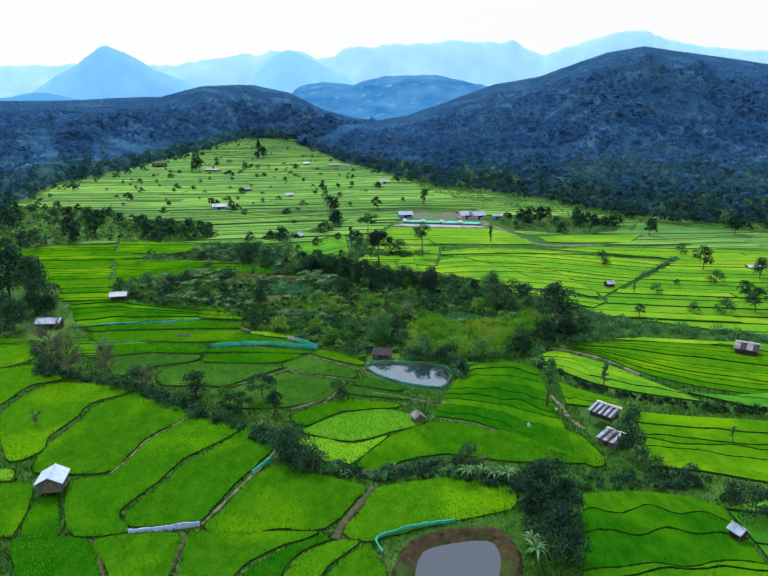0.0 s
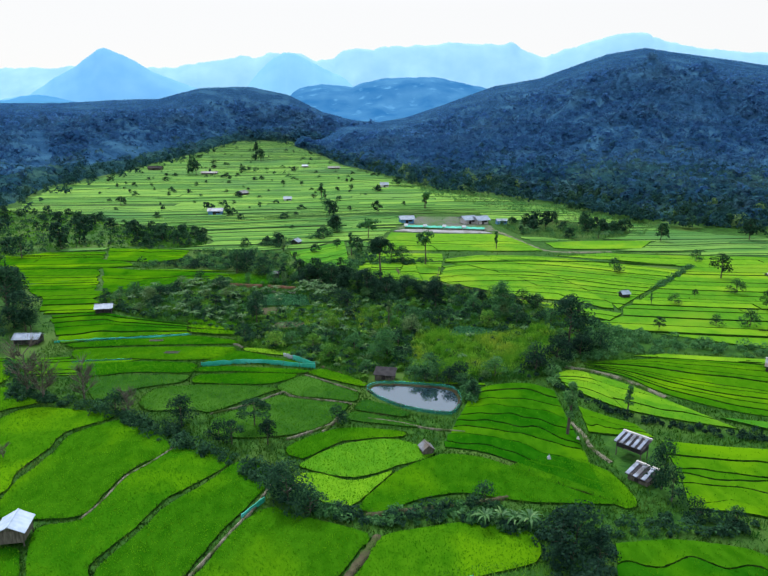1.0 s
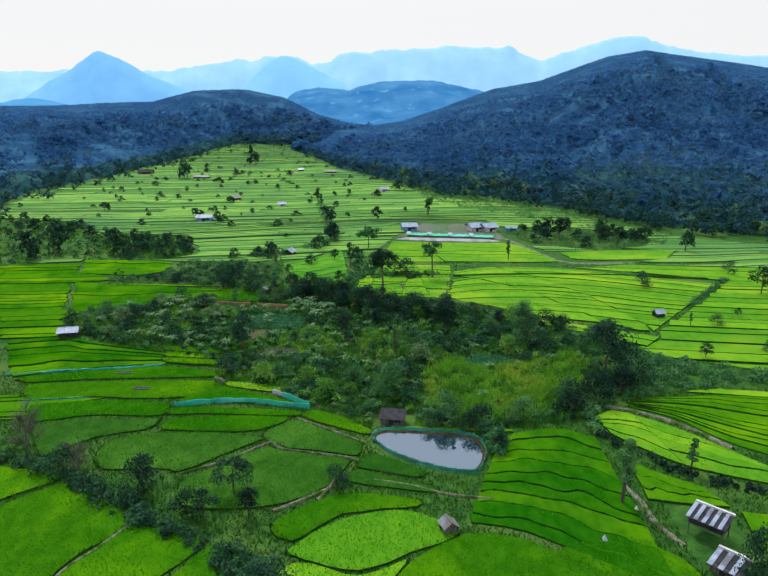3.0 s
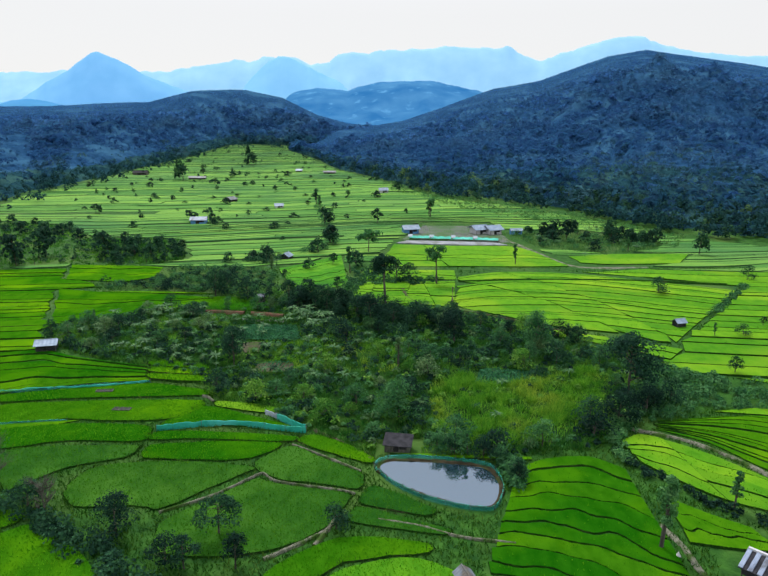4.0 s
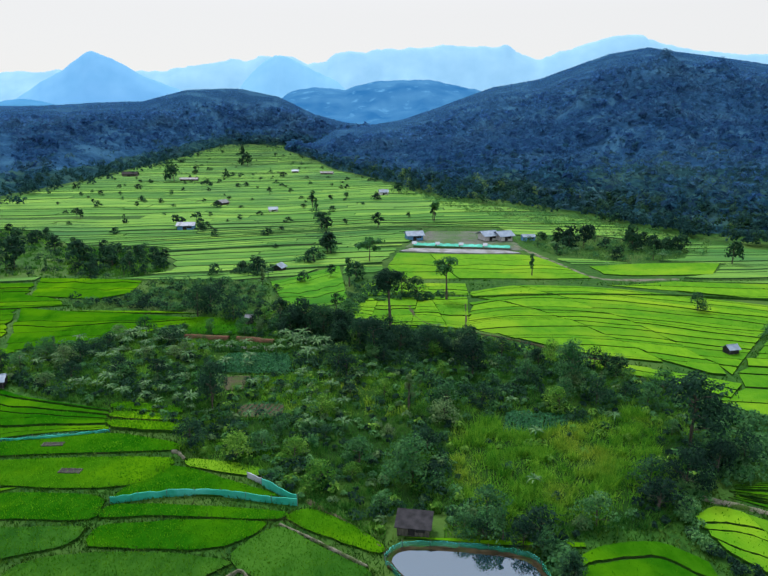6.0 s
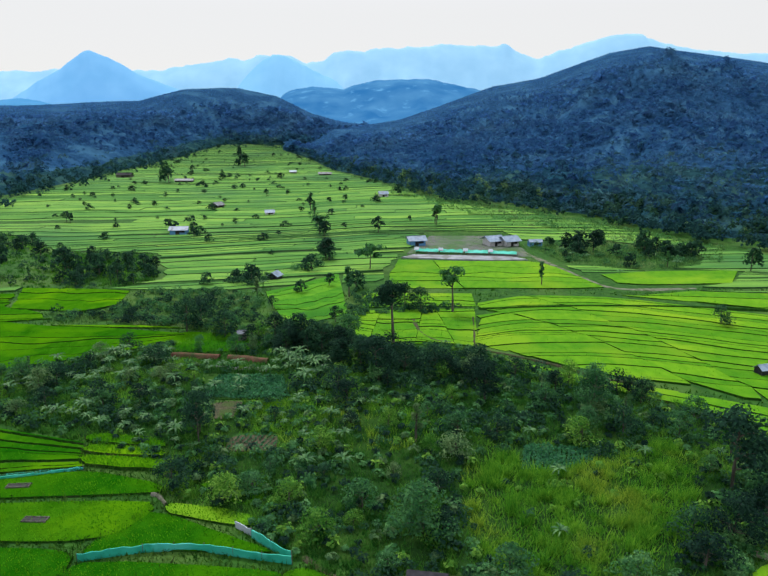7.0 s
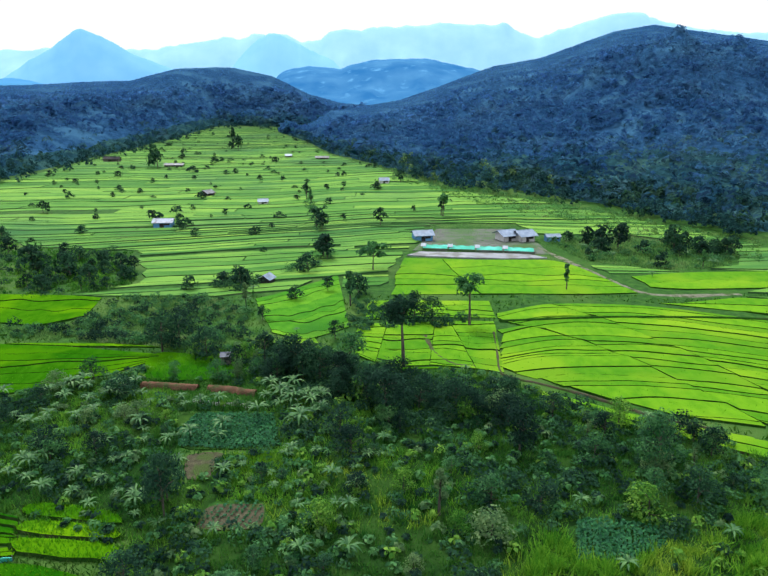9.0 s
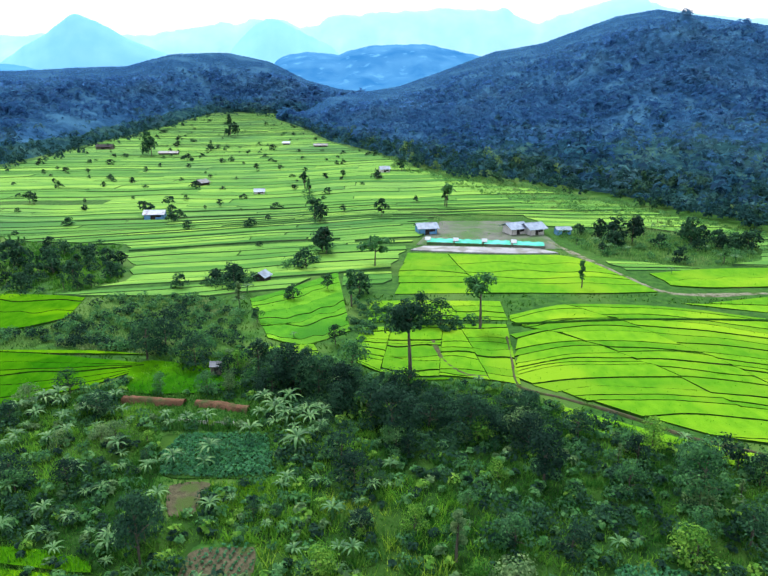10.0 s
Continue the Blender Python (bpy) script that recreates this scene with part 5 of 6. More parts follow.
def shade_floor(name, poly, label):
    """Weedy floor under a thicket, shade in its colour, thinning out at an uneven edge."""
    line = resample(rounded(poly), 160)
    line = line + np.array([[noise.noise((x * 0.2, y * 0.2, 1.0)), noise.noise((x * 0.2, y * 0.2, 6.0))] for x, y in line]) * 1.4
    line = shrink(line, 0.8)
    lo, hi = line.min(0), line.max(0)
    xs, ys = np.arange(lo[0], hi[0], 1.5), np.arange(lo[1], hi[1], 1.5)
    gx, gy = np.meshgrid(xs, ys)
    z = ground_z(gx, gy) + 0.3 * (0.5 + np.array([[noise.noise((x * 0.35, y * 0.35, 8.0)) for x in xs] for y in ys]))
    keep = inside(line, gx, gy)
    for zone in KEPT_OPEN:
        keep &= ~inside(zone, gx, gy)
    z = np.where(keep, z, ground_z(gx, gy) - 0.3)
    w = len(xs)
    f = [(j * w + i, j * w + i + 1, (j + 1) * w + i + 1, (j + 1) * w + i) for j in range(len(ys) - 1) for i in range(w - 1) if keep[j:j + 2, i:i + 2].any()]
    tagged(new(name, mesh_data(name, np.stack([gx, gy, z], 2).reshape(-1, 3), f, SHADE_DARK_SOIL, flat=False)), label, "undergrowth", kind="structure")


CUT_FRONT = [(-37.0, 160.0), (-35.2, 154.6), (-28.6, 154.0), (-20.0, 152.2), (-20.6, 158.0), (-28.6, 160.0)]
UPPER_STRIP = [(-38.7, 169.1), (-35.3, 170.7), (-25.0, 166.6), (-22.3, 162.4), (-28.0, 160.3), (-36.5, 161.0)]
KEPT_OPEN = (GARDENS, YOUNG_PLOT, BEANS, HUT_SPOT, CUT_FRONT, UPPER_STRIP)
shade_floor("shade_dark_floor", SCRUB, "dark soil and weeds under the scrub, shade between shrubs in the colour")
shade_floor("gully_floor", GULLY, "weedy floor of the gully with shade put into its colour")
thicket("undergrowth", SCRUB, 640, 0.5, 1.4, LEAF_DARK, "dark tangled shrubs covering the rise", bare=(OPEN_GRASS, GLADE) + KEPT_OPEN, patchy=0.38)
thicket("light_undergrowth", SCRUB, 480, 0.4, 1.1, LEAF_MID, "lighter green shrubs and creepers on the rise", bare=(OPEN_GRASS,) + KEPT_OPEN, patchy=0.35)
for count, leaf, kinds in ((34, LEAF_MID, ("bush", "round")), (22, LEAF_LIME, ("bush",)), (18, LEAF_PALE, ("bush", "slim")), (34, LEAF_DARK, ("bush", "round"))):
    made = 0
    for xx, yy in scatter(SCRUB, 400):
        if made < count and not any(inside(z, np.array([xx]), np.array([yy]))[0] for z in (OPEN_GRASS,) + KEPT_OPEN):
            tree(float(xx), float(yy), random.uniform(1.2, 3.2), random.choice(kinds), leaf, random.uniform(0.8, 1.3))
            made += 1
def tussocks(name, poly, n, leaf, label, size=0.24, k=26, bare=()):
    """Low broad-leaved weeds in separate rosettes."""
    p = scatter(poly, n)
    for zone in bare:
        p = p[~inside(zone, p[:, 0], p[:, 1])]
    r = RNG.uniform(0.3, 0.75, len(p))
    c = np.stack([p[:, 0], p[:, 1], ground_z(p[:, 0], p[:, 1]) + 0.25 + r * 0.6], 1)
    return tagged(new(name, many(name, leaf_quads(c, r, k, size, 0.8, 0.0, 0.7), leaf)), label, "undergrowth", kind="stuff")


tussocks("broad_weeds", SCRUB, 420, LEAF_MID, "broad-leaved green weeds in clumps", bare=KEPT_OPEN + (OPEN_GRASS,))
tussocks("pale_weeds", SCRUB, 170, LEAF_PALE, "pale broad-leaved weeds in clumps", bare=KEPT_OPEN + (OPEN_GRASS,))
tussocks("lime_weeds", SCRUB, 170, LEAF_LIME, "lime-green weeds in clumps", bare=KEPT_OPEN)
tussocks("dark_weeds", SCRUB, 420, LEAF_DARK, "dark weeds and small shrubs in clumps", 0.2, 34, KEPT_OPEN + (OPEN_GRASS,))
tussocks("slope_weeds", OPEN_GRASS, 7, LEAF_DARK, "dark weeds among the tall grass", 0.2, 34, (BEANS,))
thicket("belt_scrub", DARK_BELT, 190, 0.6, 1.3, LEAF_DARK, "dense dark thicket along the top of the rise")
thicket("low_scrub", SCRUB, 420, 0.35, 1.0, LEAF_MID, "small green shrubs scattered over the rise", k=60, bare=KEPT_OPEN + (OPEN_GRASS,))
for xx, yy in scatter(DARK_BELT, 90)[:24]:
    tree(xx, yy, random.uniform(2.8, 4.8) * (0.5 if yy > 153 and xx > -6 else 1.0), random.choice(["round", "round", "bush", "slim"]))
thicket("gully_bushes", GULLY, 150, 0.3, 1.25, LEAF_DARK, "dark bushes crowding the gully")
thicket("gully_weeds", GULLY_MID, 120, 0.25, 0.8, LEAF_MID, "low weeds along the gully bank")
thicket("gully_shrubs", GULLY_MID, 45, 0.4, 1.1, LEAF_DARK, "dark shrubs along the gully bank")
thicket("thick_gully_bushes", GULLY_EAST, 110, 0.3, 1.05, LEAF_DARK, "dense dark bushes filling the gully")
grassland("gully_side_grass", GULLY, 12, 0.5, WILD, "rank grass along the gully", 0.07, (), 1.5)
grassland("gully_low_grass", GULLY_EAST, 10, 0.5, WILD, "rank grass in the gully", 0.07, (), 1.5)
grassland("gully_grass", GULLY_MID, 14, 0.5, WILD, "rank grass along the gully bank", 0.06)
thicket("stream_shrubs", [(25.2, 107.5), (28.0, 113.8), (32.3, 114.3), (30.4, 110.6), (26.4, 106.8), (25.8, 101.0), (24.6, 101.0)], 60, 0.3, 0.9, LEAF_MID, "shrubs along the stony stream")
thicket("stream_bushes", LINE_A, 90, 0.3, 0.8, LEAF_DARK, "dark bushes along the stony stream")
thicket("pond_shrubs", POND_SIDE, 60, 0.4, 1.1, LEAF_MID, "low shrubs beside the pond")
thicket("meadow_shrubs", MEADOW, 170, 0.4, 1.3, LEAF_MID, "low shrubs over the rough meadow")
thicket("meadow_bushes", MEADOW, 110, 0.5, 1.5, LEAF_DARK, "dark bushes over the rough meadow")
thicket("edge_shrubs", EAST_TREES, 80, 0.5, 1.6, LEAF_MID, "shrubs below the wooded hill")
thicket("bank_shrubs", EAST_STRIP, 220, 0.4, 1.2, LEAF_MID, "shrubs along a field bank")
thicket("line_shrubs", CENTRE_LINE, 90, 0.4, 1.0, LEAF_MID, "shrubs along the field edges")
thicket("west_shrubs", WEST_TREES, 220, 0.6, 1.6, LEAF_DARK, "dark shrubs between the upper terraces")
grassland("wild_grass", SCRUB, 22, 0.75, WILD, "rank green wild grass on the rise", 0.07, (OPEN_GRASS,) + KEPT_OPEN, 2.6)
grassland("tall_grass", OPEN_GRASS, 62, 1.1, TALL_GRASS, "tall yellow-green grass on the open slope", 0.06, (BEANS,), 2.6)
grassland("glade_grass", GLADE, 10, 1.0, TALL_GRASS, "tall bright grass in the glade", 0.055, KEPT_OPEN, 2.6)
grassland("slope_grass", SLOPE, 2, 0.9, MEADOW_GRASS, "rough grass slope below the wooded hill", 0.22, (), 12.0)
grassland("yard_grass", YARD, 3, 0.3, MEADOW_GRASS, "thin grass round the farm yard", 0.1)
thicket("slope_shrubs", SLOPE, 260, 0.5, 1.8, LEAF_MID, "shrubs on the grass slope below the wooded hill", k=40)
thicket("field_shrubs", [(-29.7, 314.3), (-31.3, 351.1), (-26.0, 314.3), (-19.5, 267.2), (-15.2, 233.2), (-17.9, 235.6), (-21.9, 263.9)], 60, 0.5, 1.5, LEAF_MID, "shrubs along a bank through the upper fields", k=40)
thicket("bund_shrubs", [(61.5, 157.4), (66.0, 163.0), (74.0, 173.6), (80.2, 181.0), (81.8, 180.2), (75.4, 172.2), (63.4, 156.6)], 70, 0.3, 0.9, LEAF_MID, "shrubs along a bund between the terraces", k=40)
thicket("hedge_shrubs", TREE_LINE, 60, 0.4, 1.2, LEAF_MID, "shrubs along a field bank", k=40)
thicket("hut_hedge", [(-38.5, 205.6), (-38.5, 214.3), (-29.8, 214.9), (-28.0, 209.6), (-32.2, 202.4)], 60, 0.5, 1.4, LEAF_DARK, "dark hedge beside a small hut", k=50)
grassland("mead_grass", MEAD_LOW, 6, 0.6, WILD, "rank grass between the bushes of the upper terraces", 0.12, (), 3.0)
grassland("west_grass", WEST_TREES, 3, 0.6, WILD, "rank grass below the bushes", 0.16, (), 4.0)
grassland("edge_grass", EAST_TREES, 4, 0.7, MEADOW_GRASS, "rough grass below the wooded hill", 0.12)
grassland("pond_grass", POND_SIDE, 7, 0.7, WILD, "rough grass beside the pond", 0.07)
grassland("meadow_grass", MEADOW, 14, 0.6, MEADOW_GRASS, "rough grass of the meadow", 0.08, (), 2.0)
grassland("lime_grass", [(-21.7, 140.8), (-16.7, 141.3), (-15.1, 138.6), (-17.8, 137.1), (-21.0, 136.6)], 30, 0.6, RICE_LIGHT, "bright lime-green tall grass beside the garden", 0.05)


grassland("pond_bank_grass", shrink(np.asarray(POND_TWO, float), -1.0), 22, 0.4, WILD, "rough grass on the bank of the half-full pond", 0.06, ([(1.0, 49.0), (2.3, 55.0), (6.0, 56.8), (11.2, 57.2), (12.6, 53.0), (11.0, 47.0), (3.0, 46.0)],))
grassland("garden_grass", GARDENS, 14, 0.35, WILD, "short grass round the garden plots", 0.08, ([(-25.6, 140.9), (-21.9, 141.3), (-22.0, 136.9), (-24.4, 136.3)], [(-29.2, 150.0), (-24.9, 150.5), (-17.7, 150.1), (-15.9, 142.5), (-21.5, 142.0), (-27.0, 142.7)]))
grassland("terrace_grass", CUT_FRONT, 20, 0.35, WILD, "short grass below the red earth cut", 0.08)
grassland("low_weeds", SCRUB, 15, 0.42, WILD, "low green weeds between the shrubs of the rise", 0.11, (GARDENS, YOUNG_PLOT, BEANS, HUT_SPOT))


def verge(name, x0, x1, y0, y1, per, tall, mat, label, width):
    """Rough grass on every untilled strip of the near valley floor."""
    n = int((x1 - x0) * (y1 - y0) * per)
    p = np.stack([RNG.uniform(x0, x1, n), RNG.uniform(y0, y1, n)], 1)
    for zone in WILD_ZONES + PLOTS:
        z = np.asarray(zone, float)
        if len(z) > 3 and (z.max(0) > (x0, y0)).all() and (z.min(0) < (x1, y1)).all():
            p = p[~inside(z, p[:, 0], p[:, 1])]
    return tagged(new(name, many(name, blades(p, ground_z(p[:, 0], p[:, 1]), tall, width, 0.6), mat)), label, "grass", kind="stuff")


VERGE = material("verge_grass", (0.014, 0.068, 0.006), (0.042, 0.135, 0.012), 0.8, island=0.4, patch=(0.07, 0.15, 0.026), patch_scale=0.2, patch_at=(0.55, 0.7), spec=0.05, thin=0.4)
verge("verge_grass", -60, 70, 50, 125, 15, 0.45, VERGE, "rough grass on bunds and banks", 0.07)
verge("far_verge_grass", -90, 90, 125, 200, 2.5, 0.5, VERGE, "rough grass between the farther terraces", 0.12)


# ---- banana plants ----
def leaf_blade(length, width, droop, twist):
    """A long arching leaf folded along its rib, with a ragged edge."""
    v, f = [], []
    n = 6
    for i in range(n + 1):
        k = i / n
        w = width * math.sin(math.pi * min(1.0, 0.12 + 0.86 * k)) * (0.85 + 0.15 * (i % 2))
        x, z = length * (k - 0.12 * k * k), length * (0.75 * k - droop * k * k)
        v += [(x, -w, z + 0.25 * w), (x, 0, z), (x, w, z + 0.25 * w + twist * k)]
    for i in range(n):
        o = 3 * i
        f += [(o, o + 1, o + 4, o + 3), (o + 1, o + 2, o + 5, o + 4)]
    return v, f


BANANA = {}


def banana(x, y, h, mat=LEAF_BANANA):
    key = (len(BANANA) % 3, mat.name) if len(BANANA) > 5 else (len(BANANA), mat.name)
    m = pose(x, y, gz(x, y), 0, 0, random.uniform(0, 360))
    if key not in BANANA:
        root = new("banana_plant")
        part("stem", mesh_data("stem", *tube([(0, 0, -0.3), (0.03, 0, 0.7), (0, 0.04, 1.5)], [0.14, 0.12, 0.07]), LEAF_MID), root)
        for i in range(11):
            shape = mesh_data("leaf", *leaf_blade(random.uniform(1.3, 1.9), random.uniform(0.1, 0.17), random.uniform(0.6, 1.15), random.uniform(-0.2, 0.2)), mat, flat=False)
            leaf = part("leaf", shape, root)
            leaf.matrix_basis = pose(0, 0, random.uniform(1.1, 1.5), 0, random.uniform(-25, 10), i * 137.5)
        root.matrix_basis = m
        BANANA[key] = root
    else:
        root = copy_thing(BANANA[key], m)
    s = h / 3.1
    root.scale = (s, s, s)
    return tagged(root, "banana plant with long arching pale green leaves", "banana plant", "banana plants")


for spec in ((-22.8, 145.7, 3.1), (-22.8, 143.3, 2.4), (-42.6, 156.8, 2.7), (-44.6, 157.4, 2.4), (-39.5, 154.9, 2.3), (-37.5, 155.5, 2.4), (-34.9, 154.6, 2.2), (-29.5, 153.3, 2.3), (-45.7, 156.8, 2.4), (-14.4, 146.5, 3.2), (-9.9, 146.4, 1.6), (-17.5, 154.5, 3.5), (-15.6, 151.9, 3.1), (-19.0, 157.0, 3.0), (-12.5, 154.4, 2.6),
             (-30.9, 143.2, 1.5), (-31.5, 139.6, 1.9), (-35.9, 135.5, 1.4), (-32.3, 135.1, 1.7), (-30.2, 133.5, 1.5), (-42.3, 143.0, 2.0), (-38.0, 135.6, 1.3), (-12.7, 130.9, 2.0), (-7.9, 130.8, 2.3), (-16.0, 136.5, 1.4), (-15.4, 134.2, 1.6), (-4.9, 139.9, 1.4), (-6.3, 139.9, 1.3), (-1.5, 139.5, 1.1), (-4.4, 143.1, 1.8), (-27.5, 130.0, 1.5), (-37.0, 145.0, 1.2)):
    banana(*spec)
for spec in ((-14.0, 146.6, 3.9), (-19.4, 149.2, 3.2), (-32.5, 146.6, 3.1), (-43.6, 158.2, 3.3), (-38.6, 156.6, 3.2), (-52.5, 155.1, 2.8), (-45.0, 146.7, 2.6), (-52.5, 146.7, 2.6), (-57.6, 146.7, 2.4), (-40.1, 139.6, 2.5), (-35.3, 136.4, 2.4), (-44.4, 136.5, 2.2), (-20.7, 136.4, 2.7), (-28.2, 132.5, 2.6), (-26.1, 144.1, 2.9), (-11.9, 124.6, 2.6), (-7.8, 124.6, 2.8), (-7.6, 155.0, 3.2), (-10.7, 161.4, 3.0),
             (-28.7, 193.3, 3.5), (-28.9, 201.7, 3.0), (-18.0, 179.3, 1.5), (-8.0, 206.0, 2.5), (59.9, 256.1, 2.1), (64.2, 257.3, 2.4), (67.6, 256.0, 2.4), (70.9, 256.0, 2.1), (71.2, 220.9, 3.3), (69.1, 223.0, 2.9), (70.2, 231.8, 2.8), (51.4, 229.8, 3.2), (47.7, 232.1, 3.3), (47.3, 239.5, 2.9), (54.3, 213.5, 2.1)):
    banana(*spec)
for spec in ((9.4, 66.2, 3.0), (13.7, 65.5, 3.4), (12.4, 66.2, 2.6), (14.0, 52.4, 3.3), (16.7, 61.0, 2.1), (11.1, 66.7, 2.6), (14.0, 54.6, 2.4)):
    banana(*spec)


for zone, count, small, large in (([(-48.0, 155.1), (-46.7, 159.4), (-34.8, 157.5), (-29.1, 153.8), (-33.6, 152.3), (-44.7, 152.9)], 14, 2.2, 3.2), ([(-19.2, 154.5), (-15.7, 158.4), (-10.7, 153.4), (-12.5, 148.4), (-16.9, 149.8)], 12, 2.4, 3.8), ([(-60.0, 146.0), (-50.0, 156.0), (-36.0, 153.0), (-12.0, 156.0), (-3.0, 146.0), (-5.0, 126.0), (-20.0, 127.0), (-42.0, 133.0)], 62, 1.6, 2.8), (SCRUB, 20, 1.4, 2.4)):
    for bx, by in scatter(zone, count * 2)[:count]:
        if not any(inside(z, np.array([bx]), np.array([by]))[0] for z in KEPT_OPEN):
            banana(float(bx), float(by), random.uniform(small, large))


# ---- ponds ----
def ring_mesh(loops, mat, name):
    """Joins outlines of equal count, each with its own height, into a band."""
    n = len(loops[0][0])
    v = [(x, y, z) for line, z in loops for x, y in line]
    f = [(a * n + i, a * n + (i + 1) % n, (a + 1) * n + (i + 1) % n, (a + 1) * n + i) for a in range(len(loops) - 1) for i in range(n)]
    return mesh_data(name, v, f, mat)


def pond(water_line, spread, rim, bank_mat, label, water=WATER):
    """A dug pond: still water inside a bank that rises round it."""
    line = resample(rounded(water_line), 56)
    c = line.mean(0)
    z = gz(*c) + 0.12
    root = new("pond")
    root.location = (c[0], c[1], z)
    loops = []
    for d, h in ((-0.6, -0.3), (0.0, 0.02), (0.35 * spread, rim * 0.75), (0.6 * spread, rim), (0.8 * spread, rim * 0.95), (spread * 1.25, -0.7)):
        wob = RNG.normal(0, 0.1, line.shape) if d > 0 else 0
        loops.append((shrink(line, -d) + wob - c, h))
    part("bank", ring_mesh(loops, bank_mat, "bank"), root, "worn earth bank")
    v = [(x, y, 0.0) for x, y in shrink(line, -0.05) - c]
    part("water", mesh_data("water", v, [tuple(range(len(v)))], water), root, "still grey-blue water")
    return tagged(root, label, "pond")


DULL_WATER = WATER.copy()
DULL_WATER.name = "murky_water"
DULL_WATER.node_tree.nodes["Principled BSDF"].inputs["IOR"].default_value = 2.0
DULL_WATER.node_tree.nodes["Principled BSDF"].inputs["Base Color"].default_value = (0.012, 0.018, 0.024, 1)

POND_BANK = material("pond_bank", (0.022, 0.02, 0.01), (0.055, 0.044, 0.024), 1.2, patch=(0.026, 0.06, 0.01), patch_scale=0.3, patch_at=(0.5, 0.64), bump=0.8, spec=0.05)
pond([(-2.5, 100.2), (-1.2, 101.7), (3.7, 101.4), (9.0, 100.2), (10.1, 97.4), (9.8, 94.9), (8.6, 92.7), (5.7, 93.0), (2.5, 94.7), (-0.6, 97.1)], 0.45, 0.15, POND_BANK, "fish pond fenced with green netting")
pond([(2.9, 49.8), (3.7, 53.8), (6.4, 55.1), (10.2, 55.6), (10.9, 53.1), (9.8, 49.5), (6.2, 48.2)], 1.9, 0.55, POND_BANK, "half-full pond between brown earth banks", DULL_WATER)


# ---- nets, tarpaulins, paths ----
def ribbon(line, z0, z1, thick=0.04, sway=0.05):
    """An upright sheet along a line, a little slack."""
    line = np.asarray(line, float)
    t = np.gradient(line, axis=0)
    n = np.stack([-t[:, 1], t[:, 0]], 1) / (np.linalg.norm(t, axis=1)[:, None] + 1e-9)
    v, f = [], []
    for (x, y), (a, b) in zip(line, n):
        g = gz(x, y)
        s, d = random.uniform(-sway, sway), random.uniform(-0.08, 0.08)
        v += [(x - a * thick, y - b * thick, g + z0), (x + a * (s - thick), y + b * (s - thick), g + z1 + d),
              (x + a * (s + thick), y + b * (s + thick), g + z1 + d), (x + a * thick, y + b * thick, g + z0)]
    for i in range(len(line) - 1):
        for k in range(4):
            f.append((4 * i + k, 4 * i + (k + 1) % 4, 4 * i + 4 + (k + 1) % 4, 4 * i + 4 + k))
    return v, f


def net_fence(pts, height, mat, label, every=2.5, name="net_fence"):
    p = rounded(pts, False, 6)
    d = np.sum(np.linalg.norm(np.diff(p, axis=0), axis=1))
    line = along(pts, max(6, int(d / 0.6)))
    root = new(name)
    part("sheet", mesh_data("sheet", *ribbon(line, -0.1, height), mat), root)
    post = mesh_data("post", *tube([(0, 0, -0.3), (0, 0, height + 0.18)], [0.04, 0.035], 6), WOOD)
    for x, y in along(pts, max(2, int(d / every) + 1)):
        part("post", post, root, "thin wooden post").location = (x, y, gz(x, y))
    return tagged(root, label, "net fence")


NET_LABEL = "turquoise net fence on thin posts round a seed plot"
net_fence([(-30.1, 109.5), (-24.7, 110.7), (-20.0, 110.8), (-15.2, 109.7), (-11.5, 108.9)], 0.75, NET, NET_LABEL)
net_fence([(-11.6, 109.4), (-12.9, 110.4), (-15.6, 112.7)], 0.9, NET, NET_LABEL)
net_fence([(-15.7, 113.0), (-17.4, 114.3)], 0.7, WHITE_TARP, "white sheet fence beside the seed plot")
net_fence([(-57.1, 120.4), (-50.1, 121.9), (-44.7, 123.1), (-35.9, 124.7)], 0.4, FINE_NET, "low faded turquoise net along a terrace edge", 4.0)
net_fence([(-51.5, 110.8), (-47.2, 111.6), (-42.3, 112.2)], 0.4, FINE_NET, "low faded turquoise net along a terrace edge", 4.0)
net_fence([(-3.1, 100.5), (-1.4, 102.4), (3.8, 102.1), (9.4, 100.8), (10.5, 97.6), (10.2, 94.9), (8.8, 92.1), (5.6, 92.4), (2.1, 94.1), (-1.0, 96.8), (-3.0, 100.0)], 0.55, FINE_NET, "turquoise net fence round the fish pond")
net_fence([(-0.0, 53.4), (-0.7, 55.4), (0.4, 56.4), (3.3, 57.6), (7.3, 58.6)], 0.5, NET, "turquoise net along the pond bank")
net_fence([(-14.9, 67.5), (-14.0, 69.2), (-13.1, 70.8)], 0.6, NET, "short turquoise net across a bund")
net_fence([(-24.8, 56.4), (-21.7, 57.0), (-18.2, 57.9)], 0.6, TARP, "pale blue plastic sheet along the paddy edge", 2.0)
net_fence([(-59.1, 120.5), (-50.5, 122.3), (-43.1, 123.0), (-36.0, 124.8)], 0.35, NET, "low faded turquoise net along a terrace edge", 4.0)


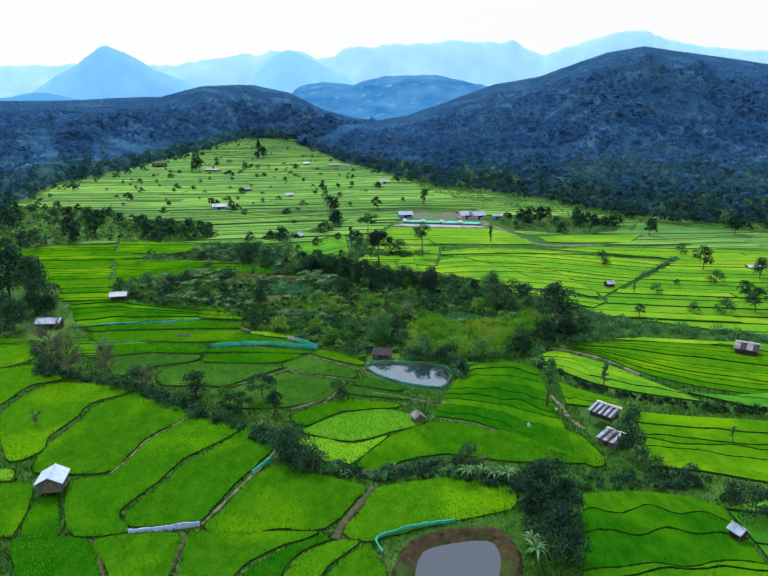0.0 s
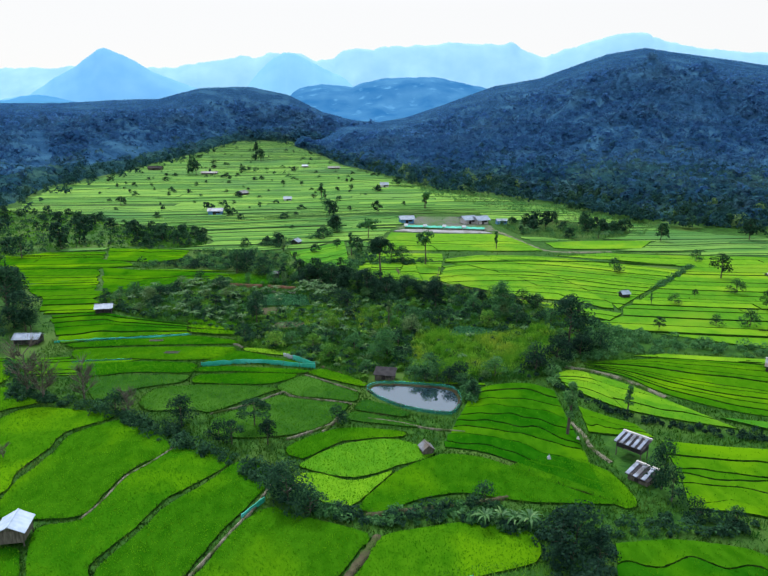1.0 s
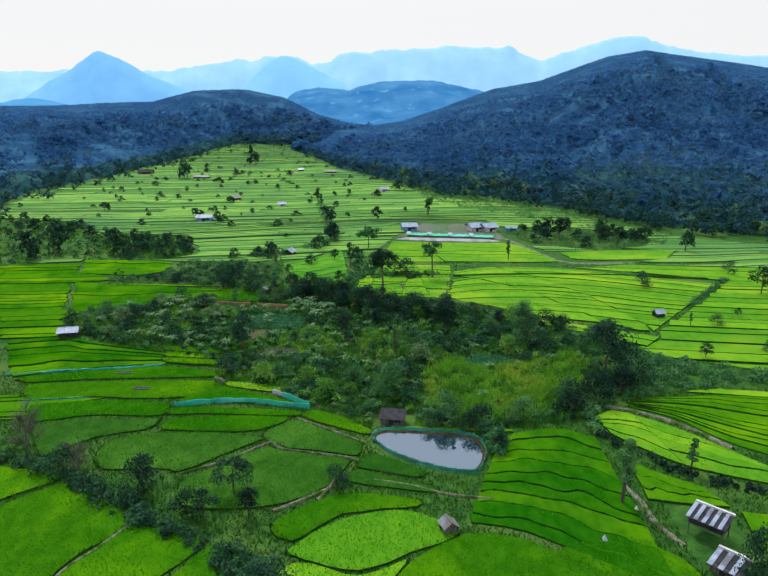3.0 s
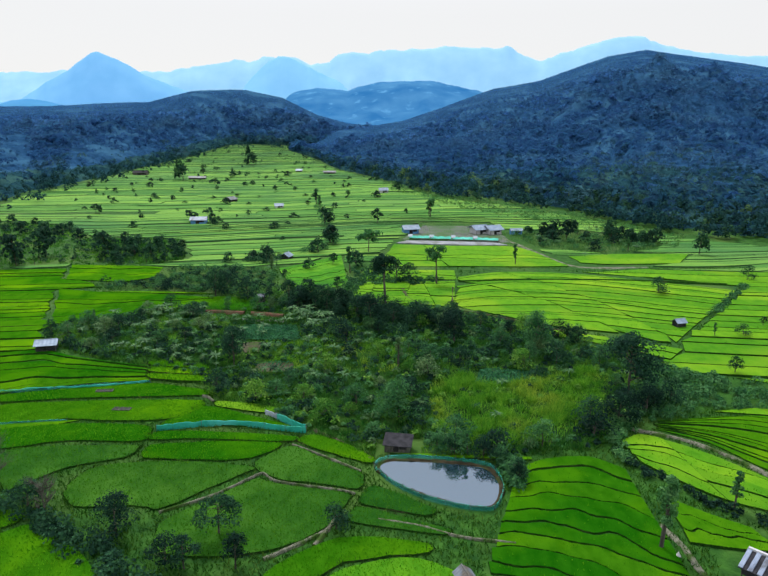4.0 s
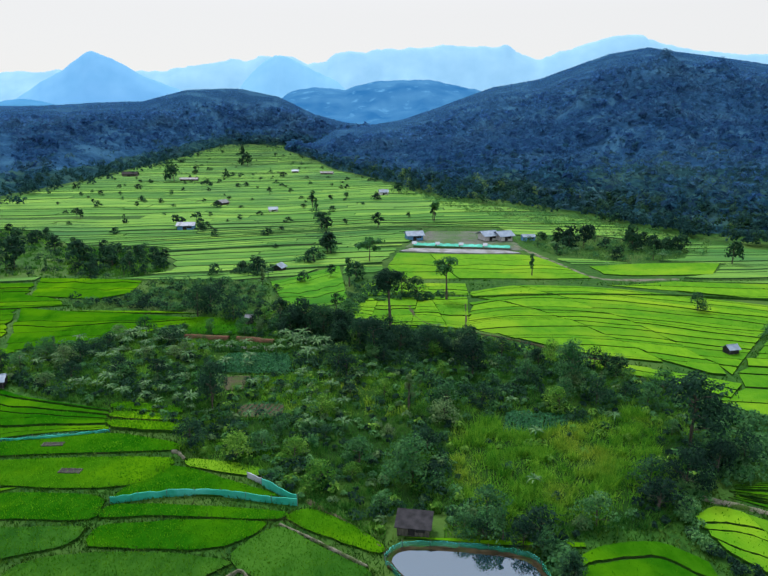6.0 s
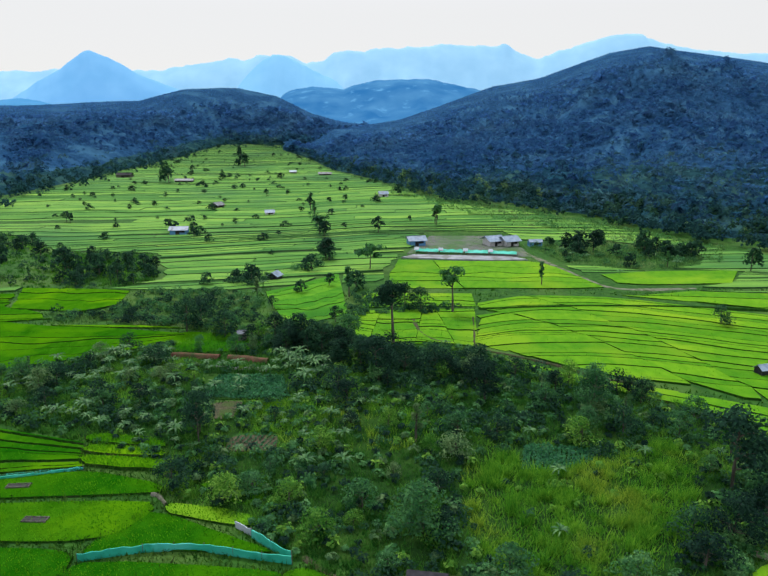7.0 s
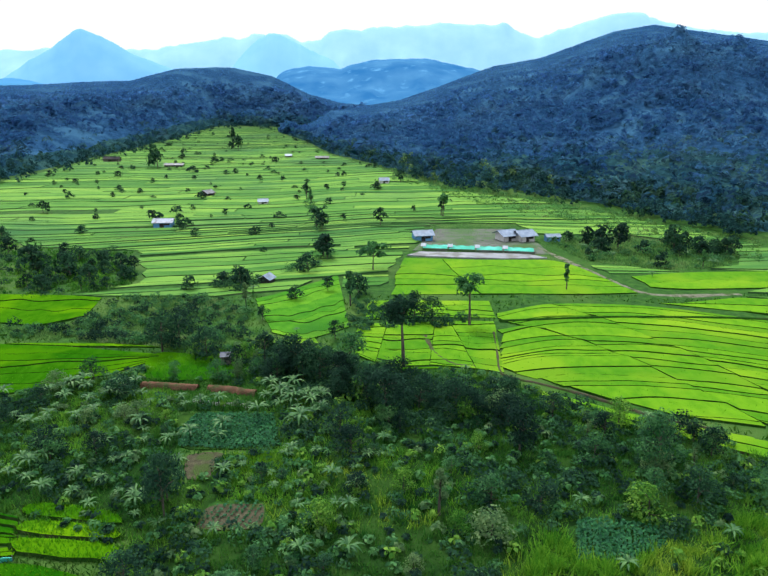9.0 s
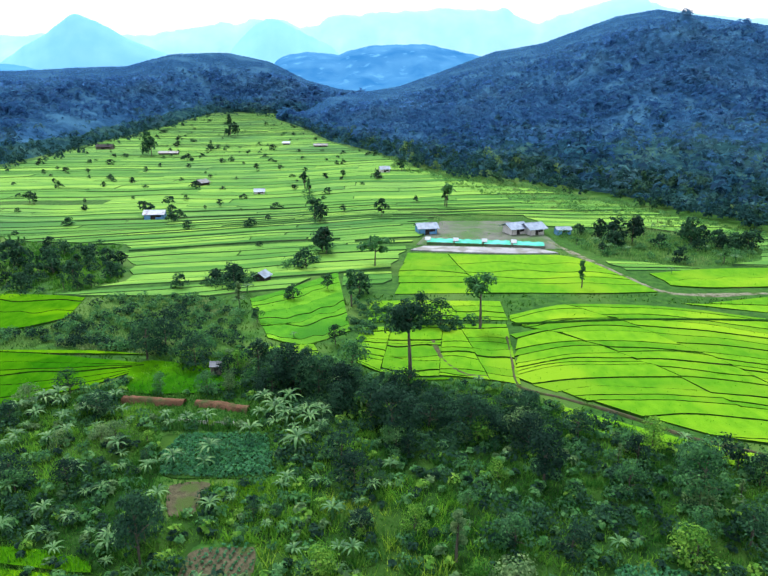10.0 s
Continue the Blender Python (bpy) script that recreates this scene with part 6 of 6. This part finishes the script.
def track(name, pts, width, mat, label, height=0.16, category="path"):
    """A trodden bund or lane: a low rounded strip with uneven edges."""
    p = rounded(pts, False, 8)
    t = np.gradient(p, axis=0)
    n = np.stack([-t[:, 1], t[:, 0]], 1) / (np.linalg.norm(t, axis=1)[:, None] + 1e-9)
    v, f = [], []
    for q, d in zip(p, n):
        w = width * random.uniform(0.7, 1.2) / 2
        for k, h in ((-1.3, -0.15), (-0.8, height * 0.8), (0, height), (0.8, height * 0.8), (1.3, -0.15)):
            v.append((q[0] + d[0] * w * k, q[1] + d[1] * w * k, gz(*q) + h + random.uniform(-0.02, 0.02)))
    f = [(5 * i + k, 5 * i + k + 1, 5 * i + 6 + k, 5 * i + 5 + k) for i in range(len(p) - 1) for k in range(4)]
    return tagged(new(name, mesh_data(name, v, f, mat, flat=False)), label, category, kind="structure")


track("path", [(-4.6, 55.6), (-3.8, 58.7), (-2.2, 62.2), (-1.1, 64.8)], 0.9, EARTH, "brown trodden path between two paddies", 0.3)
track("path", [(-31.0, 67.2), (-30.1, 70.7), (-29.5, 75.3), (-27.8, 78.5), (-26.1, 82.2)], 0.26, PALE_EARTH, "pale trodden bund between two paddies", 0.3)
track("path", [(-18.0, 57.8), (-16.9, 61.0), (-15.3, 65.7), (-14.0, 69.2), (-13.0, 73.8)], 0.30, PALE_EARTH, "pale trodden bund between two paddies", 0.3)
track("path", [(-12.7, 84.5), (-9.9, 86.6), (-7.3, 88.8)], 0.38, PALE_EARTH, "pale trodden bund between two paddies", 0.3)
track("path", [(-2.4, 68.2), (3.3, 69.3), (7.9, 70.1), (12.7, 71.6)], 0.6, EARTH, "brown earth bank above the gully", 0.3)
track("path", [(-19.0, 50.5), (-19.2, 53.6), (-19.0, 56.2)], 0.6, EARTH, "brown trodden path between two paddies", 0.2)
track("path", [(-28.0, 55.4), (-26.3, 52.9), (-24.6, 50.2)], 0.5, EARTH, "brown trodden path between two paddies", 0.2)
track("path", [(-24.1, 91.7), (-19.5, 94.8), (-16.0, 98.5), (-15.1, 99.1), (-13.3, 97.4), (-6.8, 95.7), (-5.0, 95.0)], 0.24, PALE_EARTH, "pale stony bund between paddies", 0.3)
track("path", [(-12.8, 105.7), (-9.4, 103.3), (-4.5, 99.5)], 0.26, PALE_EARTH, "pale stony bund between paddies", 0.3)
track("path", [(-8.4, 86.4), (-7.4, 88.8), (-6.6, 90.9)], 0.45, PALE_EARTH, "pale trodden bund between two paddies", 0.3)
track("path", [(-10.6, 109.8), (-5.8, 105.1), (-2.5, 101.0)], 0.6, EARTH, "brown path under the scrub", 0.2)
track("path", [(-2.6, 90.5), (1.3, 89.4), (5.0, 87.7), (9.9, 86.7)], 0.30, PALE_EARTH, "pale trodden bund below the pond", 0.25)
track("path", [(-27.0, 119.8), (-26.2, 119.5), (-25.0, 118.0)], 0.35, PALE_EARTH, "short pale stone edge of a bund", 0.35)
track("lane", [(36.6, 243.8), (41.1, 225.5), (44.7, 209.4), (46.9, 202.8), (51.0, 199.7), (66.3, 200.1)], 1.6, PALE_EARTH, "pale dirt lane from the farm to the fields", 0.12, "lane")
track("path", [(14.1, 178.8), (13.0, 169.5), (12.3, 161.7), (16.9, 158.2), (22.2, 154.4), (28.5, 148.3), (34.4, 144.9)], 0.4, EARTH, "brown earth bund along the terraces", 0.3)
track("path", [(2.7, 179.0), (3.6, 170.5), (6.0, 165.6), (10.9, 164.0)], 0.9, EARTH, "stony watercourse between the fields", 0.2)
track("path", [(16.0, 184.1), (37.1, 185.9), (57.8, 184.9), (77.2, 181.3)], 0.8, BUND, "dark grassy bank between the terraces", 0.5)
track("stream_bank", [(28.8, 109.8), (33.8, 107.1), (37.2, 103.5), (40.3, 97.7)], 0.8, PALE_EARTH, "grey stony bank of a small stream", 0.25)
track("stream_bank", [(24.3, 89.5), (25.0, 86.0), (25.0, 82.5), (26.2, 79.0)], 0.6, PALE_EARTH, "stony bed beside a slim tree", 0.2)


# ---- huts and houses ----
SHED_METAL = material("blue_grey_sheet", (0.16, 0.2, 0.28), (0.28, 0.34, 0.44), 1.0, rough=0.6, patch=(0.1, 0.11, 0.13), patch_scale=0.8)
def slope_sheet(x0, x1, y0, z0, y1, z1, thick=0.05, ribs=0):
    """A sloping roof sheet from (y0, z0) to (y1, z1), with raised ribs down the fall."""
    d = math.hypot(y1 - y0, z1 - z0)
    ny, nz = -(z1 - z0) / d * thick, (y1 - y0) / d * thick
    if nz < 0:
        ny, nz = -ny, -nz
    n = max(1, ribs)
    v, f = [], []
    for i in range(2 * n + 1):
        x = x0 + (x1 - x0) * i / (2 * n)
        k = 0.5 if (i % 2 and ribs) else 0.0
        v += [(x, y0, z0), (x, y1, z1), (x, y1 + ny * (1 + k), z1 + nz * (1 + k)), (x, y0 + ny * (1 + k), z0 + nz * (1 + k))]
    for i in range(2 * n):
        o = 4 * i
        f += [(o + k, o + (k + 1) % 4, o + 4 + (k + 1) % 4, o + 4 + k) for k in range(4)]
    f += [(3, 2, 1, 0), tuple(8 * n + k for k in range(4))]
    return v, f


def hut(x, y, turn, w, d, wall, ridge, roof_mat, wall_mat, label, stilts=0.0, over=0.4, name="hut", front_open=True, door_mat=None, shed_roof=False, strips=0, category="hut"):
    """A small farm hut: posts, four walls with a door and window, eaves, roof of sheets and a ridge cap."""
    root = new(name)
    root.matrix_basis = pose(x, y, gz(x, y), 0, 0, turn)
    a, b, t = w / 2, d / 2, 0.08
    z0 = stilts
    post = mesh_data("post", *tube([(0, 0, -0.4), (0, 0, z0 + wall)], [0.07, 0.06], 7), WOOD)
    for px in (-a, a):
        for py in (-b, b):
            part("post", post, root, "grey wooden post").location = (px, py, 0)
    part("floor", mesh_data("floor", *box(-a, a, -b, b, z0 - 0.08 if stilts else -0.3, z0 + 0.05), WOOD), root)
    front = [box(-a, -a * 0.35, -b - t, -b, z0, z0 + wall), box(a * 0.15, a, -b - t, -b, z0, z0 + wall * 0.45), box(-a * 0.35, a, -b - t, -b, z0 + wall * 0.82, z0 + wall),
             box(a * 0.8, a, -b - t, -b, z0 + wall * 0.45, z0 + wall * 0.82)]
    if front_open:
        face = part("front_wall", mesh_data("front_wall", *joined(front), wall_mat), root)
        part("door", mesh_data("door", *box(-a * 0.33, a * 0.12, -b - t * 0.7, -b - t * 0.2, z0 + 0.06, z0 + wall * 0.8), door_mat or DARK), face, "dark doorway boards")
        part("window", mesh_data("window", *box(a * 0.16, a * 0.79, -b - t * 0.6, -b - t * 0.3, z0 + wall * 0.46, z0 + wall * 0.81), DARK), face, "dark window opening")
    part("side_wall", mesh_data("side_wall", *box(-a - t, -a, -b, b, z0, z0 + wall), wall_mat), root)
    part("side_wall", mesh_data("side_wall", *box(a, a + t, -b, b, z0, z0 + wall), wall_mat), root)
    part("back_wall", mesh_data("back_wall", *box(-a, a, b, b + t, z0, z0 + wall), wall_mat), root)
    if shed_roof:
        z_lo, z_hi = z0 + wall, z0 + wall + ridge
        n = strips or 1
        for i in range(n):
            lo = -a - over + (w + 2 * over) * i / n
            hi = -a - over + (w + 2 * over) * (i + (0.5 if strips else 1)) / n
            part("roof_sheet", mesh_data("roof_sheet", *slope_sheet(lo, hi, -b - over, z_lo - 0.05, b + over, z_hi, ribs=3), roof_mat), root)
        if strips:
            part("under_roof", mesh_data("under_roof", *slope_sheet(-a - over, a + over, -b - over, z_lo - 0.13, b + over, z_hi - 0.08), DARK_SHEET), root, "dark sheets below")
            part("ridge_board", mesh_data("ridge_board", *box(-a - over, a + over, b + over - 0.15, b + over + 0.1, z_hi - 0.05, z_hi + 0.14), WHITE_WALL), root, "pale ridge board")
    else:
        for s in (-1, 1):
            side = part("roof_sheet", mesh_data("roof_sheet", *slope_sheet(-a - over, a + over, s * (b + over), z0 + wall - 0.12, 0, z0 + wall + ridge, ribs=6), roof_mat), root)
        part("ridge_cap", mesh_data("ridge_cap", *tube([(-a - over, 0, z0 + wall + ridge + 0.04), (a + over, 0, z0 + wall + ridge + 0.04)], [0.09, 0.09], 6), roof_mat), side)
        for s in (-1, 1):
            v = [(s * (a + 0.02), -b, z0 + wall), (s * (a + 0.02), b, z0 + wall), (s * (a + 0.02), 0, z0 + wall + ridge * 0.93),
                 (s * (a - 0.06), -b, z0 + wall), (s * (a - 0.06), b, z0 + wall), (s * (a - 0.06), 0, z0 + wall + ridge * 0.93)]
            part("gable", mesh_data("gable", v, [(0, 1, 2), (5, 4, 3), (0, 3, 4, 1), (1, 4, 5, 2), (2, 5, 3, 0)], wall_mat), root)
    return tagged(root, label, category)


hut(-35.7, 64.1, -80, 2.5, 2.3, 1.15, 0.65, BRIGHT_METAL, WOOD, "hut on low posts with a bright zinc gable roof among paddies", 0.6, 0.3)
hut(-57.1, 137.9, 14, 2.9, 2.2, 1.0, 0.55, METAL, DARK_SHEET, "dark hut with a bright zinc roof below the banana trees", 0.2, 0.35)
hut(-63.5, 120.5, 4, 4.0, 2.4, 1.0, 0.6, METAL, DARK_SHEET, "low hut with a pale zinc roof beside dark trees", 0.2, 0.35)
hut(-0.3, 104.7, -10, 2.8, 1.8, 0.9, 0.45, DARK_SHEET, WOOD, "hut with a dark sheet roof beside the fish pond", 0.1, 0.3, shed_roof=True)
hut(4.6, 81.4, -72, 1.3, 1.2, 0.7, 0.45, RUSTY, WOOD, "tiny grey field hut at a paddy corner", 0.1, 0.2)
hut(29.1, 80.6, -46, 3.0, 1.8, 0.7, 0.5, SHED_METAL, DARK_SHEET, "open shed with a roof of spaced pale sheets", 1.2, 0.3, shed_roof=True, strips=5, name="shed")
hut(28.4, 75.4, -48, 2.2, 2.0, 0.8, 0.4, SHED_METAL, WOOD, "lower shed with pale striped roof sheets beside a dark tree", 0.0, 0.3, shed_roof=True, strips=3, name="shed")
hut(62.2, 107.7, -32, 3.2, 2.2, 0.9, 0.5, RUSTY, DARK_SHEET, "hut with a pale sheet roof above the terraces", 0.2, 0.3, shed_roof=True, strips=2)
hut(34.3, 56.2, -65, 1.1, 0.9, 0.8, 0.4, METAL, DARK_SHEET, "small hut with pale patched roof beside bushes", 0.2, 0.25)
hut(52.4, 149.8, 14, 1.7, 1.4, 0.8, 0.5, METAL, DARK_SHEET, "small hut with a pale roof amid terraces", 0.2, 0.25)
hut(-67.8, 274.3, 5, 5.2, 4.2, 1.6, 0.8, SHED_METAL, BLUE_WALL, "farmhouse with pale roof and blue walls among trees", 0.0, 0.5, name="farmhouse", category="house")
hut(-27.6, 210.6, 70, 2.4, 2.4, 1.0, 0.8, METAL, DARK_SHEET, "small hut with a pale roof beside a dark hedge", 0.0, 0.35)
hut(-70.7, 340.8, 60, 4.0, 4.0, 1.2, 1.0, RUSTY, DARK_SHEET, "hut with a pale roof amid the upper fields", 0.0, 0.5)
hut(-45.1, 317.8, 10, 3.4, 2.6, 1.2, 0.8, METAL, WHITE_WALL, "white hut amid the upper fields", 0.0, 0.3)
hut(-116.6, 457.4, 2, 10.0, 4.0, 1.2, 0.8, RUSTY, DARK_SHEET, "long low barn with a weathered roof beside a tree", 0.0, 0.5, name="barn", category="barn")
hut(-59.9, 519.5, 0, 4.0, 3.5, 1.3, 0.9, METAL, WOOD, "pale hut near the valley head", 0.0, 0.4)
hut(-37.0, 505.1, 0, 8.0, 4.0, 1.2, 0.8, RUSTY, WOOD, "long weathered barn near the valley head", 0.0, 0.5, name="barn", category="barn")
hut(-0.2, 378.7, 10, 4.0, 3.5, 1.6, 1.1, METAL, WHITE_WALL, "pale hut at the edge of the woods", 0.0, 0.4)
hut(-163.5, 490.0, 0, 9.0, 5.0, 1.8, 1.2, DARK_SHEET, WOOD, "dark barn below the low hill", 0.0, 0.5, name="barn", category="barn")
hut(-26.7, 166.2, 5, 1.2, 1.1, 1.2, 0.3, RUSTY, WOOD, "little bamboo shelter with a white cover", 0.3, 0.2, name="shelter", category="shelter")
hut(96.8, 169.6, 0, 3.6, 2.0, 0.6, 0.3, WHITE_TARP, WOOD, "low shelter under a white sheet", 0.0, 0.3, name="shelter", category="shelter")
# the farm by the hill
hut(7.9, 253.3, 12, 4.6, 3.8, 1.7, 1.0, METAL, BLUE_WALL, "grey-roofed house with blue walls beside the tanks", 0.0, 0.6, name="house", category="house")
hut(30.6, 253.0, 22, 4.0, 4.4, 1.7, 1.1, METAL, WHITE_WALL, "white house with a wide pale gable roof", 0.0, 0.9, name="house", category="house")
hut(35.2, 252.4, 22, 4.0, 4.4, 1.7, 1.15, METAL, WHITE_WALL, "white house wing with a pale gable roof", 0.0, 0.8, name="house", category="house")
hut(42.8, 251.6, 5, 3.6, 2.2, 1.4, 0.5, METAL, BLUE_WALL, "small blue shed behind the white house", 0.0, 0.3, name="shed")


LINER = material("grey_white_liner", (0.17, 0.19, 0.21), (0.27, 0.29, 0.31), 0.5, rough=0.6, patch=(0.12, 0.13, 0.12), patch_scale=0.3)


def slab(name, pts, z, mat, label, category, kind="structure", thick=0.5):
    line = np.asarray(pts, float)
    c = line.mean(0)
    g = gz(*c)
    n = len(line)
    v = [(a, b, g + z) for a, b in line] + [(a, b, g + z - thick) for a, b in line]
    f = [tuple(range(n))] + [(i, n + i, n + (i + 1) % n, (i + 1) % n) for i in range(n)]
    return tagged(new(name, mesh_data(name, v, f, mat)), label, category, kind=kind)


slab("farm_yard", [(4.5, 240.2), (9.5, 256.9), (13.3, 268.8), (32.5, 268.5), (38.2, 247.6), (38.3, 234.7), (21.7, 237.4)], 0.10, CONCRETE, "bare grey farm yard", "yard")
slab("liner", [(2.8, 234.3), (6.2, 238.1), (21.5, 236.4), (32.6, 234.7), (36.1, 230.9), (27.1, 230.2), (14.0, 231.8)], 0.3, LINER, "white plastic liner over a long bed", "plastic liner", "thing", 0.7)


def fish_tank(x0, y0, x1, y1):
    """A low walled tank under a turquoise net, with a small pitched feeding cover at one end."""
    root = new("fish_tank")
    w = math.hypot(x1 - x0, y1 - y0)
    root.matrix_basis = pose(x0, y0, gz(x0, y0), 0, 0, math.degrees(math.atan2(y1 - y0, x1 - x0)))
    d = 4.2
    part("wall", mesh_data("wall", *joined([box(0, w, 0, 0.2, -0.2, 0.7), box(0, w, d, d + 0.2, -0.2, 0.7), box(0, 0.2, 0.2, d, -0.2, 0.7), box(w - 0.2, w, 0.2, d, -0.2, 0.7)]), CONCRETE), root)
    n = 10
    v = [(w * i / n, d * j / 4, 0.74 + 0.1 * math.sin(i * 1.7) - 0.05 * math.cos(j * 2.0)) for j in range(5) for i in range(n + 1)]
    f = [(j * (n + 1) + i, j * (n + 1) + i + 1, (j + 1) * (n + 1) + i + 1, (j + 1) * (n + 1) + i) for j in range(4) for i in range(n)]
    part("net_cover", mesh_data("net_cover", v, f, NET, flat=False), root, "turquoise net cover")
    for s in (0, 1):
        part("cover_sheet", mesh_data("cover_sheet", *slope_sheet(-0.5, 0.8, 0.9 + s * 2.0, 0.95, 1.9, 1.55), WHITE_TARP), root, "white pitched cover")
    return tagged(root, "low fish tank covered with turquoise net", "fish tank", "fish tanks in the farm yard")


fish_tank(7.0, 240.2, 13.3, 239.1)
fish_tank(13.6, 239.0, 20.0, 237.9)
fish_tank(20.3, 237.9, 26.7, 236.8)
fish_tank(27.0, 236.8, 34.2, 235.2)


# ---- gardens on the rise ----
def garden(name, pts, mat, gap, size, label, soil=EARTH):
    """Rows of low vegetables on tilled soil."""
    line = np.asarray(pts, float)
    slab("tilled_soil", rounded(pts), 0.05, soil, "small tilled plot on the rise", "soil")
    lo, hi = line.min(0), line.max(0)
    gx, gy = np.meshgrid(np.arange(lo[0], hi[0], gap), np.arange(lo[1], hi[1], gap * 0.55))
    p = np.stack([gx.ravel(), gy.ravel()], 1) + RNG.normal(0, 0.06, (gx.size, 2))
    p[:, 0] += 0.3 * (p[:, 1] - lo[1])
    p = p[inside(line, p[:, 0], p[:, 1])]
    r = RNG.uniform(0.7, 1.2, len(p)) * size
    c = np.stack([p[:, 0], p[:, 1], ground_z(p[:, 0], p[:, 1]) + 0.12 + r * 0.4], 1)
    return tagged(new(name, many(name, leaf_quads(c, r, 8, r * 0.7, 0.7, -0.1), mat)), label, "vegetables", kind="stuff")


garden("vegetables", [(-29.2, 150.0), (-24.9, 150.5), (-17.7, 150.1), (-15.9, 142.5), (-21.5, 142.0), (-27.0, 142.7)], CROP, 0.5, 0.24, "blue-green vegetable rows in a garden plot", SHADE_DARK_SOIL)
garden("young_vegetables", [(-21.4, 131.6), (-19.1, 132.6), (-16.4, 132.4), (-15.8, 130.4), (-16.3, 128.5), (-21.4, 128.6)], CROP, 0.7, 0.16, "young vegetable rows on brown soil")
garden("bean_rows", BEANS, CROP, 0.5, 0.24, "low blue-green bean rows", SHADE_DARK_SOIL)
slab("bare_plot", rounded([(-25.6, 140.9), (-21.9, 141.3), (-22.0, 136.9), (-24.4, 136.3)]), 0.08, EARTH, "bare brown plot with earth clods", "soil")
for line in ([(-36.3, 158.6), (-34.0, 158.5), (-31.0, 157.9), (-28.6, 157.7)], [(-27.2, 157.5), (-24.2, 156.9), (-22.4, 156.2), (-20.7, 155.8)]):
    track("earth_cut", line, 1.1, RED_EARTH, "red earth cut along the slope", 0.7, "earth bank")


def slat_fence(pts, height, label):
    """A low fence of upright pale bamboo slats on a rail."""
    root = new("bamboo_fence")
    p = along(pts, 2 + int(np.sum(np.linalg.norm(np.diff(np.asarray(pts, float), axis=0), axis=1)) / 0.3))
    slat = mesh_data("slat", *box(-0.06, 0.06, -0.02, 0.02, -0.2, height), WHITE_WALL)
    for x, y in p:
        s = part("slat", slat, root)
        s.matrix_basis = pose(x, y, gz(x, y), random.uniform(-4, 4), random.uniform(-6, 6), random.uniform(-10, 10))
        s.scale = (1, 1, random.uniform(0.75, 1.15))
    part("rail", mesh_data("rail", *tube([(x, y, gz(x, y) + height * 0.6) for x, y in p[::4]], [0.035] * len(p[::4]), 5), WOOD), root, "grey rail")
    return tagged(root, label, "fence")


slat_fence([(-28.1, 153.3), (-24.4, 152.5), (-20.2, 152.0)], 0.6, "pale bamboo slat fence above the vegetable garden")


def seed_bed(x, y, w, d, turn):
    """A sunk bed in a paddy: dark wet soil inside a pale plank frame."""
    root = new("seed_bed")
    root.matrix_basis = pose(x, y, gz(x, y) + 0.2, 0, 0, turn)
    part("soil", mesh_data("soil", *box(-w / 2, w / 2, -d / 2, d / 2, -0.4, 0.06), DARK), root, "dark wet soil")
    for x0, x1, y0, y1 in ((-w / 2 - 0.1, w / 2 + 0.1, -d / 2 - 0.07, -d / 2), (-w / 2 - 0.1, w / 2 + 0.1, d / 2, d / 2 + 0.07), (-w / 2 - 0.07, -w / 2, -d / 2, d / 2), (w / 2, w / 2 + 0.07, -d / 2, d / 2)):
        part("plank", mesh_data("plank", *box(x0, x1, y0, y1, -0.4, 0.12), WOOD), root, "grey plank")
    return tagged(root, "sunk seed bed with grey plank edge in a paddy", "seed bed")


seed_bed(-41.2, 121.4, 2.2, 0.6, 4)
seed_bed(-36.6, 115.5, 2.2, 0.7, -3)


def tarp_tent(x, y, h, mat, label):
    """A little pitched cover of sheeting on a stick."""
    root = new("tarp_tent")
    root.location = (x, y, gz(x, y))
    v = [(0, 0, h)] + [(0.38 * h * math.cos(a) * random.uniform(0.8, 1.2), 0.38 * h * math.sin(a) * random.uniform(0.8, 1.2), random.uniform(0.05, 0.2)) for a in [k * math.pi / 4 for k in range(8)]]
    part("sheet", mesh_data("sheet", v, [(0, 1 + k, 1 + (k + 1) % 8) for k in range(8)], mat), root)
    part("pole", mesh_data("pole", *tube([(0, 0, -0.2), (0, 0, h + 0.12)], [0.03, 0.025], 5), WOOD), root, "thin stick")
    return tagged(root, label, "tarp")


tarp_tent(19.0, 79.7, 0.8, WHITE_TARP, "white sheet pitched over a stick among the terraces")
tarp_tent(23.9, 84.8, 0.6, WHITE_WALL, "white sheet bundled beside a slim tree")
tarp_tent(-10.6, 72.6, 0.6, WHITE_WALL, "white sheet bundled beside the bushes")


# ---- from units of the plan to metres ----
for thing in list(scene.objects):
    if thing.parent is None and thing.type in {"MESH", "EMPTY"}:
        thing.matrix_basis = Matrix.Scale(UNIT, 4) @ thing.matrix_basis
